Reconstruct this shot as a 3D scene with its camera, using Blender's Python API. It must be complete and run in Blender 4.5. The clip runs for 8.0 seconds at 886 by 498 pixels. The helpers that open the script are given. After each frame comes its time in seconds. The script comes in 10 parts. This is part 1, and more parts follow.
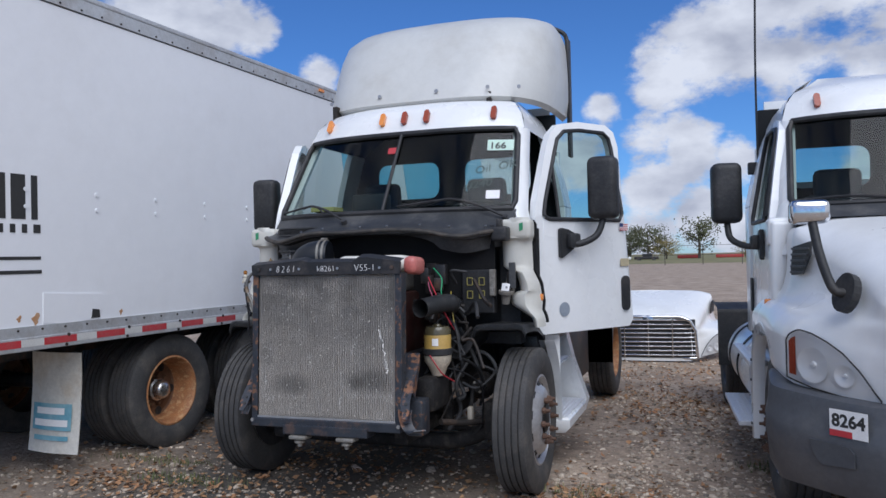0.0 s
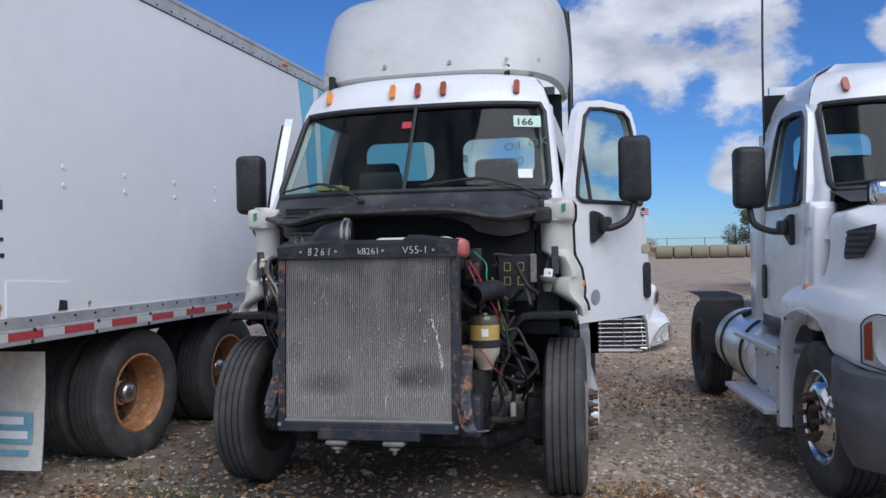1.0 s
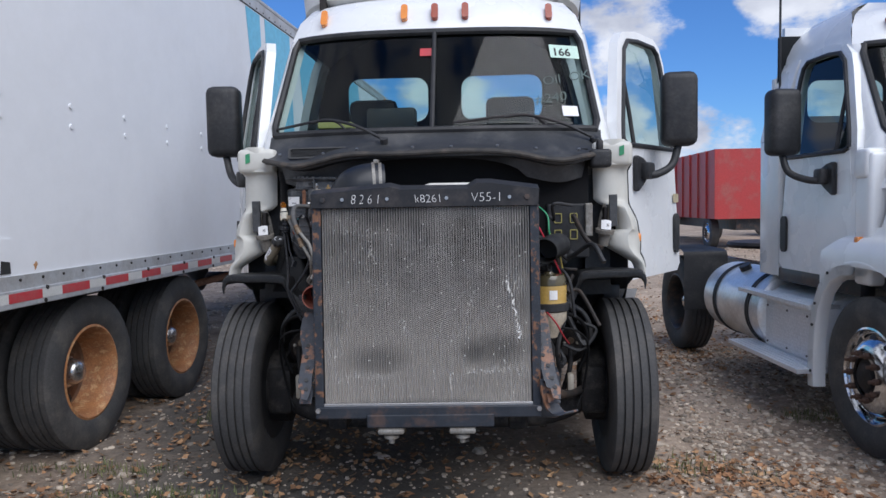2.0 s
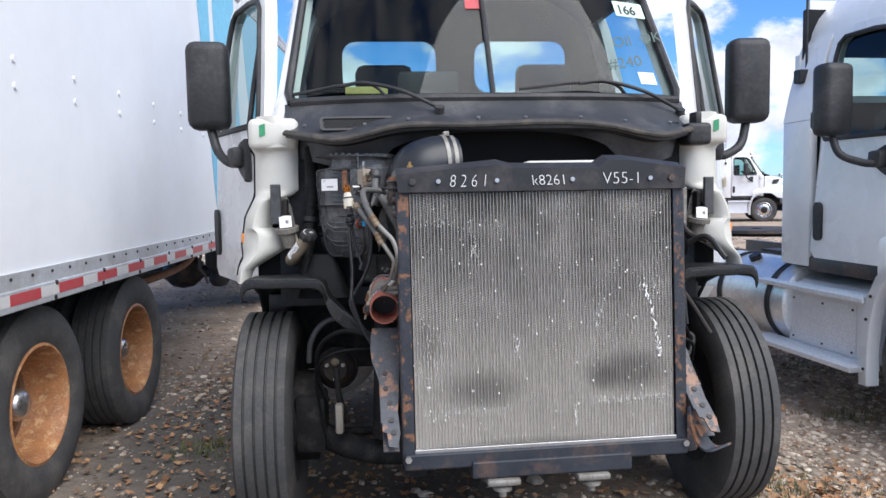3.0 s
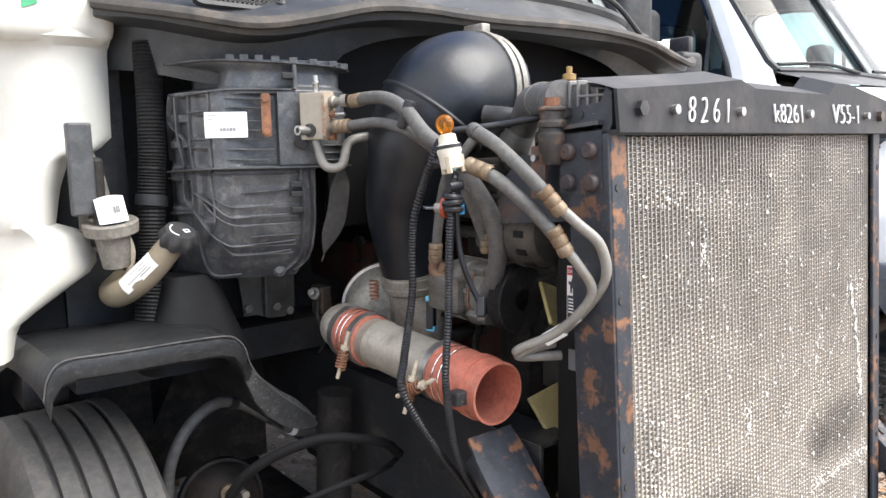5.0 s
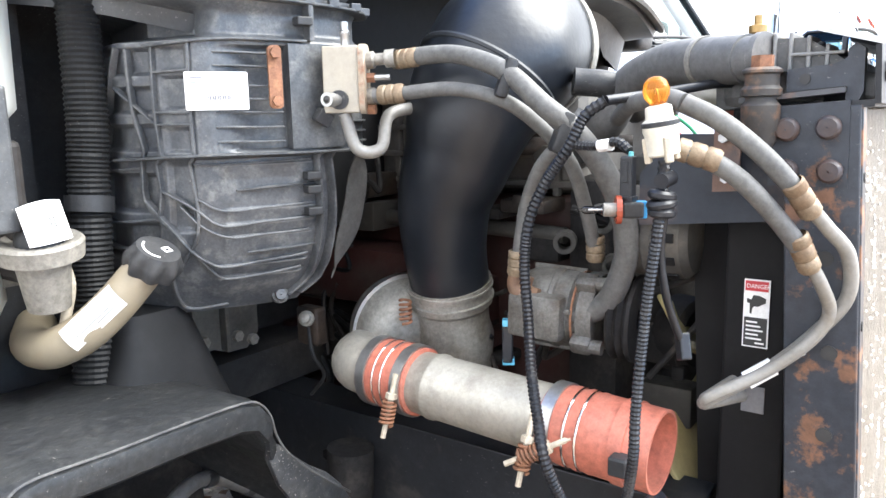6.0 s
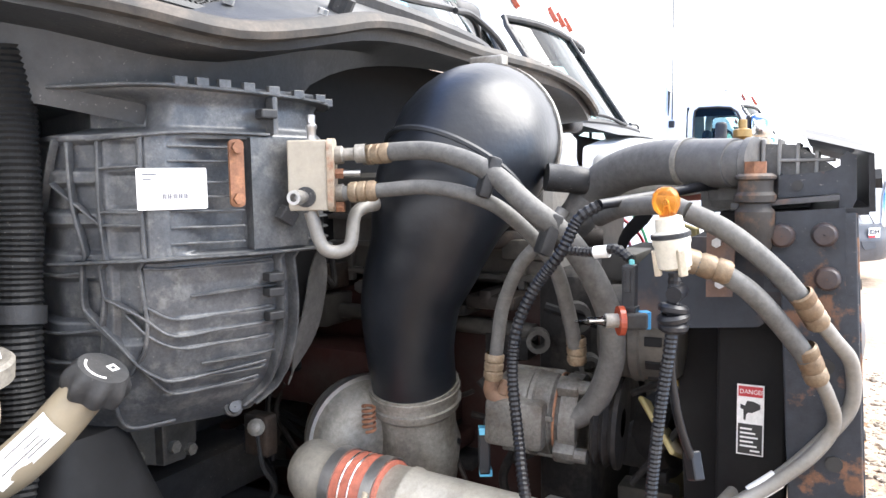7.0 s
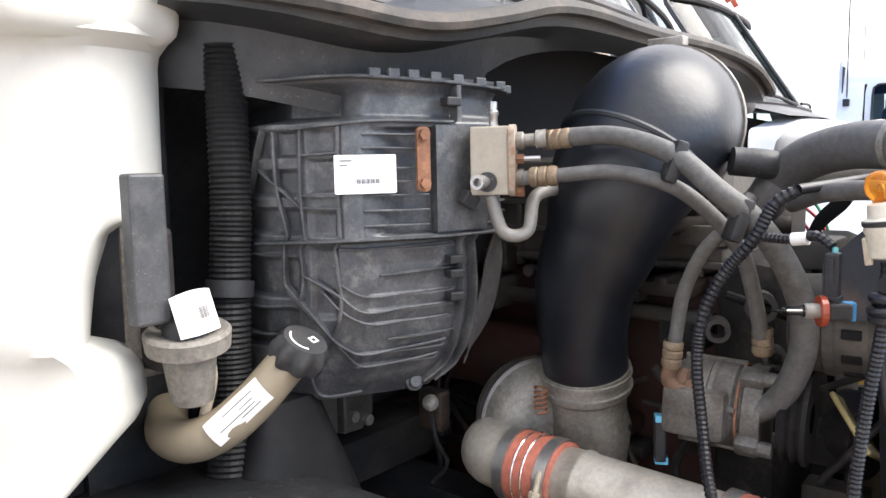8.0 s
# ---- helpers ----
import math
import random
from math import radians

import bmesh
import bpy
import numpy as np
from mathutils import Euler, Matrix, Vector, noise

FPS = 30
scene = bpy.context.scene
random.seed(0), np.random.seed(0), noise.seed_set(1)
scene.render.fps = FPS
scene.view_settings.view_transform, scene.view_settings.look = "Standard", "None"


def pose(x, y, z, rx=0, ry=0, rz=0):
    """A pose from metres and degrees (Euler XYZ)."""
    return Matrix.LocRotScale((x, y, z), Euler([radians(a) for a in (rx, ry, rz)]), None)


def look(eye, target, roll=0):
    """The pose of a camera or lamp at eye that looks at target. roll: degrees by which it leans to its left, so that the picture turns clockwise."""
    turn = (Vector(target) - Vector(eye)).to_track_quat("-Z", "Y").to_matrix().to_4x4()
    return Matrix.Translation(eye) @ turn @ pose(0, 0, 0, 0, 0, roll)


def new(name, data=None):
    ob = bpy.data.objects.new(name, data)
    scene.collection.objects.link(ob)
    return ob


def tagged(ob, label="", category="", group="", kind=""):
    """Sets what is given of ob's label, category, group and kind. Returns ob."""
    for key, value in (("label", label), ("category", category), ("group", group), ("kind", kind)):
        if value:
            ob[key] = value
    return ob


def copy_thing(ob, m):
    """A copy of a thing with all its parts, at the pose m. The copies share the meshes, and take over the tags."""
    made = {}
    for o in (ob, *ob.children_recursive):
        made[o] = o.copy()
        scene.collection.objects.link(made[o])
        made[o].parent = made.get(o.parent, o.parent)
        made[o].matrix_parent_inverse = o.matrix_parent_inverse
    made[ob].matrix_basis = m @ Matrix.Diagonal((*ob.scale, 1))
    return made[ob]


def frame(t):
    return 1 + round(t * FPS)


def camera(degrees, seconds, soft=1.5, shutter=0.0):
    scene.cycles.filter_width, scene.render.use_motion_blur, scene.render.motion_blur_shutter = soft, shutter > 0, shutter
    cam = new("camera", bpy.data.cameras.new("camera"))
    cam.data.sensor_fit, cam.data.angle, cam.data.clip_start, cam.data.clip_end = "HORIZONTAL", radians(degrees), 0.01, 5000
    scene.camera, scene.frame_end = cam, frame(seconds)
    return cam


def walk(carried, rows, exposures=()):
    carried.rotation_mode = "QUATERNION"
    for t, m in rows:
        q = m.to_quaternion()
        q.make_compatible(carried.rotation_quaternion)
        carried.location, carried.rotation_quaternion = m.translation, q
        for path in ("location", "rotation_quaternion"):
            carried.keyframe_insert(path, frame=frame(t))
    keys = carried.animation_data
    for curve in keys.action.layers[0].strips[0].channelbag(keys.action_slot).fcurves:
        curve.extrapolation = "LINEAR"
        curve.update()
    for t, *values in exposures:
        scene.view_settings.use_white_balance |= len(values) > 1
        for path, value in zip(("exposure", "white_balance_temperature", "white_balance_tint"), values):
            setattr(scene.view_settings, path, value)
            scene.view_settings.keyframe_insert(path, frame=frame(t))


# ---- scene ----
cam = camera(61.2, 8.0)
PATH = [  # seconds, place, yaw, pitch, roll
    (0.0, 0.001, 0.001, 1.583, 20.00, 0.71, -1.29),
    (0.5, -0.495, 0.060, 1.548, 15.24, 0.63, -1.18),
    (1.0, -1.026, 0.177, 1.530, 11.69, 0.13, -1.12),
    (1.5, -1.511, 0.411, 1.509, 7.27, -1.39, -1.13),
    (1.7, -1.706, 0.553, 1.515, 5.53, -2.26, -1.09),
    (2.8, -2.700, 1.344, 1.487, -3.30, -5.01, -1.09),
    (3.0, -2.837, 1.537, 1.510, -5.16, -4.56, -1.08),
    (3.5, -3.157, 1.967, 1.504, -11.91, -4.96, -1.09),
    (4.0, -3.404, 2.458, 1.478, -22.10, -4.30, -0.90),
    (4.5, -3.577, 2.928, 1.465, -29.27, -6.40, -1.03),
    (4.7, -3.614, 3.108, 1.480, -33.53, -6.97, -1.05),
    (5.8, -3.646, 3.869, 1.487, -49.97, -9.53, -1.25),
    (6.0, -3.679, 3.946, 1.496, -53.99, -9.92, -1.24),
    (6.5, -3.692, 4.040, 1.507, -57.78, -9.51, -1.09),
    (7.0, -3.669, 4.062, 1.541, -61.24, -5.14, -1.00),
    (7.5, -3.675, 4.066, 1.542, -60.96, -3.13, -1.09),
    (8.0, -3.711, 4.091, 1.542, -50.24, -6.06, -1.25),
]
EXPOSURES = [  # seconds, stops, white balance
    (0.0, -0.24, 5780, 12), (1.0, -0.24, 5780, 12), (1.7, -0.18, 5850, 12), (3.0, 0.64, 6100, 11), (3.5, 0.78, 6200, 10), (4.0, 1.05, 6450, 10), (4.5, 1.18, 6650, 10),
    (6.0, 2.57, 6300, 7), (6.5, 2.50, 6250, 8), (7.0, 2.27, 6450, 10), (7.5, 1.98, 6600, 11), (8.0, 1.77, 6600, 11)]
walk(cam, [(t, pose(x, y, z, 90 + pitch, 0, yaw) @ pose(0, 0, 0, 0, 0, roll)) for t, x, y, z, yaw, pitch, roll in PATH], EXPOSURES)

# ---- sky and sun ----
SUN_UP, SUN_FROM = 50.0, 146.0   # degrees above the horizon; compass bearing it shines from (0 = +y, clockwise)


CLOUDS = (  # heading of each heap of cloud, and its reach in degrees
    ((-0.607, 0.730, 0.314), 3.2), ((-0.558, 0.773, 0.303), 3.5), ((-0.642, 0.699, 0.315), 2.6), ((-0.524, 0.801, 0.289), 1.5), ((-0.473, 0.849, 0.234), 1.9),
    ((-0.052, 0.972, 0.228), 2.8), ((-0.005, 0.970, 0.243), 3.7), ((0.047, 0.962, 0.269), 4.5), ((0.107, 0.964, 0.242), 5.0), ((0.164, 0.958, 0.234), 4.8),
    ((0.147, 0.948, 0.281), 3.5), ((-0.135, 0.974, 0.183), 1.5), ((-0.076, 0.987, 0.140), 2.2),
    ((-0.022, 0.993, 0.115), 2.6), ((0.025, 0.994, 0.109), 2.2), ((-0.071, 0.994, 0.079), 3.0), ((-0.010, 0.999, 0.051), 3.2), ((-0.079, 0.997, 0.025), 2.6),
    ((0.023, 0.999, 0.029), 2.6), ((0.347, 0.910, 0.228), 2.6), ((0.390, 0.891, 0.233), 3.5), ((0.177, 0.979, 0.097), 2.4), ((0.223, 0.973, 0.056), 2.6),
    ((0.261, 0.963, 0.068), 2.6), ((0.304, 0.952, 0.045), 3.0), ((0.40, 0.915, 0.055), 3.4), ((0.45, 0.89, 0.075), 3.8), ((0.50, 0.862, 0.085), 3.8),
    ((-0.200, 0.972, 0.122), 2.6), ((-0.160, 0.979, 0.128), 2.6), ((-0.03, 0.992, 0.135), 2.6),
    ((0.55, 0.83, 0.06), 3.6), ((0.42, 0.90, 0.12), 3.0), ((0.49, 0.86, 0.14), 3.2), ((0.55, 0.82, 0.13), 3.4),
)


def make_sky():
    world = bpy.data.worlds.new("sky")
    scene.world = world
    world.use_nodes = True
    nt = world.node_tree
    nt.nodes.clear()
    n, l = nt.nodes.new, nt.links.new

    def calc(op, a, b):
        m = n("ShaderNodeMath")
        m.operation = op
        for k, v in enumerate((a, b)):
            if isinstance(v, (int, float)):
                m.inputs[k].default_value = v
            else:
                l(v, m.inputs[k])
        return m.outputs[0]

    out = n("ShaderNodeOutputWorld")
    bg = n("ShaderNodeBackground")
    bg.inputs[1].default_value = 0.10
    sky = n("ShaderNodeTexSky")
    sky.sky_type = "NISHITA"
    sky.sun_disc = False
    sky.sun_elevation, sky.sun_rotation = radians(SUN_UP), radians(SUN_FROM)
    sky.air_density, sky.dust_density, sky.ozone_density = 1.0, 0.1, 4.0
    deep = n("ShaderNodeMix"); deep.data_type = "RGBA"; deep.blend_type = "MULTIPLY"; deep.inputs["Factor"].default_value = 1.0
    l(sky.outputs[0], deep.inputs["A"])
    deep.inputs["B"].default_value = (0.58, 0.86, 1.22, 1)
    tc = n("ShaderNodeTexCoord")
    way = tc.outputs["Generated"]
    sep = n("ShaderNodeSeparateXYZ")
    l(way, sep.inputs[0])
    # heaps of cloud
    heap = 0.0
    for c, reach in CLOUDS:
        d = n("ShaderNodeVectorMath"); d.operation = "DOT_PRODUCT"
        d.inputs[1].default_value = Vector(c).normalized()
        l(way, d.inputs[0])
        r = n("ShaderNodeMapRange")
        r.inputs["From Min"].default_value, r.inputs["From Max"].default_value = math.cos(radians(reach * 1.45)), 1.0
        l(d.outputs["Value"], r.inputs[0])
        heap = calc("MAXIMUM", heap, r.outputs[0]) if heap != 0.0 else r.outputs[0]
    # broken cover over the rest of the sky, thicker to one side
    veil = n("ShaderNodeMapRange")
    veil.inputs["From Min"].default_value, veil.inputs["From Max"].default_value = 0.46, 0.72
    veil.inputs["To Max"].default_value = 1.6
    l(sep.outputs[0], veil.inputs[0])
    # unseen broken cloud overhead and towards the sun, added for more sky light
    high = n("ShaderNodeMapRange")
    high.inputs["From Min"].default_value, high.inputs["From Max"].default_value = 0.25, 0.8
    high.inputs["To Max"].default_value = 0.80
    l(calc("SUBTRACT", calc("MULTIPLY", sep.outputs[2], 0.9), calc("MULTIPLY", sep.outputs[1], 0.6)), high.inputs[0])
    puff = n("ShaderNodeTexNoise")
    puff.inputs["Scale"].default_value = 11.0
    puff.inputs["Detail"].default_value = 10
    puff.inputs["Roughness"].default_value = 0.62
    flat = n("ShaderNodeMapping")
    flat.inputs["Scale"].default_value = (1, 1, 1.7)
    l(way, flat.inputs["Vector"]); l(flat.outputs[0], puff.inputs["Vector"])
    body = calc("ADD", calc("MAXIMUM", calc("MAXIMUM", heap, veil.outputs[0]), high.outputs[0]), calc("MULTIPLY", calc("SUBTRACT", puff.outputs[0], 0.5), 1.9))
    cover = n("ShaderNodeMapRange"); cover.interpolation_type = "SMOOTHSTEP"
    cover.inputs["From Min"].default_value, cover.inputs["From Max"].default_value = 0.52, 0.92
    l(body, cover.inputs[0])
    lump = n("ShaderNodeTexNoise")
    lump.inputs["Scale"].default_value = 13.0
    lump.inputs["Detail"].default_value = 5
    shift = n("ShaderNodeVectorMath"); shift.operation = "ADD"
    shift.inputs[1].default_value = (0.0, 0.0, 0.035)
    l(flat.outputs[0], shift.inputs[0]); l(shift.outputs[0], lump.inputs["Vector"])
    shade = n("ShaderNodeMapRange")
    shade.inputs["From Min"].default_value, shade.inputs["From Max"].default_value = 0.30, 0.66
    l(lump.outputs[0], shade.inputs[0])
    tone = n("ShaderNodeMix"); tone.data_type = "RGBA"
    tone.inputs["A"].default_value, tone.inputs["B"].default_value = (5.0, 5.15, 5.8, 1), (9.0, 9.0, 9.15, 1)
    l(shade.outputs[0], tone.inputs["Factor"])
    mix = n("ShaderNodeMix"); mix.data_type = "RGBA"
    l(cover.outputs[0], mix.inputs["Factor"])
    l(deep.outputs["Result"], mix.inputs["A"]); l(tone.outputs["Result"], mix.inputs["B"])
    l(mix.outputs["Result"], bg.inputs[0])
    l(bg.outputs[0], out.inputs[0])


make_sky()
sun = new("sun", bpy.data.lights.new("sun", "SUN"))
sun.data.energy, sun.data.angle, sun.data.color = 2.75, radians(56), (1.0, 0.96, 0.9)
a = radians(SUN_FROM)
sun.matrix_world = look((0, 0, 0), (-math.sin(a) * math.cos(radians(SUN_UP)), -math.cos(a) * math.cos(radians(SUN_UP)), -math.sin(radians(SUN_UP))))

# ---- materials ----


def material(name, color, rough=0.5, metal=0.0, color2=None, scale=6.0, amount=0.5, bump=0.0, bump_scale=60.0, coat=0.0,
             dirt=None, dirt_scale=2.0, dirt_amount=0.0, island=0.0, rough_var=0.08, dirt_from=0.5, dirt_to=0.68, grain=0.16, height_ramp=None, specks=0.0, speck_color=(0.38, 0.36, 0.33), patches=(), lying=False, worn=0.0, worn_color=(0.30, 0.30, 0.29), spec=0.5):
    """Two-scale mottled surface: a broad patchy tone, a fine grain, stains of a third colour, and a fine relief."""
    m = bpy.data.materials.new(name)
    m.use_nodes = True
    nt = m.node_tree
    n, l = nt.nodes.new, nt.links.new
    b = nt.nodes["Principled BSDF"]
    b.inputs["Metallic"].default_value = metal
    b.inputs["Coat Weight"].default_value = coat
    b.inputs["Specular IOR Level"].default_value = spec
    tc = n("ShaderNodeTexCoord")
    vec = tc.outputs["Object"]
    n1 = n("ShaderNodeTexNoise"); n1.inputs["Scale"].default_value = scale; n1.inputs["Detail"].default_value = 6
    l(vec, n1.inputs["Vector"])
    mix = n("ShaderNodeMix"); mix.data_type = "RGBA"
    c2 = color2 or tuple(c * 0.75 for c in color)
    mix.inputs["A"].default_value, mix.inputs["B"].default_value = (*color, 1), (*c2, 1)
    r = n("ShaderNodeMapRange"); r.inputs["From Min"].default_value, r.inputs["From Max"].default_value = 0.35, 0.7
    r.inputs["To Max"].default_value = amount
    l(n1.outputs[0], r.inputs[0]); l(r.outputs[0], mix.inputs["Factor"])
    last = mix.outputs["Result"]
    if dirt:
        n2 = n("ShaderNodeTexNoise"); n2.inputs["Scale"].default_value = dirt_scale; n2.inputs["Detail"].default_value = 8
        n2.inputs["Roughness"].default_value = 0.65
        l(vec, n2.inputs["Vector"])
        r2 = n("ShaderNodeMapRange"); r2.inputs["From Min"].default_value, r2.inputs["From Max"].default_value = dirt_from, dirt_to
        r2.inputs["To Max"].default_value = dirt_amount
        l(n2.outputs[0], r2.inputs[0])
        if height_ramp:   # heights between which the third colour grows stronger upwards
            part_of, up = n("ShaderNodeSeparateXYZ"), n("ShaderNodeMapRange")
            l(vec, part_of.inputs[0]); l(part_of.outputs[2], up.inputs[0])
            up.inputs["From Min"].default_value, up.inputs["From Max"].default_value = height_ramp
            up.inputs["To Max"].default_value = dirt_amount
            l(up.outputs[0], r2.inputs["To Max"])
        m2 = n("ShaderNodeMix"); m2.data_type = "RGBA"
        m2.inputs["B"].default_value = (*dirt, 1)
        l(r2.outputs[0], m2.inputs["Factor"]); l(last, m2.inputs["A"])
        last = m2.outputs["Result"]
    if island:
        g = n("ShaderNodeNewGeometry")
        r3 = n("ShaderNodeMapRange"); r3.inputs["To Min"].default_value, r3.inputs["To Max"].default_value = 1 - island, 1 + island
        l(g.outputs["Random Per Island"], r3.inputs[0])
        m3 = n("ShaderNodeMix"); m3.data_type = "RGBA"; m3.blend_type = "MULTIPLY"; m3.inputs["Factor"].default_value = 1.0
        l(last, m3.inputs["A"]); l(r3.outputs[0], m3.inputs["B"])
        last = m3.outputs["Result"]
    if grain:   # fine uneven grain and faint streaks
        n5 = n("ShaderNodeTexNoise"); n5.inputs["Scale"].default_value = scale * 9; n5.inputs["Detail"].default_value = 9; n5.inputs["Roughness"].default_value = 0.75
        l(vec, n5.inputs["Vector"])
        r5 = n("ShaderNodeMapRange"); r5.inputs["From Min"].default_value, r5.inputs["From Max"].default_value = 0.3, 0.7
        r5.inputs["To Min"].default_value, r5.inputs["To Max"].default_value = 1 - grain, 1 + grain
        l(n5.outputs[0], r5.inputs[0])
        m5 = n("ShaderNodeMix"); m5.data_type = "RGBA"; m5.blend_type = "MULTIPLY"; m5.inputs["Factor"].default_value = 1.0
        l(last, m5.inputs["A"]); l(r5.outputs[0], m5.inputs["B"])
        last = m5.outputs["Result"]
    if specks:   # tiny pale flecks and scratches
        n6 = n("ShaderNodeTexNoise"); n6.inputs["Scale"].default_value = 330; n6.inputs["Detail"].default_value = 3; n6.inputs["Roughness"].default_value = 0.6
        n7 = n("ShaderNodeTexNoise"); n7.inputs["Scale"].default_value = 5; n7.inputs["Detail"].default_value = 4
        far = n("ShaderNodeMapping"); far.inputs["Scale"].default_value = (1.0, 0.45, 0.8); far.inputs["Rotation"].default_value = (0.5, 0.3, 0.9)
        l(vec, far.inputs["Vector"]); l(far.outputs[0], n6.inputs["Vector"]); l(vec, n7.inputs["Vector"])
        add = n("ShaderNodeMath"); add.operation = "MULTIPLY_ADD"; add.inputs[1].default_value = 0.35
        l(n7.outputs[0], add.inputs[0]); l(n6.outputs[0], add.inputs[2])
        r6 = n("ShaderNodeMapRange"); r6.inputs["From Min"].default_value, r6.inputs["From Max"].default_value = 0.86, 0.95
        r6.inputs["To Max"].default_value = specks
        l(add.outputs[0], r6.inputs[0])
        m6 = n("ShaderNodeMix"); m6.data_type = "RGBA"; m6.inputs["B"].default_value = (*speck_color, 1)
        l(r6.outputs[0], m6.inputs["Factor"]); l(last, m6.inputs["A"])
        last = m6.outputs["Result"]
    if worn:   # pale rubbed edges
        g9 = n("ShaderNodeNewGeometry")
        r9 = n("ShaderNodeMapRange"); r9.inputs["From Min"].default_value, r9.inputs["From Max"].default_value = 0.515, 0.60
        r9.inputs["To Max"].default_value = worn
        l(g9.outputs["Pointiness"], r9.inputs[0])
        m9 = n("ShaderNodeMix"); m9.data_type = "RGBA"; m9.inputs["B"].default_value = (*worn_color, 1)
        l(r9.outputs[0], m9.inputs["Factor"]); l(last, m9.inputs["A"])
        last = m9.outputs["Result"]
    for px, pz, rx, rz, strength in patches:   # soft dark patches: oily smudges on upright faces, soil and painted shade on ground
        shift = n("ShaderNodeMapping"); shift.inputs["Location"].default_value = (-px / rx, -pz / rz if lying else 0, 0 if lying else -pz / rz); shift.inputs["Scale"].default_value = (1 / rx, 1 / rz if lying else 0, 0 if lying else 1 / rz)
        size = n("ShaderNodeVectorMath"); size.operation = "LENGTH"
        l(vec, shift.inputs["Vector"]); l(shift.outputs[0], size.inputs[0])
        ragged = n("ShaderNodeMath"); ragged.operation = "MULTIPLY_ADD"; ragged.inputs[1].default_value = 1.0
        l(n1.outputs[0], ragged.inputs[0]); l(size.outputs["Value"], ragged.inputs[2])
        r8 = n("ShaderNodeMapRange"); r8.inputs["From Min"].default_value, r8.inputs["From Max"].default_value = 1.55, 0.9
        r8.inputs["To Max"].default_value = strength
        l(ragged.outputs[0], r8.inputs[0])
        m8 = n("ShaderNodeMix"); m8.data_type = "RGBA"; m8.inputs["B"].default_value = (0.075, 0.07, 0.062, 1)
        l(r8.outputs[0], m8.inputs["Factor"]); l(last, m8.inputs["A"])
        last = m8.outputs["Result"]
    l(last, b.inputs["Base Color"])
    n4 = n("ShaderNodeTexNoise"); n4.inputs["Scale"].default_value = bump_scale; n4.inputs["Detail"].default_value = 4
    l(vec, n4.inputs["Vector"])
    r4 = n("ShaderNodeMapRange"); r4.inputs["To Min"].default_value, r4.inputs["To Max"].default_value = rough - rough_var, min(1.0, rough + rough_var)
    l(n1.outputs[0], r4.inputs[0]); l(r4.outputs[0], b.inputs["Roughness"])
    if bump:
        bp = n("ShaderNodeBump"); bp.inputs["Strength"].default_value = 1.0; bp.inputs["Distance"].default_value = bump
        l(n4.outputs[0], bp.inputs["Height"]); l(bp.outputs[0], b.inputs["Normal"])
    return m


WHITE = material("white_paint", (0.82, 0.83, 0.83), 0.28, coat=0.3, color2=(0.76, 0.77, 0.76), scale=1.6, dirt=(0.45, 0.42, 0.36), dirt_scale=1.1, dirt_amount=0.18, bump=0.0003, bump_scale=18, grain=0.03)
CREAM = material("cream_plastic", (0.61, 0.60, 0.545), 0.42, color2=(0.56, 0.55, 0.49), scale=3, dirt=(0.4, 0.36, 0.28), dirt_scale=2.5, dirt_amount=0.25, bump=0.0003, bump_scale=30, grain=0.04)
TRAILER = material("trailer_skin", (0.80, 0.815, 0.84), 0.40, color2=(0.74, 0.755, 0.78), scale=0.5, dirt=(0.5, 0.48, 0.45), dirt_scale=0.7, dirt_amount=0.15, bump=0.0012, bump_scale=2.2, grain=0.03)
RAIL = material("galvanised_rail", (0.52, 0.54, 0.56), 0.5, 0.35, color2=(0.36, 0.36, 0.36), scale=4, dirt=(0.24, 0.17, 0.12), dirt_scale=3, dirt_amount=0.35)
BLACK = material("black_plastic", (0.022, 0.023, 0.025), 0.5, color2=(0.045, 0.045, 0.047), scale=5, dirt=(0.12, 0.11, 0.1), dirt_scale=4, dirt_amount=0.3, bump=0.0004, bump_scale=220, grain=0.35, specks=0.5, spec=0.35)
GREY = material("weathered_black_plastic", (0.045, 0.047, 0.05), 0.5, color2=(0.09, 0.092, 0.095), scale=7, dirt=(0.2, 0.19, 0.17), dirt_scale=6, dirt_amount=0.35, bump=0.0004, bump_scale=160, grain=0.35, specks=0.7)
RUBBER = material("tyre_rubber", (0.05, 0.049, 0.049), 0.75, color2=(0.085, 0.081, 0.076), scale=8, dirt=(0.17, 0.15, 0.125), dirt_scale=5, dirt_amount=0.4, bump=0.0006, bump_scale=90, grain=0.3)
DARK = material("oily_cast_iron", (0.025, 0.023, 0.022), 0.6, 0.2, color2=(0.06, 0.05, 0.045), scale=9, dirt=(0.14, 0.09, 0.06), dirt_scale=7, dirt_amount=0.4, bump=0.0015, bump_scale=50, grain=0.35, spec=0.3)
CHASSIS = material("chassis_paint", (0.02, 0.021, 0.023), 0.45, color2=(0.05, 0.05, 0.052), scale=6, dirt=(0.2, 0.1, 0.05), dirt_scale=6, dirt_amount=0.5, bump=0.0006, bump_scale=80, specks=0.6, grain=0.3)
RUSTY = material("rusted_steel", (0.22, 0.10, 0.055), 0.8, color2=(0.11, 0.055, 0.035), scale=14, dirt=(0.36, 0.18, 0.09), dirt_scale=40, dirt_amount=0.7, bump=0.001, bump_scale=120, grain=0.4)
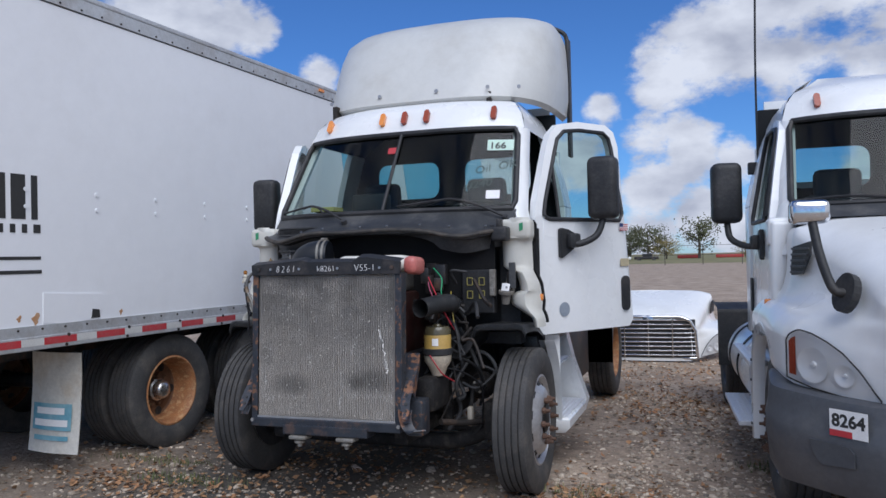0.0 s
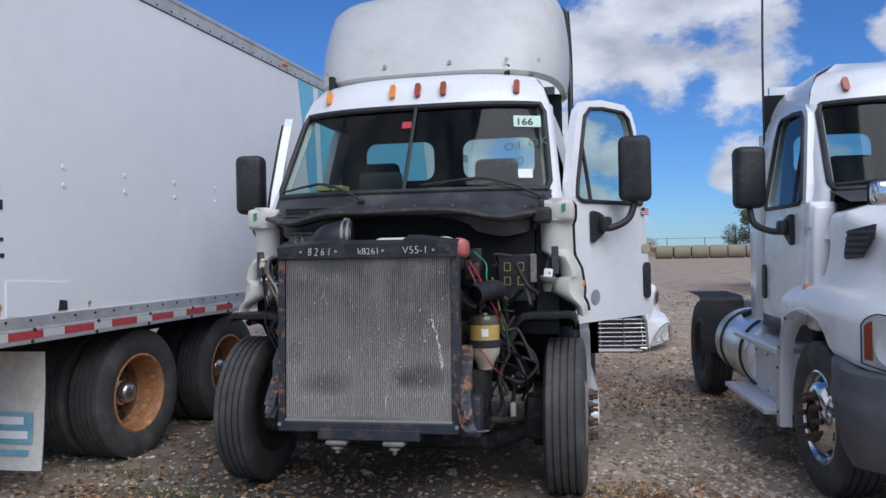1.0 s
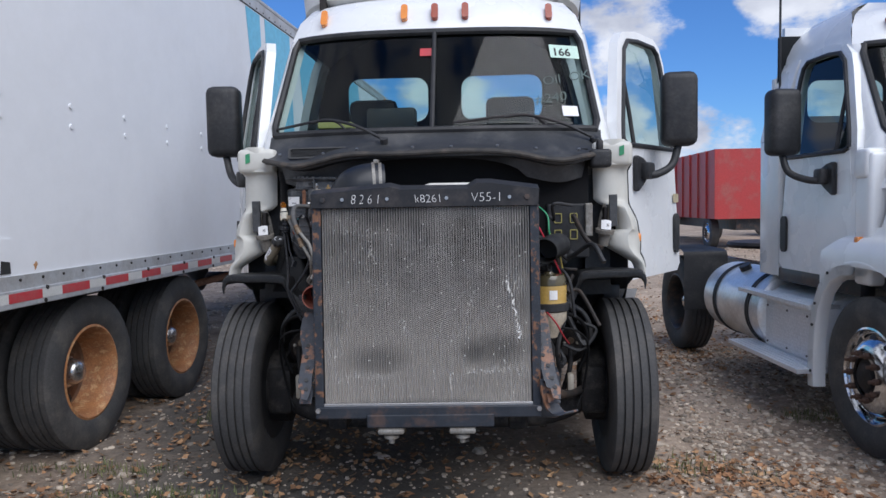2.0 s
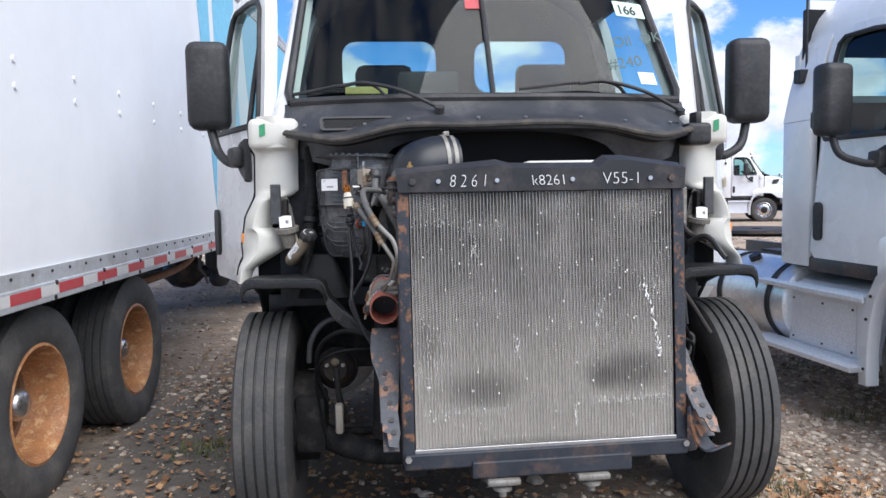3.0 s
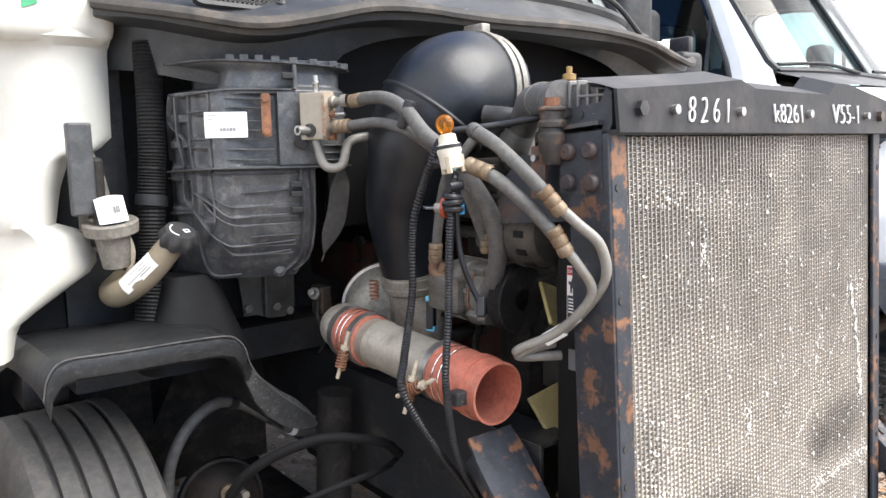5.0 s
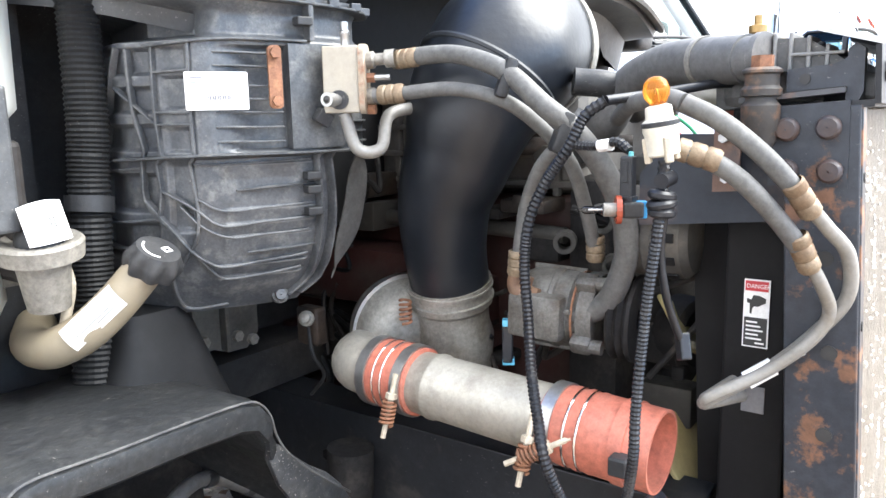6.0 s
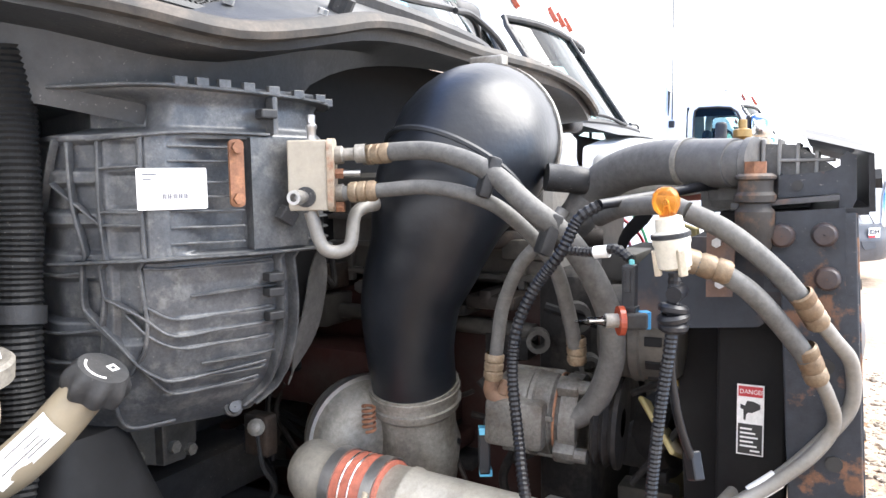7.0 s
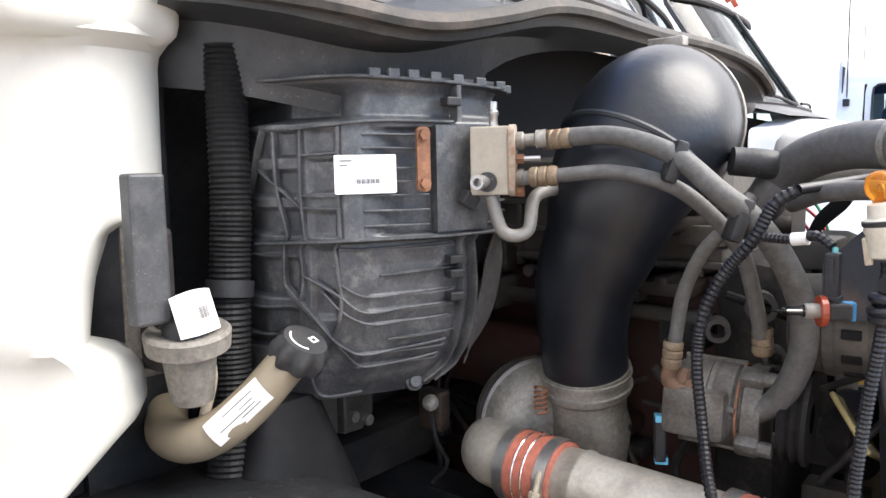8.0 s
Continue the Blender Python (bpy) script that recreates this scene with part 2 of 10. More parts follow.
RIM = material("rusted_wheel_rim", (0.42, 0.185, 0.07), 0.6, color2=(0.22, 0.095, 0.045), scale=11, amount=0.8, dirt=(0.66, 0.42, 0.20), dirt_scale=22, dirt_amount=0.75, grain=0.4, bump=0.0006, bump_scale=70)
ALU = material("cast_aluminium", (0.31, 0.297, 0.27), 0.55, 0.4, color2=(0.18, 0.17, 0.15), scale=14, amount=0.8, dirt=(0.12, 0.095, 0.07), dirt_scale=12, dirt_amount=0.7, bump=0.0006, bump_scale=90, grain=0.35)
CHROME = material("polished_metal", (0.72, 0.73, 0.75), 0.14, 1.0, color2=(0.62, 0.63, 0.65), scale=5, rough_var=0.06)
STEEL = material("bare_steel", (0.5, 0.5, 0.5), 0.35, 0.9, color2=(0.36, 0.35, 0.33), scale=10)
ORANGE = material("orange_silicone", (0.47, 0.15, 0.10), 0.45, color2=(0.36, 0.125, 0.09), scale=9, dirt=(0.35, 0.2, 0.15), dirt_scale=9, dirt_amount=0.4, bump=0.0004, bump_scale=90, grain=0.35)
AMBER = material("amber_lens", (0.8, 0.28, 0.05), 0.12, color2=(0.62, 0.2, 0.04), scale=20, coat=0.5)
RED_LENS = material("red_lens", (0.33, 0.06, 0.03), 0.25, color2=(0.25, 0.05, 0.02), scale=20)
HOSE = material("grey_rubber_hose", (0.105, 0.103, 0.099), 0.65, color2=(0.045, 0.044, 0.043), scale=10, dirt=(0.21, 0.205, 0.19), dirt_scale=10, dirt_amount=0.4, bump=0.0004, bump_scale=150, grain=0.35)
BEIGE = material("aged_white_plastic", (0.52, 0.46, 0.36), 0.5, color2=(0.42, 0.36, 0.27), scale=7, dirt=(0.25, 0.2, 0.14), dirt_scale=6, dirt_amount=0.35, grain=0.35)
PAPER = material("paper_label", (0.82, 0.82, 0.81), 0.6, color2=(0.75, 0.74, 0.72), scale=20)
INK = material("black_ink", (0.03, 0.03, 0.03), 0.6)
CHALK = material("white_paint_marker", (0.8, 0.8, 0.8), 0.7)
RED_PAINT = material("red_paint", (0.45, 0.05, 0.045), 0.45, color2=(0.36, 0.05, 0.05), scale=2, dirt=(0.3, 0.18, 0.14), dirt_scale=2, dirt_amount=0.4)
TAPE_RED = material("red_reflective_tape", (0.5, 0.04, 0.05), 0.35, color2=(0.4, 0.04, 0.05), scale=9, dirt=(0.3, 0.2, 0.18), dirt_scale=9, dirt_amount=0.3)
TAPE_WHITE = material("white_reflective_tape", (0.62, 0.62, 0.6), 0.35, color2=(0.5, 0.5, 0.48), scale=9)
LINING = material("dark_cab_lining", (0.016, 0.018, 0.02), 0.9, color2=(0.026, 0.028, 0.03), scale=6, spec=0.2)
SEAT = material("seat_fabric", (0.03, 0.035, 0.045), 0.9, bump=0.001, bump_scale=200)
INKY = material("matt_black_rubber", (0.008, 0.008, 0.009), 0.7, color2=(0.017, 0.017, 0.017), scale=14, spec=0.18)
SOOT = material("sooty_iron", (0.016, 0.0155, 0.016), 0.7, color2=(0.034, 0.032, 0.031), scale=12, dirt=(0.085, 0.075, 0.065), dirt_scale=14, dirt_amount=0.5, bump=0.001, bump_scale=60, grain=0.4, spec=0.2)
LOOM = material("black_loom_plastic", (0.010, 0.011, 0.014), 0.38, color2=(0.022, 0.023, 0.027), scale=22, dirt=(0.075, 0.072, 0.068), dirt_scale=30, dirt_amount=0.35, dirt_from=0.56, dirt_to=0.68, spec=0.4)


def glass_material(name, tint, rough=0.02):
    m = bpy.data.materials.new(name)
    m.use_nodes = True
    nt = m.node_tree
    nt.nodes.clear()
    n, l = nt.nodes.new, nt.links.new
    out = n("ShaderNodeOutputMaterial")
    tr, gl, mix, fr = n("ShaderNodeBsdfTransparent"), n("ShaderNodeBsdfGlossy"), n("ShaderNodeMixShader"), n("ShaderNodeFresnel")
    tr.inputs[0].default_value = (*tint, 1)
    gl.inputs["Roughness"].default_value = rough
    fr.inputs[0].default_value = 1.36
    l(fr.outputs[0], mix.inputs[0]); l(tr.outputs[0], mix.inputs[1]); l(gl.outputs[0], mix.inputs[2]); l(mix.outputs[0], out.inputs[0])
    return m


GLASS = glass_material("tinted_glass", (0.54, 0.68, 0.66))
REAR_GLASS = glass_material("clear_rear_glass", (0.86, 0.92, 0.92))
CLEAR = glass_material("clear_lens", (0.9, 0.9, 0.9))

# ---- mesh helpers ----


def part(name, bm, mat, parent=None, label="", smooth=False):
    me = bpy.data.meshes.new(name)
    bmesh.ops.recalc_face_normals(bm, faces=bm.faces)
    if smooth:
        for f in bm.faces:
            f.smooth = True
    bm.to_mesh(me)
    bm.free()
    me.materials.append(mat)
    ob = new(name, me)
    if parent:
        ob.parent = parent
    if smooth:
        me.set_sharp_from_angle(angle=radians(40))
    if label:
        ob["label"] = label
    return ob


def thing(name, m, label, category, group="", kind=""):
    ob = new(name)
    ob.empty_display_size = 0.2
    ob.matrix_world = m
    return tagged(ob, label, category, group, kind)


def box(bm, lo, hi, bevel=0.0, m=None, seg=2):
    lo, hi = Vector(lo), Vector(hi)
    c = (lo + hi) / 2
    t = Matrix.Translation(c) @ Matrix.Diagonal((*(hi - lo), 1))
    if m is not None:
        t = m @ t
    vs = bmesh.ops.create_cube(bm, size=1, matrix=t)["verts"]
    if bevel:
        es = list({e for v in vs for e in v.link_edges})
        bmesh.ops.bevel(bm, geom=es, offset=bevel, segments=seg, affect="EDGES", profile=0.5)
    return bm


def boxes(*specs, bevel=0.0, m=None):
    bm = bmesh.new()
    for lo, hi in specs:
        box(bm, lo, hi, bevel, m)
    return bm


def rings(bm, loops, closed=True, caps=True):
    """Skin between rows of points, each row as long as the others."""
    vs = [[bm.verts.new(p) for p in row] for row in loops]
    n = len(vs[0])
    for a, b in zip(vs, vs[1:]):
        for i in range(n if closed else n - 1):
            j = (i + 1) % n
            bm.faces.new((a[i], a[j], b[j], b[i]))
    if caps and closed:
        bm.faces.new(vs[0][::-1])
        bm.faces.new(vs[-1])
    return bm


def spline(pts, steps=8):
    """A smooth line through the points."""
    p = [Vector(q) for q in pts]
    p = [2 * p[0] - p[1]] + p + [2 * p[-1] - p[-2]]
    out = []
    for i in range(1, len(p) - 2):
        for k in range(steps):
            t = k / steps
            a, b, c, d = p[i - 1], p[i], p[i + 1], p[i + 2]
            out.append(0.5 * ((2 * b) + (c - a) * t + (2 * a - 5 * b + 4 * c - d) * t * t + (3 * b - a - 3 * c + d) * t ** 3))
    out.append(p[-2])
    return out


def tube(bm, pts, radius, steps=8, sides=12, smooth=True, ribs=0.0, pitch=0.008, caps=True, radii=None, flat=1.0):
    """A hose or pipe along a line. ribs: relief of a corrugated one. radii: radius at each given point."""
    line = spline(pts, steps) if smooth else [Vector(q) for q in pts]
    rad = [radius] * len(line)
    if radii:
        for i in range(len(line)):
            u = i / (len(line) - 1) * (len(radii) - 1)
            k = min(int(u), len(radii) - 2)
            rad[i] = radii[k] + (radii[k + 1] - radii[k]) * (u - k)
    if ribs:
        fine, fr = [], []
        for i in range(len(line) - 1):
            d = (line[i + 1] - line[i]).length
            k = max(1, round(d / (pitch / 2)))
            for j in range(k):
                fine.append(line[i].lerp(line[i + 1], j / k))
                fr.append(rad[i])
        line = fine
        rad = [r - (ribs if i % 2 else 0) for i, r in enumerate(fr)]
    side = None
    loops = []
    for i, p in enumerate(line):
        d = (line[min(i + 1, len(line) - 1)] - line[max(i - 1, 0)]).normalized()
        if side is None:
            side = d.orthogonal().normalized()
        side = (side - d * side.dot(d)).normalized()
        other = d.cross(side)
        loops.append([p + rad[i] * (math.cos(a) * side + flat * math.sin(a) * other) for a in (2 * math.pi * k / sides for k in range(sides))])
    return rings(bm, loops, caps=caps)


def lathe(bm, profile, m=None, sides=32, caps=False):
    """Turn a profile of (radius, along) about the local z axis."""
    m = m or Matrix()
    loops = [[m @ Vector((r * math.cos(a), r * math.sin(a), h)) for a in (2 * math.pi * k / sides for k in range(sides))] for r, h in profile]
    return rings(bm, loops, caps=caps)


def disc(bm, r, h, m, sides=16):
    return lathe(bm, [(r, -h / 2), (r, h / 2)], m, sides, caps=True)


def towards(p, d):
    """A pose at p whose z axis points along d."""
    return Matrix.Translation(p) @ Vector(d).to_track_quat("Z", "Y").to_matrix().to_4x4()


def patch(bm, fn, us, vs, thick=0.0, up=None):
    """A curved panel: fn(u, v) gives the place; thick gives it a back."""
    front = [[Vector(fn(u, v)) for u in us] for v in vs]
    g = [[bm.verts.new(p) for p in row] for row in front]
    for a, b in zip(g, g[1:]):
        for i in range(len(a) - 1):
            bm.faces.new((a[i], a[i + 1], b[i + 1], b[i]))
    if thick:
        bmesh.ops.recalc_face_normals(bm, faces=bm.faces)
        r = bmesh.ops.solidify(bm, geom=bm.faces[:], thickness=thick)
    return bm


def steps_of(a, b, n):
    return [a + (b - a) * i / n for i in range(n + 1)]


def outline(bm, pts, depth, m=None):
    """A flat plate of that outline in its local xy plane, depth thick along z."""
    m = m or Matrix()
    n = len(pts)
    lo = [bm.verts.new(m @ Vector((x, y, 0))) for x, y in pts]
    hi = [bm.verts.new(m @ Vector((x, y, depth))) for x, y in pts]
    bm.faces.new(lo[::-1])
    bm.faces.new(hi)
    for i in range(n):
        j = (i + 1) % n
        bm.faces.new((lo[i], lo[j], hi[j], hi[i]))
    return bm


def rounded(w, h, r, n=4, cx=0.0, cy=0.0):
    """Outline of a rectangle with round corners."""
    pts = []
    for sx, sy, a0 in ((1, 1, 0), (-1, 1, 90), (-1, -1, 180), (1, -1, 270)):
        for k in range(n + 1):
            a = radians(a0 + 90 * k / n)
            pts.append((cx + sx * (w / 2 - r) + r * math.cos(a), cy + sy * (h / 2 - r) + r * math.sin(a)))
    return pts


def frame_of(bm, outer, inner, depth, m=None):
    """A flat frame between two outlines with as many points each."""
    m = m or Matrix()
    rows = []
    for pts, z in ((outer, 0), (outer, depth), (inner, depth), (inner, 0), (outer, 0)):
        rows.append([m @ Vector((x, y, z)) for x, y in pts])
    rings(bm, rows, caps=False)
    bmesh.ops.remove_doubles(bm, verts=bm.verts, dist=1e-5)
    return bm


def words(name, text, size, m, mat, parent=None, depth=0.0015, bold=0.0, width=1.0, align="LEFT", shear=0.0):
    """Writing as a mesh, lying in the local xy plane of m."""
    cu = bpy.data.curves.new(name, "FONT")
    cu.body, cu.size, cu.extrude, cu.offset, cu.align_x, cu.shear = text, size, depth, bold, align, shear
    cu.resolution_u = 3
    tmp = bpy.data.objects.new(name, cu)
    me = bpy.data.meshes.new_from_object(tmp)
    bpy.data.objects.remove(tmp)
    bpy.data.curves.remove(cu)
    me.transform(m @ Matrix.Diagonal((width, 1, 1, 1)))
    me.materials.clear()
    me.materials.append(mat)
    ob = new(name, me)
    if parent:
        ob.parent = parent
    return ob

# ---- ground ----


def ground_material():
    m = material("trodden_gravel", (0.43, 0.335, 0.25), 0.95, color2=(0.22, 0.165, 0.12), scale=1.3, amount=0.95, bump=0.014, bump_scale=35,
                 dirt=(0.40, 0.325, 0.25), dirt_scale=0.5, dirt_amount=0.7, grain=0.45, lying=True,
                 patches=((-3.7, 6.6, 1.25, 3.2, 0.9), (-2.6, 5.2, 1.2, 1.6, 0.6), (-2.7, 4.0, 2.2, 1.7, 0.9)))   # damp dark soil; shade beside and under the truck is painted in too
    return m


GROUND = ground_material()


def ease(v, lo, hi):
    k = min(1.0, max(0.0, (v - lo) / (hi - lo)))
    return k * k * (3 - 2 * k)


def ground_height(x, y):
    """The yard dips a little under the second truck and beyond it."""
    near = 0.085 * ease(x, -0.7, 0.3) * (1 - ease(x, 2.8, 4.5)) * (1 - ease(y, 9.5, 11))
    far = 0.10 * ease(y, 9.5, 11.5) * (1 - ease(y, 17, 21))
    return -max(near, far) + 0.02 * noise.noise(Vector((x * 0.7, y * 0.7, 0))) + 0.008 * noise.noise(Vector((x * 3, y * 3, 5))) - 0.012


def make_ground():
    bm = bmesh.new()
    xs = sorted({-2500, -900, -300, -100, -40, -20, 20, 40, 100, 300, 900, 2500} | {x * 0.25 for x in range(-48, 49)})
    ys = sorted({-2500, -900, -300, -100, -40, -10, 30, 45, 70, 100, 300, 900, 2500} | {y * 0.25 for y in range(-8, 81)})
    grid = [[bm.verts.new((x, y, ground_height(x, y) if abs(x) < 20 and -10 < y < 30 else -0.01)) for x in xs] for y in ys]
    for a, b in zip(grid, grid[1:]):
        for i in range(len(a) - 1):
            bm.faces.new((a[i], a[i + 1], b[i + 1], b[i]))
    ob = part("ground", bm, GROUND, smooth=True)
    return tagged(ob, "brown trodden gravel yard with stones and fallen leaves", "ground", kind="structure")


make_ground()

# ---- wheels ----


def twin(ob, m, parent):
    """Another object on the same mesh."""
    o = new(ob.name.split(".")[0], ob.data)
    o.parent = parent
    o.matrix_basis = m
    return o


def tyre_mesh(bm, m, radius=0.50, width=0.28, inner=0.295, ribs=5):
    """A tyre about the local z axis, with grooves round its tread."""
    h, r = width / 2, radius
    prof = [(inner, -h * 0.80), (inner + 0.03, -h * 0.93), (inner + 0.09, -h), (r - 0.07, -h * 0.985), (r - 0.02, -h * 0.90), (r - 0.004, -h * 0.82)]
    groove, rib = 0.012, (1.60 * h - (ribs - 1) * 0.012) / ribs
    z = -h * 0.80
    for k in range(ribs):
        prof += [(r, z), (r, z + rib)]
        z += rib
        if k < ribs - 1:
            prof += [(r - 0.014, z + 0.002), (r - 0.014, z + groove - 0.002)]
            z += groove
    prof += [(r - 0.004, h * 0.82), (r - 0.02, h * 0.90), (r - 0.07, h * 0.985), (inner + 0.09, h), (inner + 0.03, h * 0.93), (inner, h * 0.80)]
    return lathe(bm, prof, m, 64)


LUG = material("rusty_lug", (0.13, 0.075, 0.05), 0.7, 0.2, color2=(0.08, 0.05, 0.04), scale=20)
# rust with the shade deep inside the rim put into its colour
RUST_SHADED = material("shaded_rust", (0.17, 0.085, 0.045), 0.75, color2=(0.09, 0.05, 0.03), scale=12, dirt=(0.3, 0.2, 0.11), dirt_scale=8, dirt_amount=0.5)
HUBCAP = material("dull_chrome", (0.55, 0.54, 0.53), 0.25, 0.9, color2=(0.35, 0.33, 0.31), scale=9)
CAST_RIM = material("cast_rim", (0.55, 0.55, 0.56), 0.4, 0.6, color2=(0.42, 0.41, 0.4), scale=6, dirt=(0.22, 0.18, 0.15), dirt_scale=5, dirt_amount=0.4)


def make_wheel(parent, m, kind, width=0.28, radius=0.50, rim=None):
    """Wheel under a truck or trailer; local z of m points outwards."""
    wheel = new("wheel")
    wheel.parent = parent
    wheel.matrix_basis = m
    one = Matrix()
    part("tyre", tyre_mesh(bmesh.new(), one, radius, width), RUBBER, wheel, smooth=True)
    h = width / 2
    if kind == "steer":
        bm = lathe(bmesh.new(), [(0.298, -h * 0.8), (0.305, h * 0.82), (0.29, h * 0.86), (0.27, h * 0.55), (0.255, h * 0.5), (0.215, h * 0.95), (0.15, h * 1.1), (0.12, h * 1.1), (0.12, h * 0.6), (0.10, -h * 0.8), (0.298, -h * 0.8)], one, 48)
        part("rim", bm, rim or CHROME, wheel, "polished aluminium rim with hand holes", smooth=True)
        part("rim_back", lathe(bmesh.new(), [(0.09, -h * 0.83), (0.297, -h * 0.83)], one, 40), BLACK, wheel)
        hole = part("hand_hole", disc(bmesh.new(), 0.029, 0.006, Matrix(), 14), BLACK, wheel)
        hole.matrix_basis = towards((0.236, 0, h * 0.735), (0.42, 0, 0.9))
        nut = part("lug_nut", lathe(bmesh.new(), [(0.020, -0.02), (0.020, 0.004), (0.012, 0.008), (0.011, 0.034), (0.001, 0.036)], None, 8), LUG, wheel)
        nut.matrix_basis = pose(0.136, 0.044, h * 1.1 + 0.022)
        for k in range(1, 10):
            turn = pose(0, 0, 0, 0, 0, 36 * k)
            twin(hole, turn @ hole.matrix_basis, wheel)
            twin(nut, turn @ nut.matrix_basis, wheel)
        bm = lathe(bmesh.new(), [(0.118, h * 0.5), (0.112, h * 0.95), (0.085, h * 0.98), (0.08, h * 1.12), (0.06, h * 1.18), (0.001, h * 1.2)], one, 28)
        part("hub", bm, DARK, wheel, "oily dark hub", smooth=True)
    else:
        bm = lathe(bmesh.new(), [(0.30, -h * 0.8), (0.305, h * 0.84), (0.29, h * 0.88), (0.277, h * 0.78), (0.262, h * 0.2), (0.252, -h * 0.5), (0.24, -h * 0.62)], one, 48)
        part("rim", bm, rim or RIM, wheel, "" if rim else "rust-stained steel rim", smooth=True)
        bm = lathe(bmesh.new(), [(0.243, -h * 0.60), (0.225, -h * 0.70), (0.17, -h * 0.62), (0.15, -h * 0.72), (0.10, -h * 0.72)], one, 48)
        part("rim_disc", bm, rim or RUST_SHADED, wheel, smooth=True)
        hole = part("hand_hole", disc(bmesh.new(), 0.036, 0.010, Matrix(), 16), BLACK, wheel)
        hole.matrix_basis = pose(0.195, 0.04, -h * 0.63)
        nut = part("lug_nut", disc(bmesh.new(), 0.018, 0.04, Matrix(), 6), RUST_SHADED, wheel)
        nut.matrix_basis = pose(0.130, 0.042, -h * 0.62)
        for k in range(1, 5):
            twin(hole, pose(0, 0, 0, 0, 0, 72 * k) @ hole.matrix_basis, wheel)
        for k in range(1, 10):
            twin(nut, pose(0, 0, 0, 0, 0, 36 * k) @ nut.matrix_basis, wheel)
        bm = lathe(bmesh.new(), [(0.105, -h * 0.72), (0.10, -h * 0.3), (0.085, -h * 0.22), (0.083, h * 0.02), (0.07, h * 0.22), (0.045, h * 0.33), (0.001, h * 0.36)], one, 32)
        part("hub", bm, HUBCAP, wheel, "dull chrome hub cap", smooth=True)
    return wheel


LEFT_OUT, RIGHT_OUT = pose(0, 0, 0, 0, -90, 0), pose(0, 0, 0, 0, 90, 0)

# ---- truck cab ----
ZT = (1.60, 1.80, 1.92, 2.57, 2.70, 2.80, 2.87)
WT = (1.04, 1.03, 1.00, 0.93, 0.89, 0.82, 0.70)
FT = (-0.36, -0.30, -0.22, 0.20, 0.27, 0.36, 0.52)


def at_height(table, z):
    return float(np.interp(z, ZT, table))


def cab_front(s, z):
    """The cab's nose: s from -1 (one side) to 1 (the other), at height z."""
    w, f = at_height(WT, z), at_height(FT, z)
    b = 0.20 if z > 1.9 else 0.24
    return Vector((w * s, f + b * abs(s) ** 3.2, z))


DOOR_FRONT, DOOR_REAR, CAB_REAR = 0.06, 1.08, 1.42


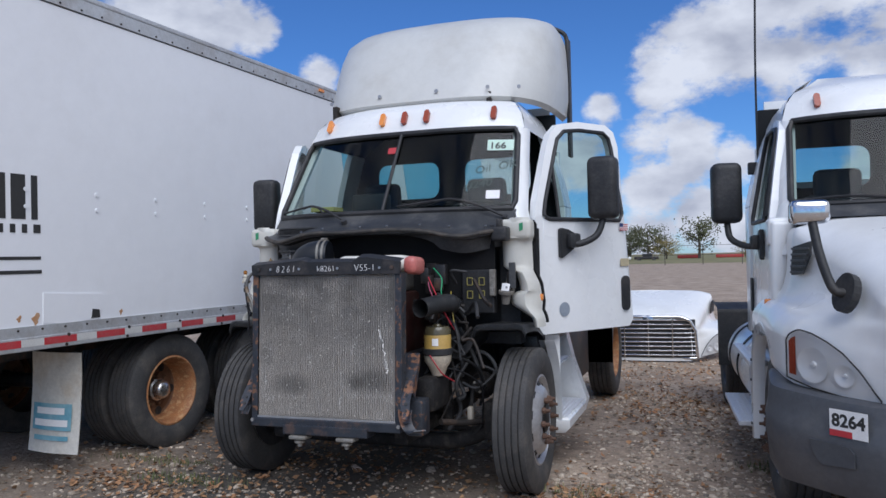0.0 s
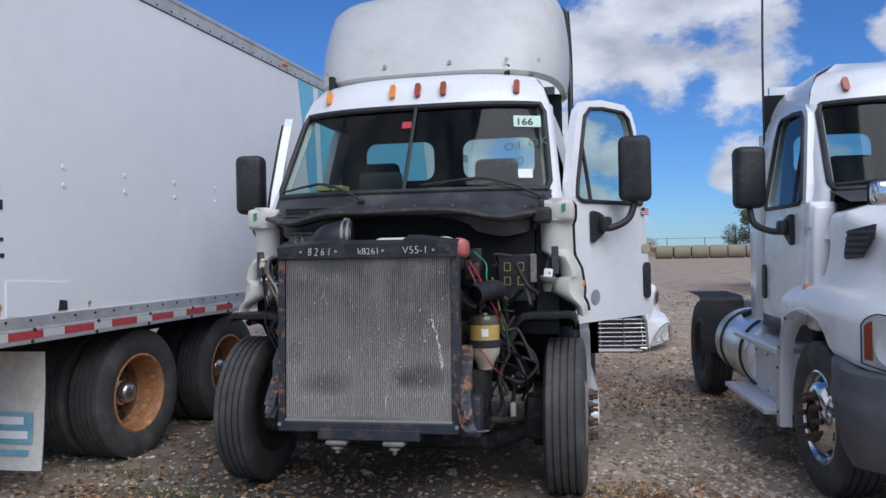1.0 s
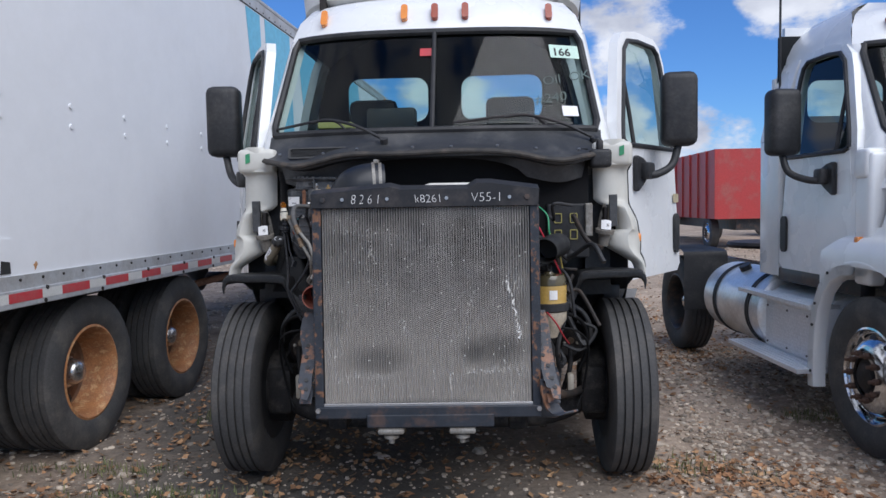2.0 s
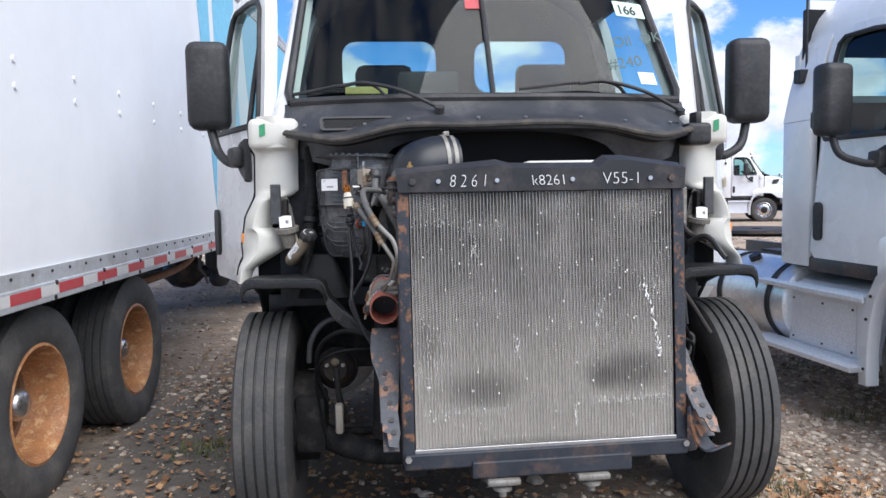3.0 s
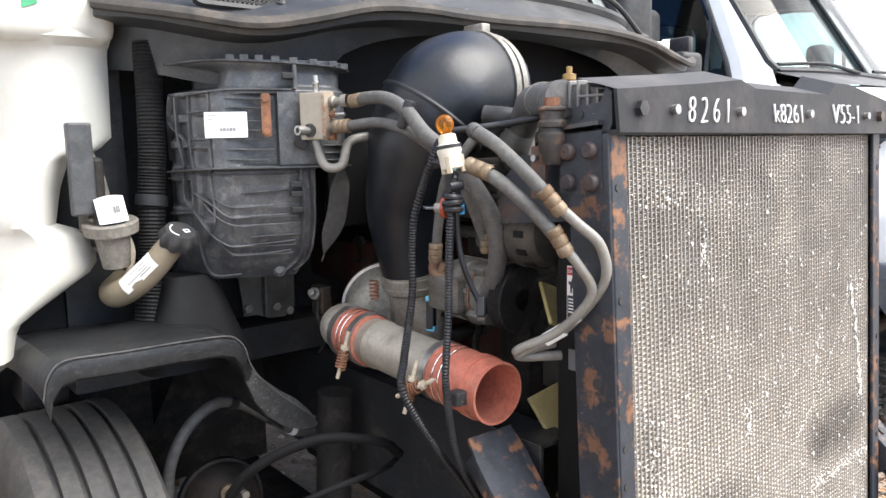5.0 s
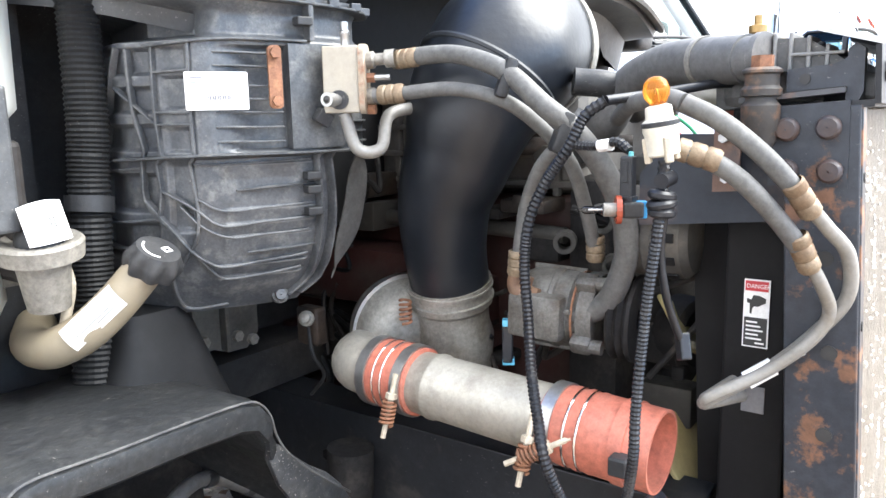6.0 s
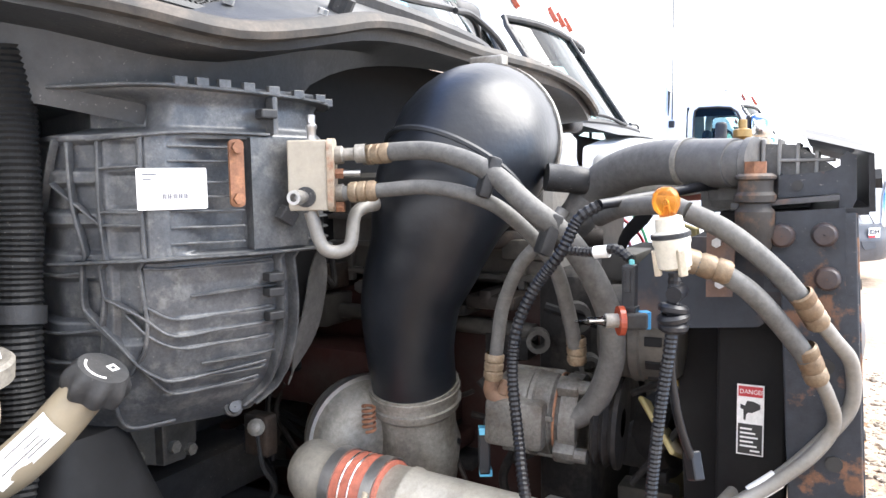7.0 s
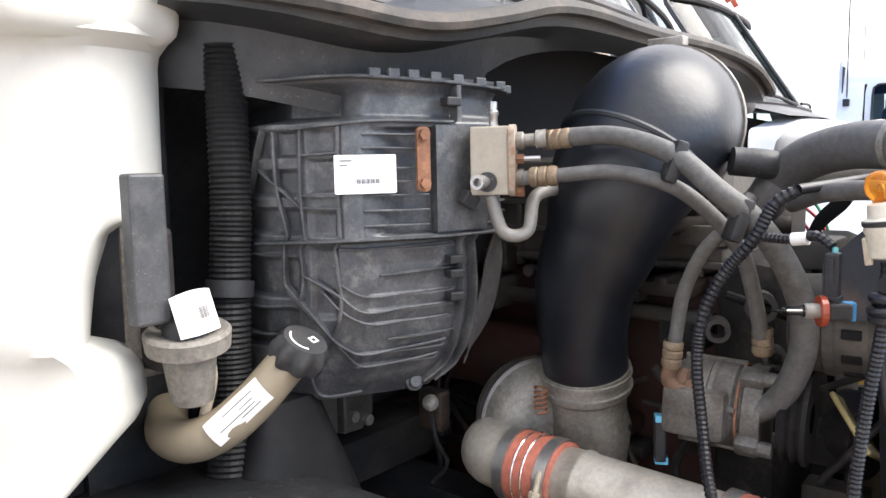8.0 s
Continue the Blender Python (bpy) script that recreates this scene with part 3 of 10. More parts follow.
def make_cab(truck, fairing):
    dense = steps_of(-1, 1, 32)
    # header above the windshield and roof
    bm = bmesh.new()
    rows = [[cab_front(s, z) for s in dense] for z in (2.57, 2.62, 2.70, 2.76, 2.80, 2.84, 2.87)]
    rows.append([Vector((0.62 * s, 0.75, 2.93)) for s in dense])
    rows.append([Vector((0.66 * s, CAB_REAR - 0.05, 2.93)) for s in dense])
    rings(bm, rows, closed=False)
    for side in (-1, 1):   # roof side, from the header back
        ys = steps_of(0, 1, 8)
        prof = [(0.93, 2.57), (0.91, 2.66), (0.86, 2.76), (0.78, 2.85), (0.66, 2.93)]
        rows = []
        for x, z in prof:
            front = cab_front(1, min(z, 2.87)).y
            rows.append([Vector((side * (x if u > 0.02 else x), front + (CAB_REAR - front) * u, z)) for u in ys])
        rings(bm, rows, closed=False)
    part("roof", bm, WHITE, truck, smooth=True)
    # pillars and the side behind the door
    for side in (-1, 1):
        bm = bmesh.new()
        rows = []
        for z in (1.60, 1.80, 1.92, 2.2, 2.45, 2.57):
            w = at_height(WT, z)
            f = cab_front(1, z).y
            rows.append([cab_front(side * 0.955, z), cab_front(side * 0.985, z), Vector((side * (w + 0.012), f + 0.03, z)), Vector((side * (w + 0.02), f + 0.10, z)), Vector((side * (w - 0.05), f + 0.12, z)), Vector((side * (w - 0.09), f + 0.02, z))])
        rings(bm, rows)
        part("front_pillar", bm, WHITE, truck, smooth=True)
        bm = box(bmesh.new(), (side * 1.06 - 0.03, DOOR_REAR + 0.02, 0.95), (side * 1.06 + 0.03, CAB_REAR, 2.0), 0.01)
        rows = [[Vector((side * x, DOOR_REAR + 0.02, z)), Vector((side * x, CAB_REAR, z)), Vector((side * (x - 0.06), CAB_REAR, z)), Vector((side * (x - 0.06), DOOR_REAR + 0.02, z))] for x, z in ((1.09, 2.0), (1.05, 2.2), (0.97, 2.5), (0.93, 2.6))]
        rings(bm, rows)
        part("rear_pillar", bm, WHITE, truck, smooth=True)
        bm = box(bmesh.new(), (side * 1.03 - 0.05, DOOR_FRONT - 0.06, 0.92), (side * 1.03 + 0.05, DOOR_REAR + 0.04, 1.02), 0.01)
        part("door_sill", bm, CHASSIS, truck, smooth=True)
    # back wall with two windows
    bm = bmesh.new()
    y0, y1 = CAB_REAR - 0.05, CAB_REAR
    for lo, hi in (((-1.04, 0.95), (1.04, 2.14)), ((-0.92, 2.50), (0.92, 2.90)), ((-1.0, 2.14), (-0.77, 2.50)), ((-0.10, 2.14), (0.10, 2.50)), ((0.77, 2.14), (1.0, 2.50))):
        box(bm, (lo[0], y0, lo[1]), (hi[0], y1, hi[1]))
    part("back_wall", bm, WHITE, truck)
    for side in (-1, 1):
        bm = box(bmesh.new(), (side * 0.435 - 0.335, y0 + 0.02, 2.14), (side * 0.435 + 0.335, y0 + 0.026, 2.50))
        part("rear_window", bm, REAR_GLASS, truck).visible_shadow = False
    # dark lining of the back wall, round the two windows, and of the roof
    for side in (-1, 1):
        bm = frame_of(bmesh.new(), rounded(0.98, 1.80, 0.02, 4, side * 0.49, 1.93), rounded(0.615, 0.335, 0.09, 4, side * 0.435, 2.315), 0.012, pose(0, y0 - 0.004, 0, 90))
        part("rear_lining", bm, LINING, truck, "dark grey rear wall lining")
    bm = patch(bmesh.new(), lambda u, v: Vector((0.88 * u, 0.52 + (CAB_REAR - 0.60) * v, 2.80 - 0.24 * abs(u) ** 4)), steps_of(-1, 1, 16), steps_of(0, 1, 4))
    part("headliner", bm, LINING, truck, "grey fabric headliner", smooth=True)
    # inside: floor, dashboard, seats
    part("cab_floor", boxes(((-1.0, -0.15, 0.98), (1.0, CAB_REAR - 0.05, 1.06))), BLACK, truck)
    bm = bmesh.new()
    rows = [[(s * 0.93, y + 0.14 * abs(s) ** 3, z) for s in steps_of(-1, 1, 12)] for y, z in ((-0.20, 1.90), (-0.05, 1.95), (0.18, 1.97), (0.26, 1.92), (0.28, 1.5), (0.2, 1.1))]
    rings(bm, rows, closed=False)
    part("dashboard", bm, GREY, truck, "dark grey plastic dashboard", smooth=True)
    for side in (-1, 1):
        seat = new("seat"); seat.parent = truck
        seat.matrix_basis = pose(side * 0.48, 0.72, 1.06)
        part("cushion", box(bmesh.new(), (-0.26, -0.25, 0.25), (0.26, 0.27, 0.42), 0.05), SEAT, seat, smooth=True)
        part("backrest", box(bmesh.new(), (-0.25, -0.08, 0.4), (0.25, 0.08, 1.0), 0.06, pose(0, 0.28, 0, 8)), SEAT, seat, smooth=True)
        part("headrest", box(bmesh.new(), (-0.17, -0.06, 0.98), (0.17, 0.06, 1.2), 0.05, pose(0, 0.30, 0, 8)), SEAT, seat, smooth=True)
        part("base", box(bmesh.new(), (-0.2, -0.2, 0), (0.2, 0.2, 0.26), 0.02), BLACK, seat)
    bm = bmesh.new()
    wheel_m = pose(0.50, 0.36, 1.93, 28)
    ring = [wheel_m @ Vector((0.22 * math.cos(t), 0.22 * math.sin(t), 0)) for t in steps_of(0, 2 * math.pi, 32)]
    tube(bm, ring, 0.016, smooth=False, sides=8, caps=False)
    for k in (0, 2.3, 4.0):
        tube(bm, [wheel_m @ Vector((0, 0, -0.03)), wheel_m @ Vector((0.22 * math.cos(k), 0.22 * math.sin(k), 0))], 0.014, smooth=False, sides=8)
    part("steering_wheel", bm, BLACK, truck, smooth=True)
    # windshield, its rubber surround and the middle strip
    bm = patch(bmesh.new(), lambda s, z: cab_front(s, z) + Vector((0, 0.012, 0)), steps_of(-0.945, 0.945, 28), steps_of(1.92, 2.565, 6))
    part("windshield", bm, GLASS, truck, "tinted two-piece windshield", smooth=True).visible_shadow = False
    bm = bmesh.new()
    rim = [cab_front(s, 1.925) for s in steps_of(-0.93, 0.93, 20)] + [cab_front(0.955, z) for z in steps_of(1.98, 2.5, 8)]
    rim += [cab_front(s, 2.56) for s in steps_of(0.93, -0.93, 20)] + [cab_front(-0.955, z) for z in steps_of(2.5, 1.98, 8)]
    tube(bm, rim + [rim[0]], 0.022, smooth=False, sides=8, caps=False)
    part("windshield_seal", bm, BLACK, truck, smooth=True)
    tubeline = [cab_front(0, z) + Vector((0, -0.004, 0)) for z in steps_of(1.92, 2.56, 6)]
    part("windshield_strip", tube(bmesh.new(), tubeline, 0.014, smooth=False, sides=8), BLACK, truck, smooth=True)
    # marker lamps over the windshield
    for x, s in ((-0.695, -0.79), (-0.185, -0.21), (0.0, 0.0), (0.185, 0.21), (0.695, 0.79)):
        p = cab_front(s, 2.69)
        bm = bmesh.new()
        outline(bm, rounded(0.042, 0.115, 0.020), 0.03, Matrix.Translation((p.x, p.y - 0.012, p.z)) @ pose(0, 0, 0, 62, 0, 0) @ pose(0, 0, -0.008))
        lit = (x < -0.1) if fairing else False
        part("marker_lamp", bm, AMBER if lit else RED_LENS, truck, "amber marker lamp" if lit else "dull red marker lamp")


def make_door(truck, side, angle, arm=0.2):
    """side -1 or 1; angle: how far it stands open."""
    door = new("door"); door.parent = truck
    door.matrix_basis = pose(side * 1.06, DOOR_FRONT, 0, 0, 0, -side * angle)
    L = DOOR_REAR - DOOR_FRONT

    def skin(y, z):
        x = 0.03 - 0.155 * max(0.0, (z - 1.75) / 0.87) ** 1.25
        return side * x

    # outline of the door, seen from its side: y along, z up
    out = [(0.0, 1.07), (0.0, 1.86), (0.03, 1.98), (0.22, 2.40), (0.28, 2.50), (0.38, 2.58), (0.60, 2.62), (0.92, 2.62), (1.0, 2.57), (1.02, 2.45), (1.02, 1.07), (0.97, 1.02), (0.05, 1.02)]
    win = [(0.09, 1.87), (0.09, 1.90), (0.115, 1.98), (0.28, 2.34), (0.34, 2.46), (0.43, 2.53), (0.60, 2.55), (0.87, 2.55), (0.92, 2.51), (0.93, 2.42), (0.93, 1.90), (0.89, 1.85), (0.14, 1.85)]
    bm = bmesh.new()
    for pts_o, pts_i in ((out, win),):
        rows = []
        for pts, off in ((pts_o, 0.0), (pts_i, 0.0), (pts_i, -0.06), (pts_o, -0.06), (pts_o, 0.0)):
            rows.append([Vector((skin(y, z) + side * off, y, z)) for y, z in pts])
        rings(bm, rows, caps=False)
        bmesh.ops.remove_doubles(bm, verts=bm.verts, dist=1e-5)
    part("panel", bm, WHITE, door)
    bm = bmesh.new()
    seal = [Vector((skin(y, z) + side * 0.003, y, z)) for y, z in win]
    tube(bm, seal + [seal[0]], 0.016, smooth=False, sides=8, caps=False)
    tube(bm, [Vector((skin(0.2, z) + side * 0.004, 0.235, z)) for z in (1.86, 2.05, 2.25)], 0.014, smooth=False, sides=8)
    part("window_seal", bm, BLACK, door, smooth=True)
    bm = bmesh.new()
    vs = [bm.verts.new((skin(y, z) - side * 0.02, y, z)) for y, z in win]
    bm.faces.new(vs)
    part("window", bm, GLASS, door).visible_shadow = False
    bm = bmesh.new()
    outline(bm, rounded(0.085, 0.27, 0.04), 0.018, Matrix.Translation((side * 0.028, 0.93, 1.28)) @ (RIGHT_OUT if side > 0 else LEFT_OUT) @ pose(0, 0, 0, 0, 0, 90))
    part("handle", bm, BLACK, door, "black recessed pull handle")
    # mirror on its arm
    mirror = new("mirror"); mirror.parent = truck
    mirror.matrix_basis = pose(side * 1.06, DOOR_FRONT, 0, 0, 0, -side * angle)
    plate = [(0.215, 1.575), (0.235, 1.565), (0.30, 1.60), (0.385, 1.655), (0.395, 1.70), (0.37, 1.745), (0.30, 1.775), (0.235, 1.785), (0.215, 1.775)]
    rows = [[Vector((side * (0.028 + d), 0.30 + (y - 0.30) * k, 1.68 + (z - 1.68) * k)) for y, z in plate] for d, k in ((0.0, 1.0), (0.022, 1.0), (0.030, 0.95))]
    part("mirror_base", rings(bmesh.new(), rows), BLACK, mirror, "black cast mirror base")
    part("knuckle", box(bmesh.new(), (side * 0.075 - 0.035, 0.265, 1.64), (side * 0.075 + 0.035, 0.375, 1.745), 0.02), BLACK, mirror, smooth=True)
    bm = tube(bmesh.new(), [(side * 0.07, 0.30, 1.67), (side * (0.04 + arm * 0.4), 0.36, 1.67), (side * (arm - 0.02), 0.46, 1.73), (side * arm, 0.52, 1.86)], 0.024)
    part("mirror_arm", bm, BLACK, mirror, smooth=True)
    head = pose(side * arm, 0.52, 1.845, 0, 0, side * (angle - 6))
    part("mirror_housing", box(bmesh.new(), (-0.11, -0.085, 0), (0.11, 0.075, 0.46), 0.05, head, seg=3), BLACK, mirror, "black plastic mirror housing", smooth=True)
    part("spot_mirror", box(bmesh.new(), (-0.075, 0.05, 0.05), (0.075, 0.11, 0.17), 0.02, head), BLACK, mirror, smooth=True)
    return door


FIBREGLASS = material("aged_fibreglass", (0.60, 0.605, 0.585), 0.42, coat=0.15, color2=(0.53, 0.53, 0.50), scale=1.2, dirt=(0.36, 0.33, 0.28), dirt_scale=1.4, dirt_amount=0.3, grain=0.05)


def make_fairing(truck):
    """Air deflector on the roof."""
    bm = bmesh.new()
    rows = []
    us = steps_of(-1, 1, 36)
    for y0, z, w, crown in ((0.46, 2.83, 0.97, 0.0), (0.42, 2.86, 1.01, 0.0), (0.50, 3.02, 1.035, 0.0), (0.62, 3.22, 1.04, 0.0), (0.74, 3.40, 1.03, 0.01), (0.86, 3.54, 1.01, 0.02), (1.04, 3.64, 0.97, 0.03), (1.35, 3.70, 0.93, 0.05), (1.72, 3.72, 0.91, 0.06)):
        row = []
        for u in us:
            a = u * math.pi / 2
            x = w * math.copysign(abs(math.sin(a)) ** 0.55, a) if u else 0.0
            y = y0 + (1.74 - y0) * (1 - abs(math.cos(a)) ** 0.55)
            row.append(Vector((x, y, z - 0.0 + crown * (1 - (x / w) ** 2))))
        rows.append(row)
    rings(bm, rows, closed=False)
    part("roof_fairing", bm, FIBREGLASS, truck, "tall white fibreglass roof fairing", smooth=True)
    bm = bmesh.new()
    for side in (-1, 1):
        box(bm, (side * 1.03 - 0.015, 1.72, 2.5), (side * 1.03 + 0.015, 1.84, 3.6), 0.008)
    tube(bm, [(-1.03, 1.78, 3.5), (-0.97, 1.78, 3.68), (-0.6, 1.78, 3.77), (0.6, 1.78, 3.77), (0.97, 1.78, 3.68), (1.03, 1.78, 3.5)], 0.02, sides=8)
    part("fairing_trim", bm, BLACK, truck, smooth=True)


# ---- the truck with its hood off ----
T1 = thing("semi_truck", pose(-2.28, 5.2, 0), "white day-cab semi truck, hood off, radiator and engine bare", "truck")
make_cab(T1, True)
make_fairing(T1)
make_door(T1, 1, 34, 0.2)
make_door(T1, -1, 25, 0.15)
for side, turn in ((-1, LEFT_OUT), (1, RIGHT_OUT)):
    make_wheel(T1, Matrix.Translation((side * 1.04, -0.21, 0.48)) @ turn, "steer", width=0.25, radius=0.482, rim=CAST_RIM)
    make_wheel(T1, Matrix.Translation((side * 1.06, 3.5, 0.50)) @ turn, "dish")


COWL = material("weathered_cowl_plastic", (0.028, 0.030, 0.033), 0.46, color2=(0.055, 0.057, 0.06), scale=5, dirt=(0.13, 0.125, 0.115), dirt_scale=5, dirt_amount=0.35, bump=0.0004, bump_scale=160, grain=0.3, specks=0.5)


def cowl_edge(s):
    a = abs(s)
    return Vector((0.94 * s, -0.52 + 0.24 * a ** 6, 1.79 - 0.055 * math.exp(-((a - 0.74) / 0.2) ** 2)))


def cowl_at(s, k):
    """k = 0 at the windshield, 1 at the hood seal."""
    g = cab_front(s * 0.965, 1.92)
    p = g.lerp(cowl_edge(s), k)
    p.z -= 0.036 * math.sin(math.pi * k) ** 0.8
    return p


wide = steps_of(-1, 1, 40)
bm = bmesh.new()
rows = [[cowl_at(s, k) for s in wide] for k in steps_of(0, 1, 6)]
rows.append([cowl_edge(s) + Vector((0, 0.01, -0.03)) for s in wide])
rows.append([cowl_edge(s) + Vector((-0.04 * s ** 5, 0.09, -0.035)) for s in wide])
arch = lambda s: 0.14 if abs(s) > 0.55 else 0.14 - 0.09 * math.cos(s / 0.55 * math.pi / 2) ** 0.5
rows.append([cowl_edge(s) + Vector((-0.05 * s ** 5, 0.11, -arch(s) + 0.02)) for s in wide])
rings(bm, rows, closed=False)
part("cowl", bm, COWL, T1, "black plastic cowl under the windshield", smooth=True)
SEAL = material("dusty_rubber_seal", (0.022, 0.021, 0.02), 0.7, color2=(0.06, 0.052, 0.044), scale=14, amount=0.9, dirt=(0.14, 0.11, 0.085), dirt_scale=9, dirt_amount=0.5, grain=0.35)
bm = tube(bmesh.new(), [cowl_edge(s) + Vector((0, -0.008, -0.008 + 0.004 * math.sin(9 * s))) for s in steps_of(-1, 1, 16)], 0.016, steps=4, sides=8, flat=0.7)
part("hood_seal", bm, SEAL, T1, "black rubber hood seal", smooth=True)
bm = bmesh.new()
for s in (-0.9, -0.62, -0.42, -0.1, 0.12, 0.38, 0.6, 0.85):
    disc(bm, 0.009, 0.008, towards(cowl_at(s, 0.55) + Vector((0, -0.004, 0.006)), (0, -0.5, 1)), 8)
part("cowl_rivets", bm, STEEL, T1)["kind"] = "stuff"
# vent grille in the cowl
bm = bmesh.new()
along = Vector((0.305, 0.030, 0.004)).normalized()
upward = Vector((0.0, 0.026, 0.054)).normalized()
face = along.cross(upward).normalized()
upward = face.cross(along)
vent_m = Matrix(((along.x, upward.x, face.x, -0.624), (along.y, upward.y, face.y, -0.342), (along.z, upward.z, face.z, 1.799), (0, 0, 0, 1))) @ Matrix.Diagonal((0.89, 0.68, 1, 1))
frame_of(bm, rounded(0.36, 0.10, 0.02), rounded(0.33, 0.072, 0.012), 0.012, vent_m)
part("vent_frame", bm, BLACK, T1)
bm = bmesh.new()
for i in range(27):
    for j in range(5):
        q = vent_m @ pose(-0.156 + 0.012 * i + (0.006 if j % 2 else 0), -0.027 + 0.0135 * j, 0.003)
        lathe(bm, [(0.0046, 0), (0.0066, 0), (0.0066, 0.004), (0.0046, 0.004)], q, 6)
part("vent_mesh", bm, BLACK, T1)["kind"] = "stuff"
part("vent_backing", outline(bmesh.new(), rounded(0.34, 0.08, 0.012), 0.002, vent_m), INK, T1)
# wipers
for s, e in ((-0.27, -0.93), (0.95, 0.12)):
    piv = cowl_at(s, 0.30)
    tip = cab_front(e, 1.965) + Vector((0, -0.035, 0))
    mid = cab_front((s + e) / 2, 2.0) + Vector((0, -0.05, 0))
    wiper = new("wiper"); wiper.parent = T1
    part("wiper_arm", tube(bmesh.new(), [piv + Vector((0, -0.01, 0.02)), piv.lerp(mid, 0.5) + Vector((0, -0.02, 0.03)), mid, mid.lerp(tip, 0.3)], 0.009, sides=8), BLACK, wiper, smooth=True)
    part("wiper_blade", tube(bmesh.new(), [mid.lerp(piv, 0.35) + Vector((0, 0.02, -0.02)), mid + Vector((0, 0.012, 0)), tip + Vector((0, 0.015, 0))], 0.008, sides=6), BLACK, wiper, smooth=True)
    part("wiper_pivot", disc(bmesh.new(), 0.022, 0.03, towards(piv + Vector((0, -0.01, 0.012)), (0, -0.6, 1)), 12), BLACK, wiper)


GREEN = material("green_sticker", (0.05, 0.3, 0.14), 0.5)


LATCH = material("dusty_rubber_pan", (0.20, 0.185, 0.16), 0.7, color2=(0.10, 0.092, 0.08), scale=14, amount=0.9, dirt=(0.34, 0.31, 0.26), dirt_scale=14, dirt_amount=0.5, grain=0.4)


# near-black fill: the darkness of deep gaps is put into this colour
GAP_SHADE = material("gap_shade", (0.012, 0.012, 0.013), 0.8, color2=(0.02, 0.02, 0.02), scale=8, spec=0.2)


def cheek_panel(side):
    """Cream plastic panel between the cowl and the door."""
    outer = ((1.11, 1.188), (1.174, 1.18), (1.215, 1.158), (1.27, 1.163), (1.40, 1.145), (1.49, 1.10), (1.68, 1.095), (1.72, 1.112), (1.80, 1.114), (1.85, 1.08))
    inner = ((1.11, 1.12), (1.165, 1.108), (1.18, 1.085), (1.252, 0.966), (1.268, 0.955), (1.312, 0.955), (1.335, 0.975), (1.352, 1.022), (1.42, 1.008), (1.478, 0.985), (1.492, 0.93), (1.52, 0.90), (1.745, 0.895), (1.80, 0.903), (1.85, 0.96))

    def panel(u, z):
        xo, xi = (float(np.interp(z, [p[0] for p in edge], [p[1] for p in edge])) for edge in (outer, inner))
        low = ease(1.52 - z, 0.0, 0.05)          # below the step the panel swells forward to a fold
        fold = max(0.0, 1 - abs(u - 0.42) / (0.42 if u < 0.42 else 0.58))
        y = -0.195 - 0.030 * math.sin(math.pi * min(1.0, 0.15 + u * 0.75)) + 0.045 * (1 - u) ** 3
        y -= low * (0.012 + 0.05 * fold ** 0.8) + 0.03 * max(0.0, 1.45 - z) / 0.3 + 0.03 * ease(z, 1.69, 1.71)
        return Vector((side * (xo + (xi - xo) * u), y + 0.02 * (u * 2 - 1) ** 6, z))

    levels = steps_of(1.11, 1.33, 11) + [1.34, 1.352] + steps_of(1.37, 1.46, 5) + [1.474, 1.482, 1.49, 1.50, 1.51, 1.52, 1.535] + steps_of(1.56, 1.68, 4) + [1.695, 1.71] + steps_of(1.73, 1.85, 6)
    bm = patch(bmesh.new(), panel, steps_of(0, 1, 14), levels, 0.02, Vector((0, 1, 0)))
    part("cheek_panel", bm, CREAM, T1, "cream plastic panel beside the cowl", smooth=True)
    # added strip that stands in for the dark depth of the door gap
    bm = tube(bmesh.new(), [panel(0, z) + Vector((side * 0.004, 0.045, 0)) for z in steps_of(1.13, 1.83, 24)], 0.011, smooth=False, sides=8)
    part("gap_strip", bm, GAP_SHADE, T1, "black strip in the door gap", smooth=True)
    part("door_gap", boxes(((min(side * 1.0, side * 1.105), -0.12, 1.12), (max(side * 1.0, side * 1.105), 0.04, 1.78)), bevel=0.004), GAP_SHADE, T1)
    bm = box(bmesh.new(), (side * 1.0 - 0.11, -0.252, 1.70), (side * 1.0 + 0.11, -0.10, 1.84), 0.03, seg=3)
    part("cheek_block", bm, CREAM, T1, smooth=True)
    bm = outline(bmesh.new(), [(-0.012, -0.03), (0.014, -0.02), (0.014, 0.03), (-0.012, 0.022)], 0.002, Matrix.Translation((side * 1.045, -0.2535, 1.785)) @ pose(0, 0, 0, 90))
    part("green_sticker", bm, GREEN, T1)
    # lamp at the side
    part("side_lamp", box(bmesh.new(), (side * 1.146 - 0.022, -0.15 - 0.035, 1.277), (side * 1.146 + 0.022, -0.15 + 0.02, 1.327), 0.012), AMBER, T1, "amber side lamp", smooth=True)
    # hood latch: dark post, pan with a torn white paper
    latch = new("hood_latch"); latch.parent = T1
    part("post", box(bmesh.new(), (side * 0.99 - 0.022, -0.31, 1.37), (side * 0.99 + 0.022, -0.285, 1.545), 0.004), GREY, latch)
    part("guide", box(bmesh.new(), (side * 0.955 - 0.012, -0.28, 1.30), (side * 0.955 + 0.012, -0.20, 1.48), 0.008), DARK, latch)
    part("latch_plate", outline(bmesh.new(), [(side * 0.985, 1.29), (side * 0.925, 1.29), (side * 0.915, 1.36), (side * 0.93, 1.44), (side * 0.95, 1.495), (side * 0.985, 1.495)], 0.004, pose(0, -0.225, 0, 90)), LATCH, latch, "dusty grey latch plate")
    for z in (1.465, 1.415, 1.33):
        part("plate_hole", disc(bmesh.new(), 0.008, 0.003, pose(side * 0.945, -0.231, z, 90), 12), INK, latch)
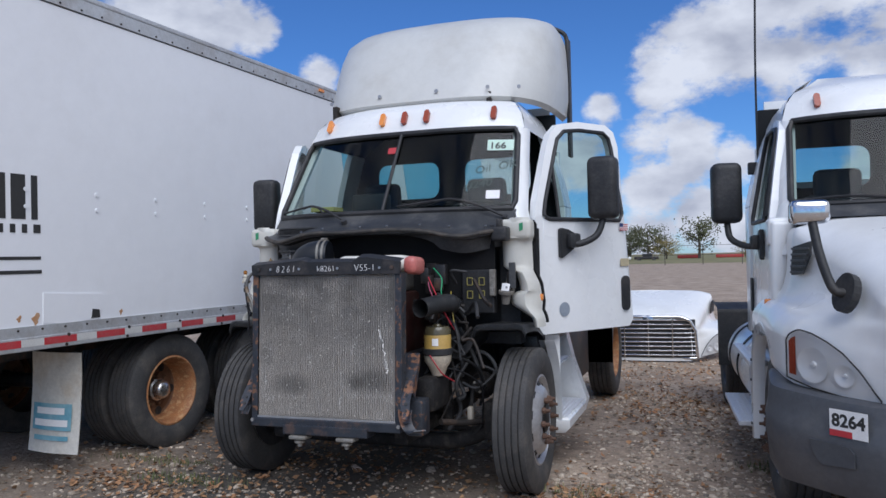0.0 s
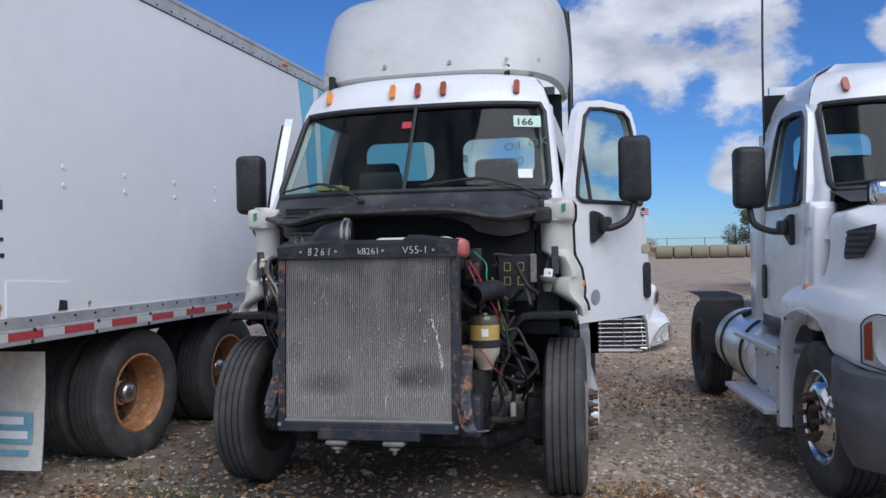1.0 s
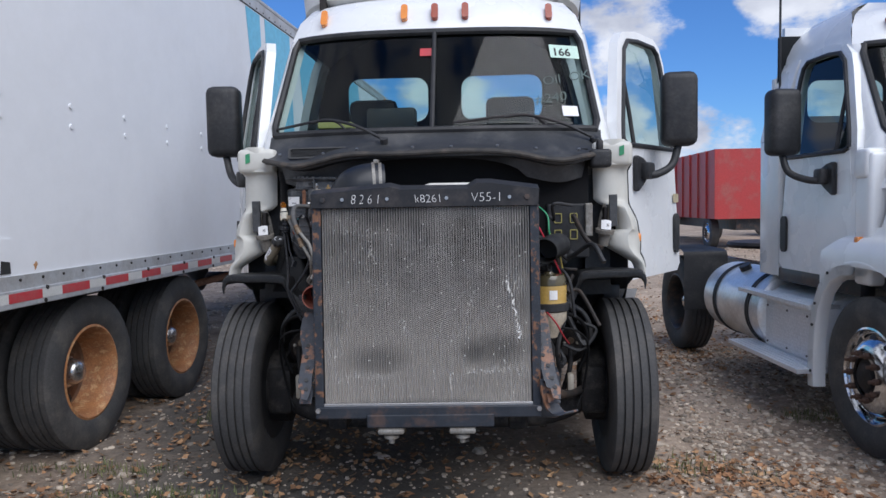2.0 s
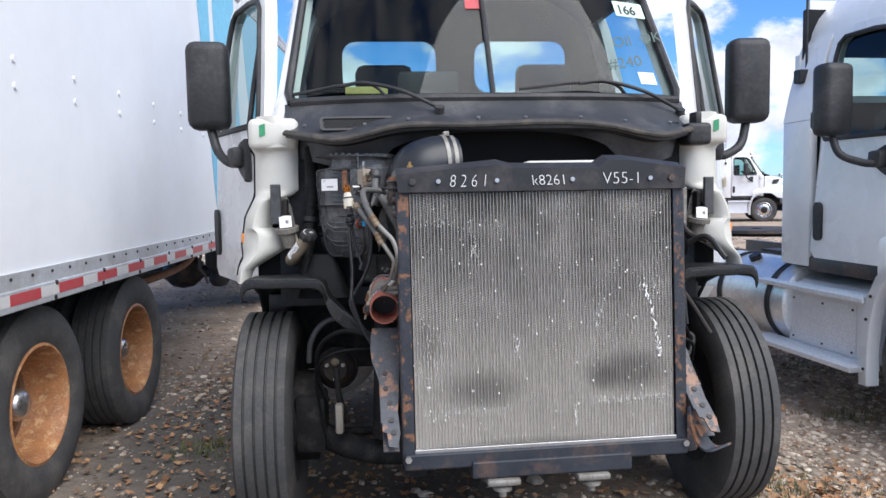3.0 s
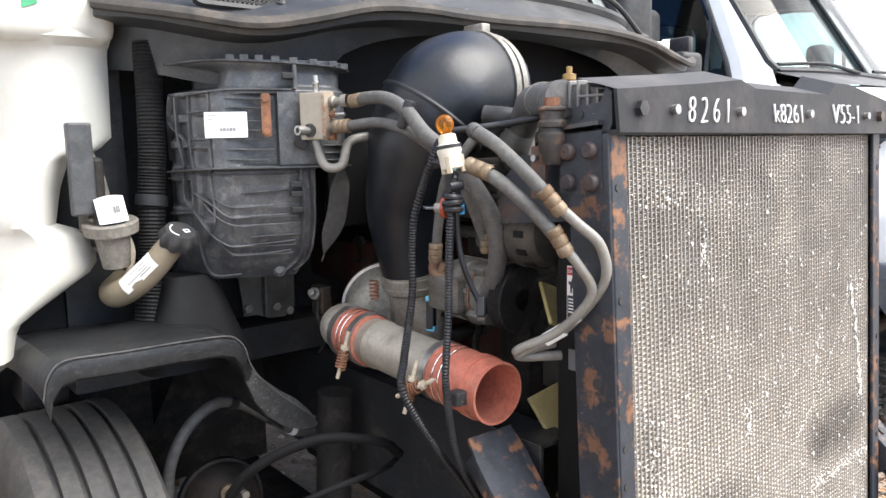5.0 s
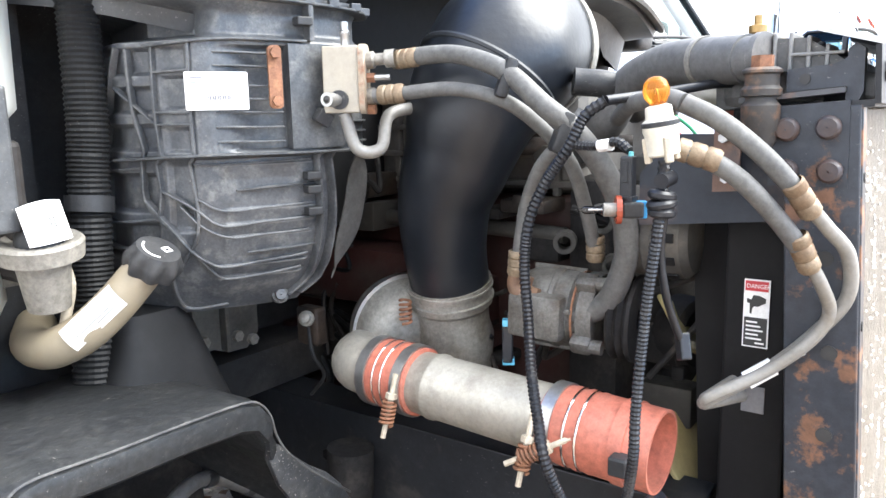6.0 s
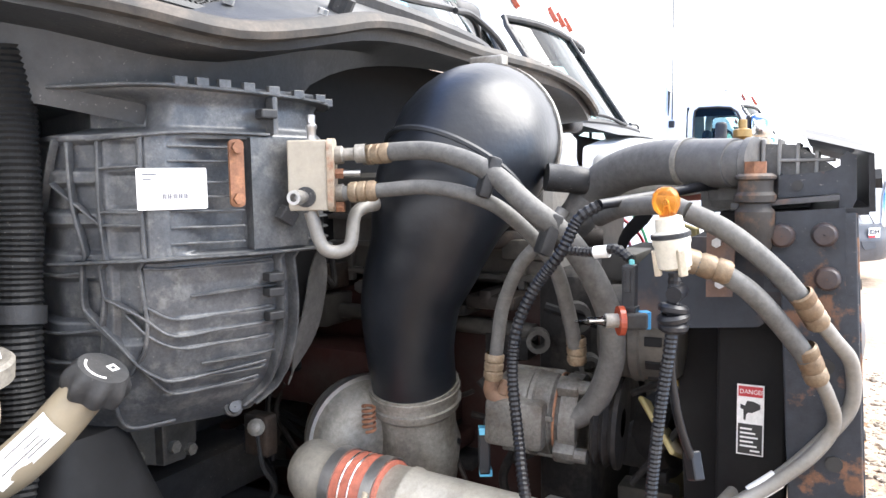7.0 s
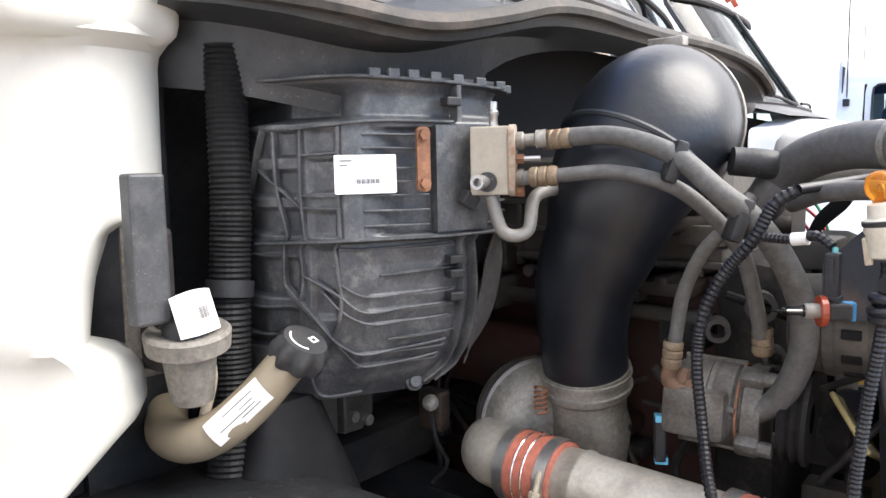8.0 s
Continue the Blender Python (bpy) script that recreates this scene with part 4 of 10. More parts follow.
    pan = pose(side * 0.945, -0.30, 1.35, 8, side * 6, 0)
    part("pan", lathe(bmesh.new(), [(0.001, -0.012), (0.05, -0.016), (0.052, 0.004), (0.048, 0.008), (0.03, 0.004), (0.016, 0.03), (0.001, 0.034)], pan, 28), LATCH, latch, smooth=True)
    part("plunger", lathe(bmesh.new(), [(0.03, 0.0), (0.028, 0.012), (0.014, 0.03), (0.001, 0.032)], pan @ pose(0, 0, 0.004), 20), BLACK, latch, smooth=True)
    part("cup", lathe(bmesh.new(), [(0.034, -0.012), (0.03, -0.05), (0.026, -0.085), (0.001, -0.09)], pan, 20), LATCH, latch, smooth=True)
    bm = patch(bmesh.new(), lambda u, v: pan @ Vector((0.027 * u, -0.034 + 0.020 * v + 0.004 * u * u, 0.010 + 0.050 * v * (1 - 0.10 * u * u))), steps_of(-1, 1, 8), steps_of(0, 1, 6), 0.0008)
    part("paper", bm, PAPER, latch, "torn white paper tag")
    at = lambda u, v: pan @ Vector((0.027 * u, -0.0352 + 0.020 * v + 0.004 * u * u, 0.010 + 0.050 * v))
    bm = bmesh.new()
    for i in range(9):
        patch(bm, lambda u, v: at(u, v) + Vector((0, -0.0012, 0)), steps_of(0.05 + 0.055 * i, 0.05 + 0.055 * i + (0.035 if i % 3 else 0.02), 2), steps_of(0.35, 0.62, 2))
    part("bar_print", bm, INK, latch)


cheek_panel(-1)
cheek_panel(1)
part("cowl_end", box(bmesh.new(), (0.86, -0.37, 1.69), (0.975, -0.25, 1.79), 0.02, seg=3), BLACK, T1, "black rubber end of the cowl", smooth=True)
part("hood_hinge", box(bmesh.new(), (0.90, -0.36, 1.78), (0.93, -0.28, 1.84), 0.008), BLACK, T1, smooth=True)

# ---- radiator ----
RAD = new("radiator"); RAD.parent = T1
RAD.matrix_basis = pose(0.0235, -1.19, 0.0275, -2.9, 0, 1.78) @ Matrix.Diagonal((0.972, 1, 0.983, 1))


SMUDGES = ((-0.24, 0.81, 0.16, 0.08, 0.45), (0.31, 0.85, 0.17, 0.08, 0.5), (0.21, 0.83, 0.06, 0.05, 0.4), (-0.05, 0.60, 0.42, 0.035, 0.4), (-0.42, 0.98, 0.05, 0.1, 0.3))
FINS = material("radiator_fins", (0.86, 0.81, 0.745), 0.5, 0.05, color2=(0.75, 0.70, 0.645), scale=5, amount=0.9, dirt=(0.09, 0.083, 0.074), dirt_scale=5, dirt_amount=0.82, dirt_from=0.34, dirt_to=0.62, height_ramp=(0.92, 1.36), patches=SMUDGES)
TUBES = material("radiator_tubes", (0.48, 0.455, 0.42), 0.40, 0.6, color2=(0.39, 0.37, 0.34), scale=9, dirt=(0.36, 0.33, 0.29), dirt_scale=9, dirt_amount=0.5, dirt_from=0.42, dirt_to=0.66, grain=0.25, patches=[(*p[:4], p[4] * 0.6) for p in SMUDGES])
part("core", boxes(((-0.478, 0.020, 0.60), (0.478, 0.05, 1.50))), INKY, RAD)
verts, quads = [], []
for i in range(80):   # folded cooling fins, zigzag between each two tubes
    x0, x1 = -0.472 + 0.0118 * i, -0.472 + 0.0118 * (i + 1)
    for k in range(196):
        z = 0.606 + 0.888 * k / 195 + 0.0011 * math.sin(i * 2.4 + k * 0.05)
        rise = 0.0014 if (i + k) % 2 else -0.0014
        front = 0.0002 + 0.0012 * math.sin(i * 12.9 + k * 78.2)
        b = len(verts)
        for dz in (-0.0004, 0.0004):
            verts += [(x0, front, z - rise + dz), (x1, front, z + rise + dz), (x1, 0.021, z + rise + dz), (x0, 0.021, z - rise + dz)]
        quads += [(b, b + 1, b + 2, b + 3), (b + 4, b + 5, b + 6, b + 7), (b, b + 1, b + 5, b + 4)]
mesh = bpy.data.meshes.new("fin_fold")
mesh.from_pydata(verts, [], quads)
bm = bmesh.new()
bm.from_mesh(mesh)
bpy.data.meshes.remove(mesh)
fins = part("cooling_fin", bm, FINS, RAD, "dense folded cooling fins")
fins["kind"] = "stuff"
bm = bmesh.new()
for i in range(81):
    x = -0.472 + 0.944 * i / 80
    bend = 0.0007 * math.sin(i * 1.7)
    box(bm, (x - 0.0009 + bend, -0.0024, 0.605), (x + 0.0009 + bend, 0.020, 1.495))
tubes = part("core_tube", bm, TUBES, RAD, "rows of thin metal radiator tubes")
tubes["kind"] = "stuff"
# dead insects and scrapes on the core
rnd = random.Random(4)
bm = bmesh.new()
def fleck(x, z, r, tall):
    disc(bm, r, 0.002, pose(x, -0.0045, z, 90, 0, rnd.uniform(0, 60)) @ Matrix.Diagonal((1, tall, 1, 1)), 6)


for i in range(320):
    x, z = rnd.uniform(-0.46, 0.46), 0.62 + 0.86 * rnd.random() ** 1.1
    fleck(x, z, rnd.choice((0.0011, 0.0015, 0.0020, 0.0030)), rnd.uniform(0.7, 1.6))
# scuffed spots: middle x and z, how many, spread
for cx, cz, n, sx, sz in ((-0.253, 1.29, 40, 0.007, 0.022), (0.056, 1.215, 16, 0.002, 0.014), (0.198, 1.06, 36, 0.007, 0.045), (-0.105, 0.965, 34, 0.008, 0.026), (-0.41, 0.93, 110, 0.025, 0.055), (-0.44, 0.80, 40, 0.015, 0.05), (0.105, 0.71, 44, 0.002, 0.024), (-0.32, 1.395, 60, 0.06, 0.014), (0.40, 1.14, 50, 0.02, 0.03), (0.415, 0.95, 30, 0.006, 0.03), (0.05, 0.94, 14, 0.012, 0.012), (-0.20, 0.68, 16, 0.05, 0.01)):
    for i in range(int(n * 0.8)):
        fleck(rnd.gauss(cx, sx * 1.3), max(0.61, rnd.gauss(cz, sz * 1.2)), rnd.uniform(0.0008, 0.0017), rnd.uniform(0.8, 2.4))
for x0, x1, z0, n in ((-0.455, -0.13, 0.728, 230), (0.155, 0.465, 0.748, 260)):   # two pale bands of grit
    for i in range(int(n * 0.7)):
        x = x0 + (x1 - x0) * rnd.random()
        fleck(x, z0 + 0.02 * (x - x0) + rnd.gauss(0, 0.009), rnd.uniform(0.0006, 0.0014), rnd.uniform(0.8, 1.8))
for i in range(70):   # a wide bent scrape
    u = rnd.random()
    fleck(0.365 + 0.055 * math.sin(1.6 * u) + rnd.gauss(0, 0.004), 1.165 - 0.27 * u, rnd.uniform(0.0012, 0.0030), rnd.uniform(1.0, 2.6))
for i in range(70):   # a long thin curved scratch
    u = i / 69
    fleck(0.08 + 0.30 * u + rnd.gauss(0, 0.001), 0.87 + 0.17 * u + 0.13 * u * u + rnd.gauss(0, 0.002), 0.0009, 1.0)
specks = part("insect_speck", bm, material("pale_specks", (0.85, 0.84, 0.80), 0.8, color2=(0.72, 0.70, 0.65), scale=40), RAD, "pale dried insects and scrapes")
specks["kind"] = "stuff"
PAINTED = material("chipped_black_paint", (0.03, 0.034, 0.042), 0.42, color2=(0.055, 0.06, 0.07), scale=5, dirt=(0.17, 0.088, 0.052), dirt_scale=17, dirt_amount=0.9, bump=0.0008, bump_scale=60, dirt_from=0.557, dirt_to=0.62, specks=0.5, grain=0.3, spec=0.3)
FRAME = material("worn_black_paint", (0.022, 0.027, 0.036), 0.42, color2=(0.05, 0.055, 0.065), scale=5, dirt=(0.22, 0.12, 0.07), dirt_scale=9, dirt_amount=0.35, bump=0.0005, bump_scale=60, spec=0.3)
HORN = material("rusty_horn_paint", (0.028, 0.032, 0.042), 0.42, color2=(0.055, 0.06, 0.07), scale=6, dirt=(0.23, 0.11, 0.06), dirt_scale=14, dirt_amount=0.95, bump=0.001, bump_scale=60, dirt_from=0.515, dirt_to=0.575, specks=0.5, grain=0.3)
FLANGE = material("rust_edged_black_paint", (0.028, 0.033, 0.042), 0.42, color2=(0.055, 0.06, 0.07), scale=5, dirt=(0.21, 0.105, 0.058), dirt_scale=19, dirt_amount=0.9, bump=0.0008, bump_scale=60, dirt_from=0.53, dirt_to=0.60, specks=0.5, grain=0.3, spec=0.3)
# side channels: folded plates with punched holes
for side in (-1, 1):
    x0, x1 = side * 0.478, side * 0.516
    part("front_flange", box(bmesh.new(), (min(x0, x1), -0.012, 0.575), (max(x0, x1), -0.005, 1.50), 0.002), FLANGE, RAD, "chipped black steel flange with rust")
    part("side_plate", box(bmesh.new(), (x1 - 0.004, -0.010, 0.575), (x1 + 0.004, 0.066, 1.50), 0.002), PAINTED, RAD, "chipped black steel plate with rust")
    part("rear_flange", box(bmesh.new(), (min(x0, x1) + 0.004, 0.058, 0.575), (max(x0, x1), 0.066, 1.50), 0.002), PAINTED, RAD)
    bm = bmesh.new()
    for z in (0.72, 0.78, 0.96, 1.02, 1.25, 1.42):
        disc(bm, 0.006, 0.002, pose(side * 0.503, -0.0125, z, 90), 10)
    for z in (0.66, 0.74, 0.9, 1.0, 1.12, 1.22, 1.33):
        disc(bm, 0.009, 0.002, pose(side * 0.521, 0.03 + 0.012 * math.sin(9 * z), z, 0, 90, 0), 10)
    part("bolt_hole", bm, INK, RAD)["kind"] = "stuff"
# top bar with its bent lip
bm = bmesh.new()
prof = [(-0.515, 1.50), (0.515, 1.497), (0.52, 1.57), (0.30, 1.60), (0.235, 1.60), (0.195, 1.575), (-0.11, 1.577), (-0.16, 1.59), (-0.30, 1.578), (-0.52, 1.562)]
outline(bm, prof, 0.006, pose(0, -0.022, 0, 90))
rings(bm, [[Vector((x, -0.028 + d, z + d * 0.35)) for x, z in prof[2:]] for d in (0.0, 0.035, 0.07)], closed=False)
box(bm, (-0.515, -0.022, 1.497), (0.515, 0.10, 1.505))
part("top_bar", bm, material("satin_black_steel", (0.018, 0.019, 0.022), 0.5, color2=(0.034, 0.035, 0.038), scale=8, dirt=(0.12, 0.10, 0.09), dirt_scale=6, dirt_amount=0.4, bump=0.0004, spec=0.3), RAD)
for x in (-0.4645, -0.375, -0.17, 0.10, 0.385, 0.4645):
    bm = disc(bmesh.new(), 0.0125 if abs(x) > 0.46 else 0.008, 0.010, pose(x, -0.032, 1.535, 90), 6 if abs(x) > 0.46 else 10)
    part("bolt", bm, CHASSIS if abs(x) > 0.46 else STEEL, RAD)
upright = pose(0, -0.0295, 0, 90)
words("chalk_number", "8 2 6 1", 0.062, upright @ pose(-0.338, 1.515, 0) @ Matrix.Diagonal((0.78, 1, 1, 1)), CHALK, RAD, shear=0.15, bold=-0.0016)
words("chalk_note", "k8261", 0.052, upright @ pose(-0.045, 1.517, 0), CHALK, RAD, shear=-0.1, bold=-0.0012)
words("chalk_mark", "V55-1", 0.060, upright @ pose(0.21, 1.517, 0), CHALK, RAD, bold=-0.0016)
# bottom bar, cross plate and two hanging mounts
part("bottom_bar", boxes(((-0.515, -0.025, 0.545), (0.515, 0.16, 0.60)), bevel=0.006), FRAME, RAD)
part("cross_plate", boxes(((-0.28, -0.035, 0.505), (0.30, 0.10, 0.565)), bevel=0.006), FRAME, RAD)
part("lower_lip", boxes(((-0.478, -0.012, 0.598), (0.478, 0.0, 0.612)), bevel=0.002), STEEL, RAD)
for x in (-0.17, 0.155):
    mount = bmesh.new()
    box(mount, (x - 0.06, -0.05, 0.478), (x + 0.06, 0.04, 0.502), 0.008)
    lathe(mount, [(0.001, 0.43), (0.014, 0.432), (0.014, 0.452), (0.034, 0.456), (0.034, 0.468), (0.022, 0.474), (0.022, 0.50)], pose(x, -0.01, 0), 12)
    part("rubber_mount", mount, ALU, RAD, smooth=True)
for x in (-0.502, 0.505):
    part("corner_bolt", disc(bmesh.new(), 0.012, 0.014, pose(x, -0.028, 0.585, 90), 6), STEEL, RAD)
# tank, cooler and shroud behind the core
part("shroud", frame_of(bmesh.new(), rounded(0.80, 0.84, 0.10, 6, 0, 1.04), rounded(0.75, 0.77, 0.36, 6, 0, 1.04), 0.06, pose(0, 0.20, 0, 90)), INKY, RAD, "black fan shroud")
bm = bmesh.new()
box(bm, (-0.46, 0.03, 1.505), (0.46, 0.15, 1.567), 0.015)
part("top_tank", bm, GREY, RAD, "ribbed plastic radiator tank")
rib = part("tank_rib", box(bmesh.new(), (-0.003, 0.034, 1.505), (0.003, 0.156, 1.577), 0.002), GREY, RAD)
rib.matrix_basis = pose(-0.45, 0, 0)
for i in range(1, 22):
    twin(rib, pose(-0.45 + 0.9 * i / 21, 0, 0), RAD)
bm = box(bmesh.new(), (-0.03, 0.20, 1.52), (0.46, 0.42, 1.625), 0.045, seg=3)
part("surge_tank", bm, material("milky_plastic", (0.72, 0.70, 0.64), 0.4, color2=(0.6, 0.57, 0.5), scale=6), RAD, "milky white coolant tank", smooth=True)
bm = box(bmesh.new(), (0.44, 0.20, 1.50), (0.53, 0.40, 1.615), 0.035, seg=3)
part("tank_end", bm, material("coolant_red", (0.5, 0.14, 0.12), 0.4, color2=(0.6, 0.3, 0.26), scale=8), RAD, "coolant-red end of the tank", smooth=True)
FAN = material("fan_plastic", (0.42, 0.35, 0.16), 0.5, color2=(0.3, 0.24, 0.12), scale=6)
# fan blades behind the shroud
for k in range(12):
    bm = box(bmesh.new(), (0.06, -0.004, -0.045), (0.425, 0.004, 0.045), 0.003, pose(0, 0.235, 1.05, 0, 30 * k + 22, 0) @ pose(0, 0, 0, 32, 0, 0))
    part("fan_blade", bm, FAN, RAD)
# strap and mount on the near side
MOUNT = new("radiator_mount"); MOUNT.parent = T1
STRAP = material("worn_strap_steel", (0.05, 0.052, 0.058), 0.45, color2=(0.085, 0.088, 0.094), scale=14, dirt=(0.2, 0.1, 0.055), dirt_scale=16, dirt_amount=0.6, dirt_from=0.55, dirt_to=0.64)
BUSH = material("rust_stained_bushing", (0.035, 0.033, 0.032), 0.6, color2=(0.06, 0.048, 0.038), scale=30, dirt=(0.24, 0.13, 0.07), dirt_scale=40, dirt_amount=0.7, bump=0.0008, bump_scale=90)
END_PLANE = Matrix(((0, 0, 1, -0.486), (1, 0, 0, 0), (0, 1, 0, 0), (0, 0, 0, 1)))
part("strap_plate", outline(bmesh.new(), [(-1.016, 1.505), (-1.125, 1.514), (-1.125, 1.520), (-1.016, 1.511)], 0.075, END_PLANE), STRAP, MOUNT, "worn black steel strap")
part("angle_iron", outline(bmesh.new(), [(-1.064, 1.516), (-1.124, 1.521), (-1.124, 1.551), (-1.112, 1.545), (-1.064, 1.541)], 0.005, END_PLANE @ pose(0, 0, 0.012)), PAINTED, MOUNT, "rust-flecked angle iron")
part("angle_tab", outline(bmesh.new(), [(-1.124, 1.502), (-1.136, 1.503), (-1.141, 1.515), (-1.140, 1.560), (-1.131, 1.566), (-1.124, 1.560)], 0.02, END_PLANE @ pose(0, 0, 0.012)), PAINTED, MOUNT, "rusty bent end tab")
part("angle_hole", disc(bmesh.new(), 0.0058, 0.003, pose(-0.4745, -1.083, 1.530, 0, 90, 0), 12), INK, MOUNT)
part("bushing", lathe(bmesh.new(), [(0.001, 1.456), (0.017, 1.456), (0.022, 1.462), (0.0215, 1.472), (0.0245, 1.476), (0.025, 1.502), (0.020, 1.507), (0.020, 1.511), (0.026, 1.513), (0.0265, 1.520), (0.022, 1.524), (0.022, 1.536), (0.026, 1.538), (0.026, 1.541), (0.020, 1.544), (0.001, 1.544)], pose(-0.493, -1.042, 0) @ Matrix.Diagonal((0.84, 0.84, 1, 1)), 24), BUSH, MOUNT, "rust-stained rubber bushing", smooth=True)
part("mount_bolt", disc(bmesh.new(), 0.0125, 0.014, pose(-0.493, -1.042, 1.550), 6), RUSTY, MOUNT)
part("pipe_stub", lathe(bmesh.new(), [(0.014, 1.55), (0.014, 1.585), (0.001, 1.585)], pose(-0.43, -1.037, 0), 14), BEIGE, MOUNT, smooth=True)
part("stub_bolt", lathe(bmesh.new(), [(0.001, 1.575), (0.010, 1.575), (0.010, 1.583), (0.007, 1.585), (0.011, 1.588), (0.011, 1.596), (0.005, 1.598), (0.005, 1.608), (0.001, 1.609)], pose(-0.43, -1.020, 0), 12), material("dull_brass", (0.36, 0.24, 0.10), 0.4, 0.7, color2=(0.25, 0.15, 0.06), scale=30), MOUNT, "dull brass fitting", smooth=True)
part("side_plate", outline(bmesh.new(), [(-1.052, 1.412), (-1.1335, 1.412), (-1.131, 1.506), (-1.052, 1.500)], 0.005, END_PLANE), PAINTED, MOUNT, "chipped black bolted plate")
for y, z in ((-1.1115, 1.477), (-1.1155, 1.4295), (-1.070, 1.475), (-1.071, 1.429)):
    part("plate_bolt", lathe(bmesh.new(), [(0.001, 0.012), (0.010, 0.0115), (0.0125, 0.009), (0.0135, 0.004), (0.0135, 0.0)], Matrix.Translation((-0.485, y, z)) @ pose(0, 0, 0, 0, -90, 0), 14), FRAME, MOUNT, smooth=True)
part("rust_plate", outline(bmesh.new(), [(-0.990, 1.402), (-1.019, 1.404), (-1.022, 1.486), (-0.990, 1.484)], 0.005, END_PLANE), material("small_rusty_plate", (0.15, 0.09, 0.065), 0.7, color2=(0.09, 0.06, 0.05), scale=40, dirt=(0.05, 0.05, 0.055), dirt_scale=22, dirt_amount=0.8), MOUNT, "small rusty plate")
for y, z in ((-1.002, 1.466), (-1.006, 1.419)):
    part("plate_bolt", disc(bmesh.new(), 0.0058, 0.008, pose(-0.490, y, z, 0, 90, 0), 6), STEEL, MOUNT)
part("gusset", outline(bmesh.new(), [(-0.89, 1.352), (-1.045, 1.366), (-1.082, 1.398), (-1.084, 1.47), (-0.94, 1.47), (-0.89, 1.42)], 0.006, END_PLANE @ pose(0, 0, 0.026)), FRAME, MOUNT, "blue-black folded gusset plate")
# warning label on the channel behind
COVER_GREY = material("dull_foil", (0.16, 0.165, 0.175), 0.5, color2=(0.1, 0.1, 0.11), scale=30)
lab = Matrix.Translation((-0.4315, -1.0205, 1.203)) @ pose(0, 0, 0, 90, 0, -90) @ Matrix.Diagonal((0.83, 0.9, 1, 1))
part("inner_channel", boxes(((-0.430, -1.075, 0.60), (-0.39, -0.995, 1.50)), bevel=0.004), INKY, T1, "black inner channel of the radiator frame")
part("foil_patch", boxes(((-0.4325, -1.05, 1.115), (-0.4305, -1.022, 1.15)), bevel=0.0005), COVER_GREY, T1)
LABEL = new("warning_label"); LABEL.parent = T1
part("label_sheet", outline(bmesh.new(), [(-0.001, -0.001), (0.036, -0.001), (0.036, 0.096), (-0.001, 0.096)], 0.002, lab), PAPER, LABEL, "white and red DANGER label")
part("label_black", outline(bmesh.new(), [(0.001, 0.001), (0.034, 0.001), (0.034, 0.042), (0.001, 0.042)], 0.003, lab), INK, LABEL)
part("label_red", outline(bmesh.new(), [(0.001, 0.080), (0.034, 0.080), (0.034, 0.094), (0.001, 0.094)], 0.003, lab), TAPE_RED, LABEL)
words("label_word", "DANGER", 0.0085, lab @ pose(0.0025, 0.084, 0.0032), PAPER, LABEL, depth=0.0002)
for i, (a, b) in enumerate(((0.004, 0.020), (0.004, 0.025), (0.004, 0.0285), (0.004, 0.022), (0.004, 0.027), (0.018, 0.031))):
    zz = 0.0345 - 0.006 * i
    part("label_line", outline(bmesh.new(), [(a, zz), (b, zz), (b, zz + 0.0024), (a, zz + 0.0024)], 0.0034, lab), PAPER, LABEL)
part("label_sign", outline(bmesh.new(), [(0.004, 0.063), (0.008, 0.062), (0.0085, 0.048), (0.011, 0.047), (0.012, 0.055), (0.0145, 0.058), (0.020, 0.058), (0.031, 0.064), (0.031, 0.070), (0.022, 0.0735), (0.013, 0.074), (0.010, 0.067), (0.004, 0.069)], 0.003, lab), INK, LABEL)

# ---- heater box ----
HOUSING = material("dusty_black_plastic", (0.052, 0.056, 0.063), 0.36, color2=(0.105, 0.11, 0.118), scale=24, amount=0.7, dirt=(0.26, 0.255, 0.24), dirt_scale=34, dirt_amount=0.4, grain=0.35, specks=0.6, bump=0.0004, bump_scale=160, worn=0.75)
RIBS = material("moulded_black_rib", (0.042, 0.045, 0.049), 0.4, color2=(0.11, 0.113, 0.117), scale=24, amount=0.8, dirt=(0.2, 0.195, 0.185), dirt_scale=40, dirt_amount=0.4, grain=0.4)
HV = new("heater_box"); HV.parent = T1
HX = ((-0.73, -0.05), (-0.775, -0.18), (-0.806, -0.272), (-0.792, -0.322), (-0.776, -0.376), (-0.745, -0.405), (-0.69, -0.431), (-0.62, -0.460), (-0.527, -0.466), (-0.475, -0.40), (-0.46, -0.25))
HEATER_PLAN = spline([(x, y, 0) for x, y in HX], 20)


def heater_plan(u):
    k = min(max(u, 0.0), 1.0) * (len(HEATER_PLAN) - 1)
    i = min(int(k), len(HEATER_PLAN) - 2)
    return HEATER_PLAN[i].lerp(HEATER_PLAN[i + 1], k - i)


def heater(u, z, off=0.0):
    """Skin of the heater box: u runs round it, z up; its lower half tapers like a hull."""
    v = min(u, 0.745) if z < 1.452 else u   # the lower half ends at its seam
    p = heater_plan(v) + Vector((0.06, 0.9, 0)) * (u - v)
    d = heater_plan(v + 0.012) - heater_plan(v - 0.012)
    n = Vector((d.y, -d.x, 0)).normalized()
    if n.dot(Vector((-0.62 - p.x, -0.25 - p.y, 0))) > 0:
        n = -n
    low = max(0.0, (1.452 - z) / 0.237)
    back = 0.012 * min(1.0, low * 40) + 0.085 * low ** 3.2
    cx = -0.66
    shrink = 1.0 - (0.16 if p.x > cx else 0.14) * low ** 3
    return Vector((cx + (p.x - cx) * shrink, p.y + back, z)) + n * off


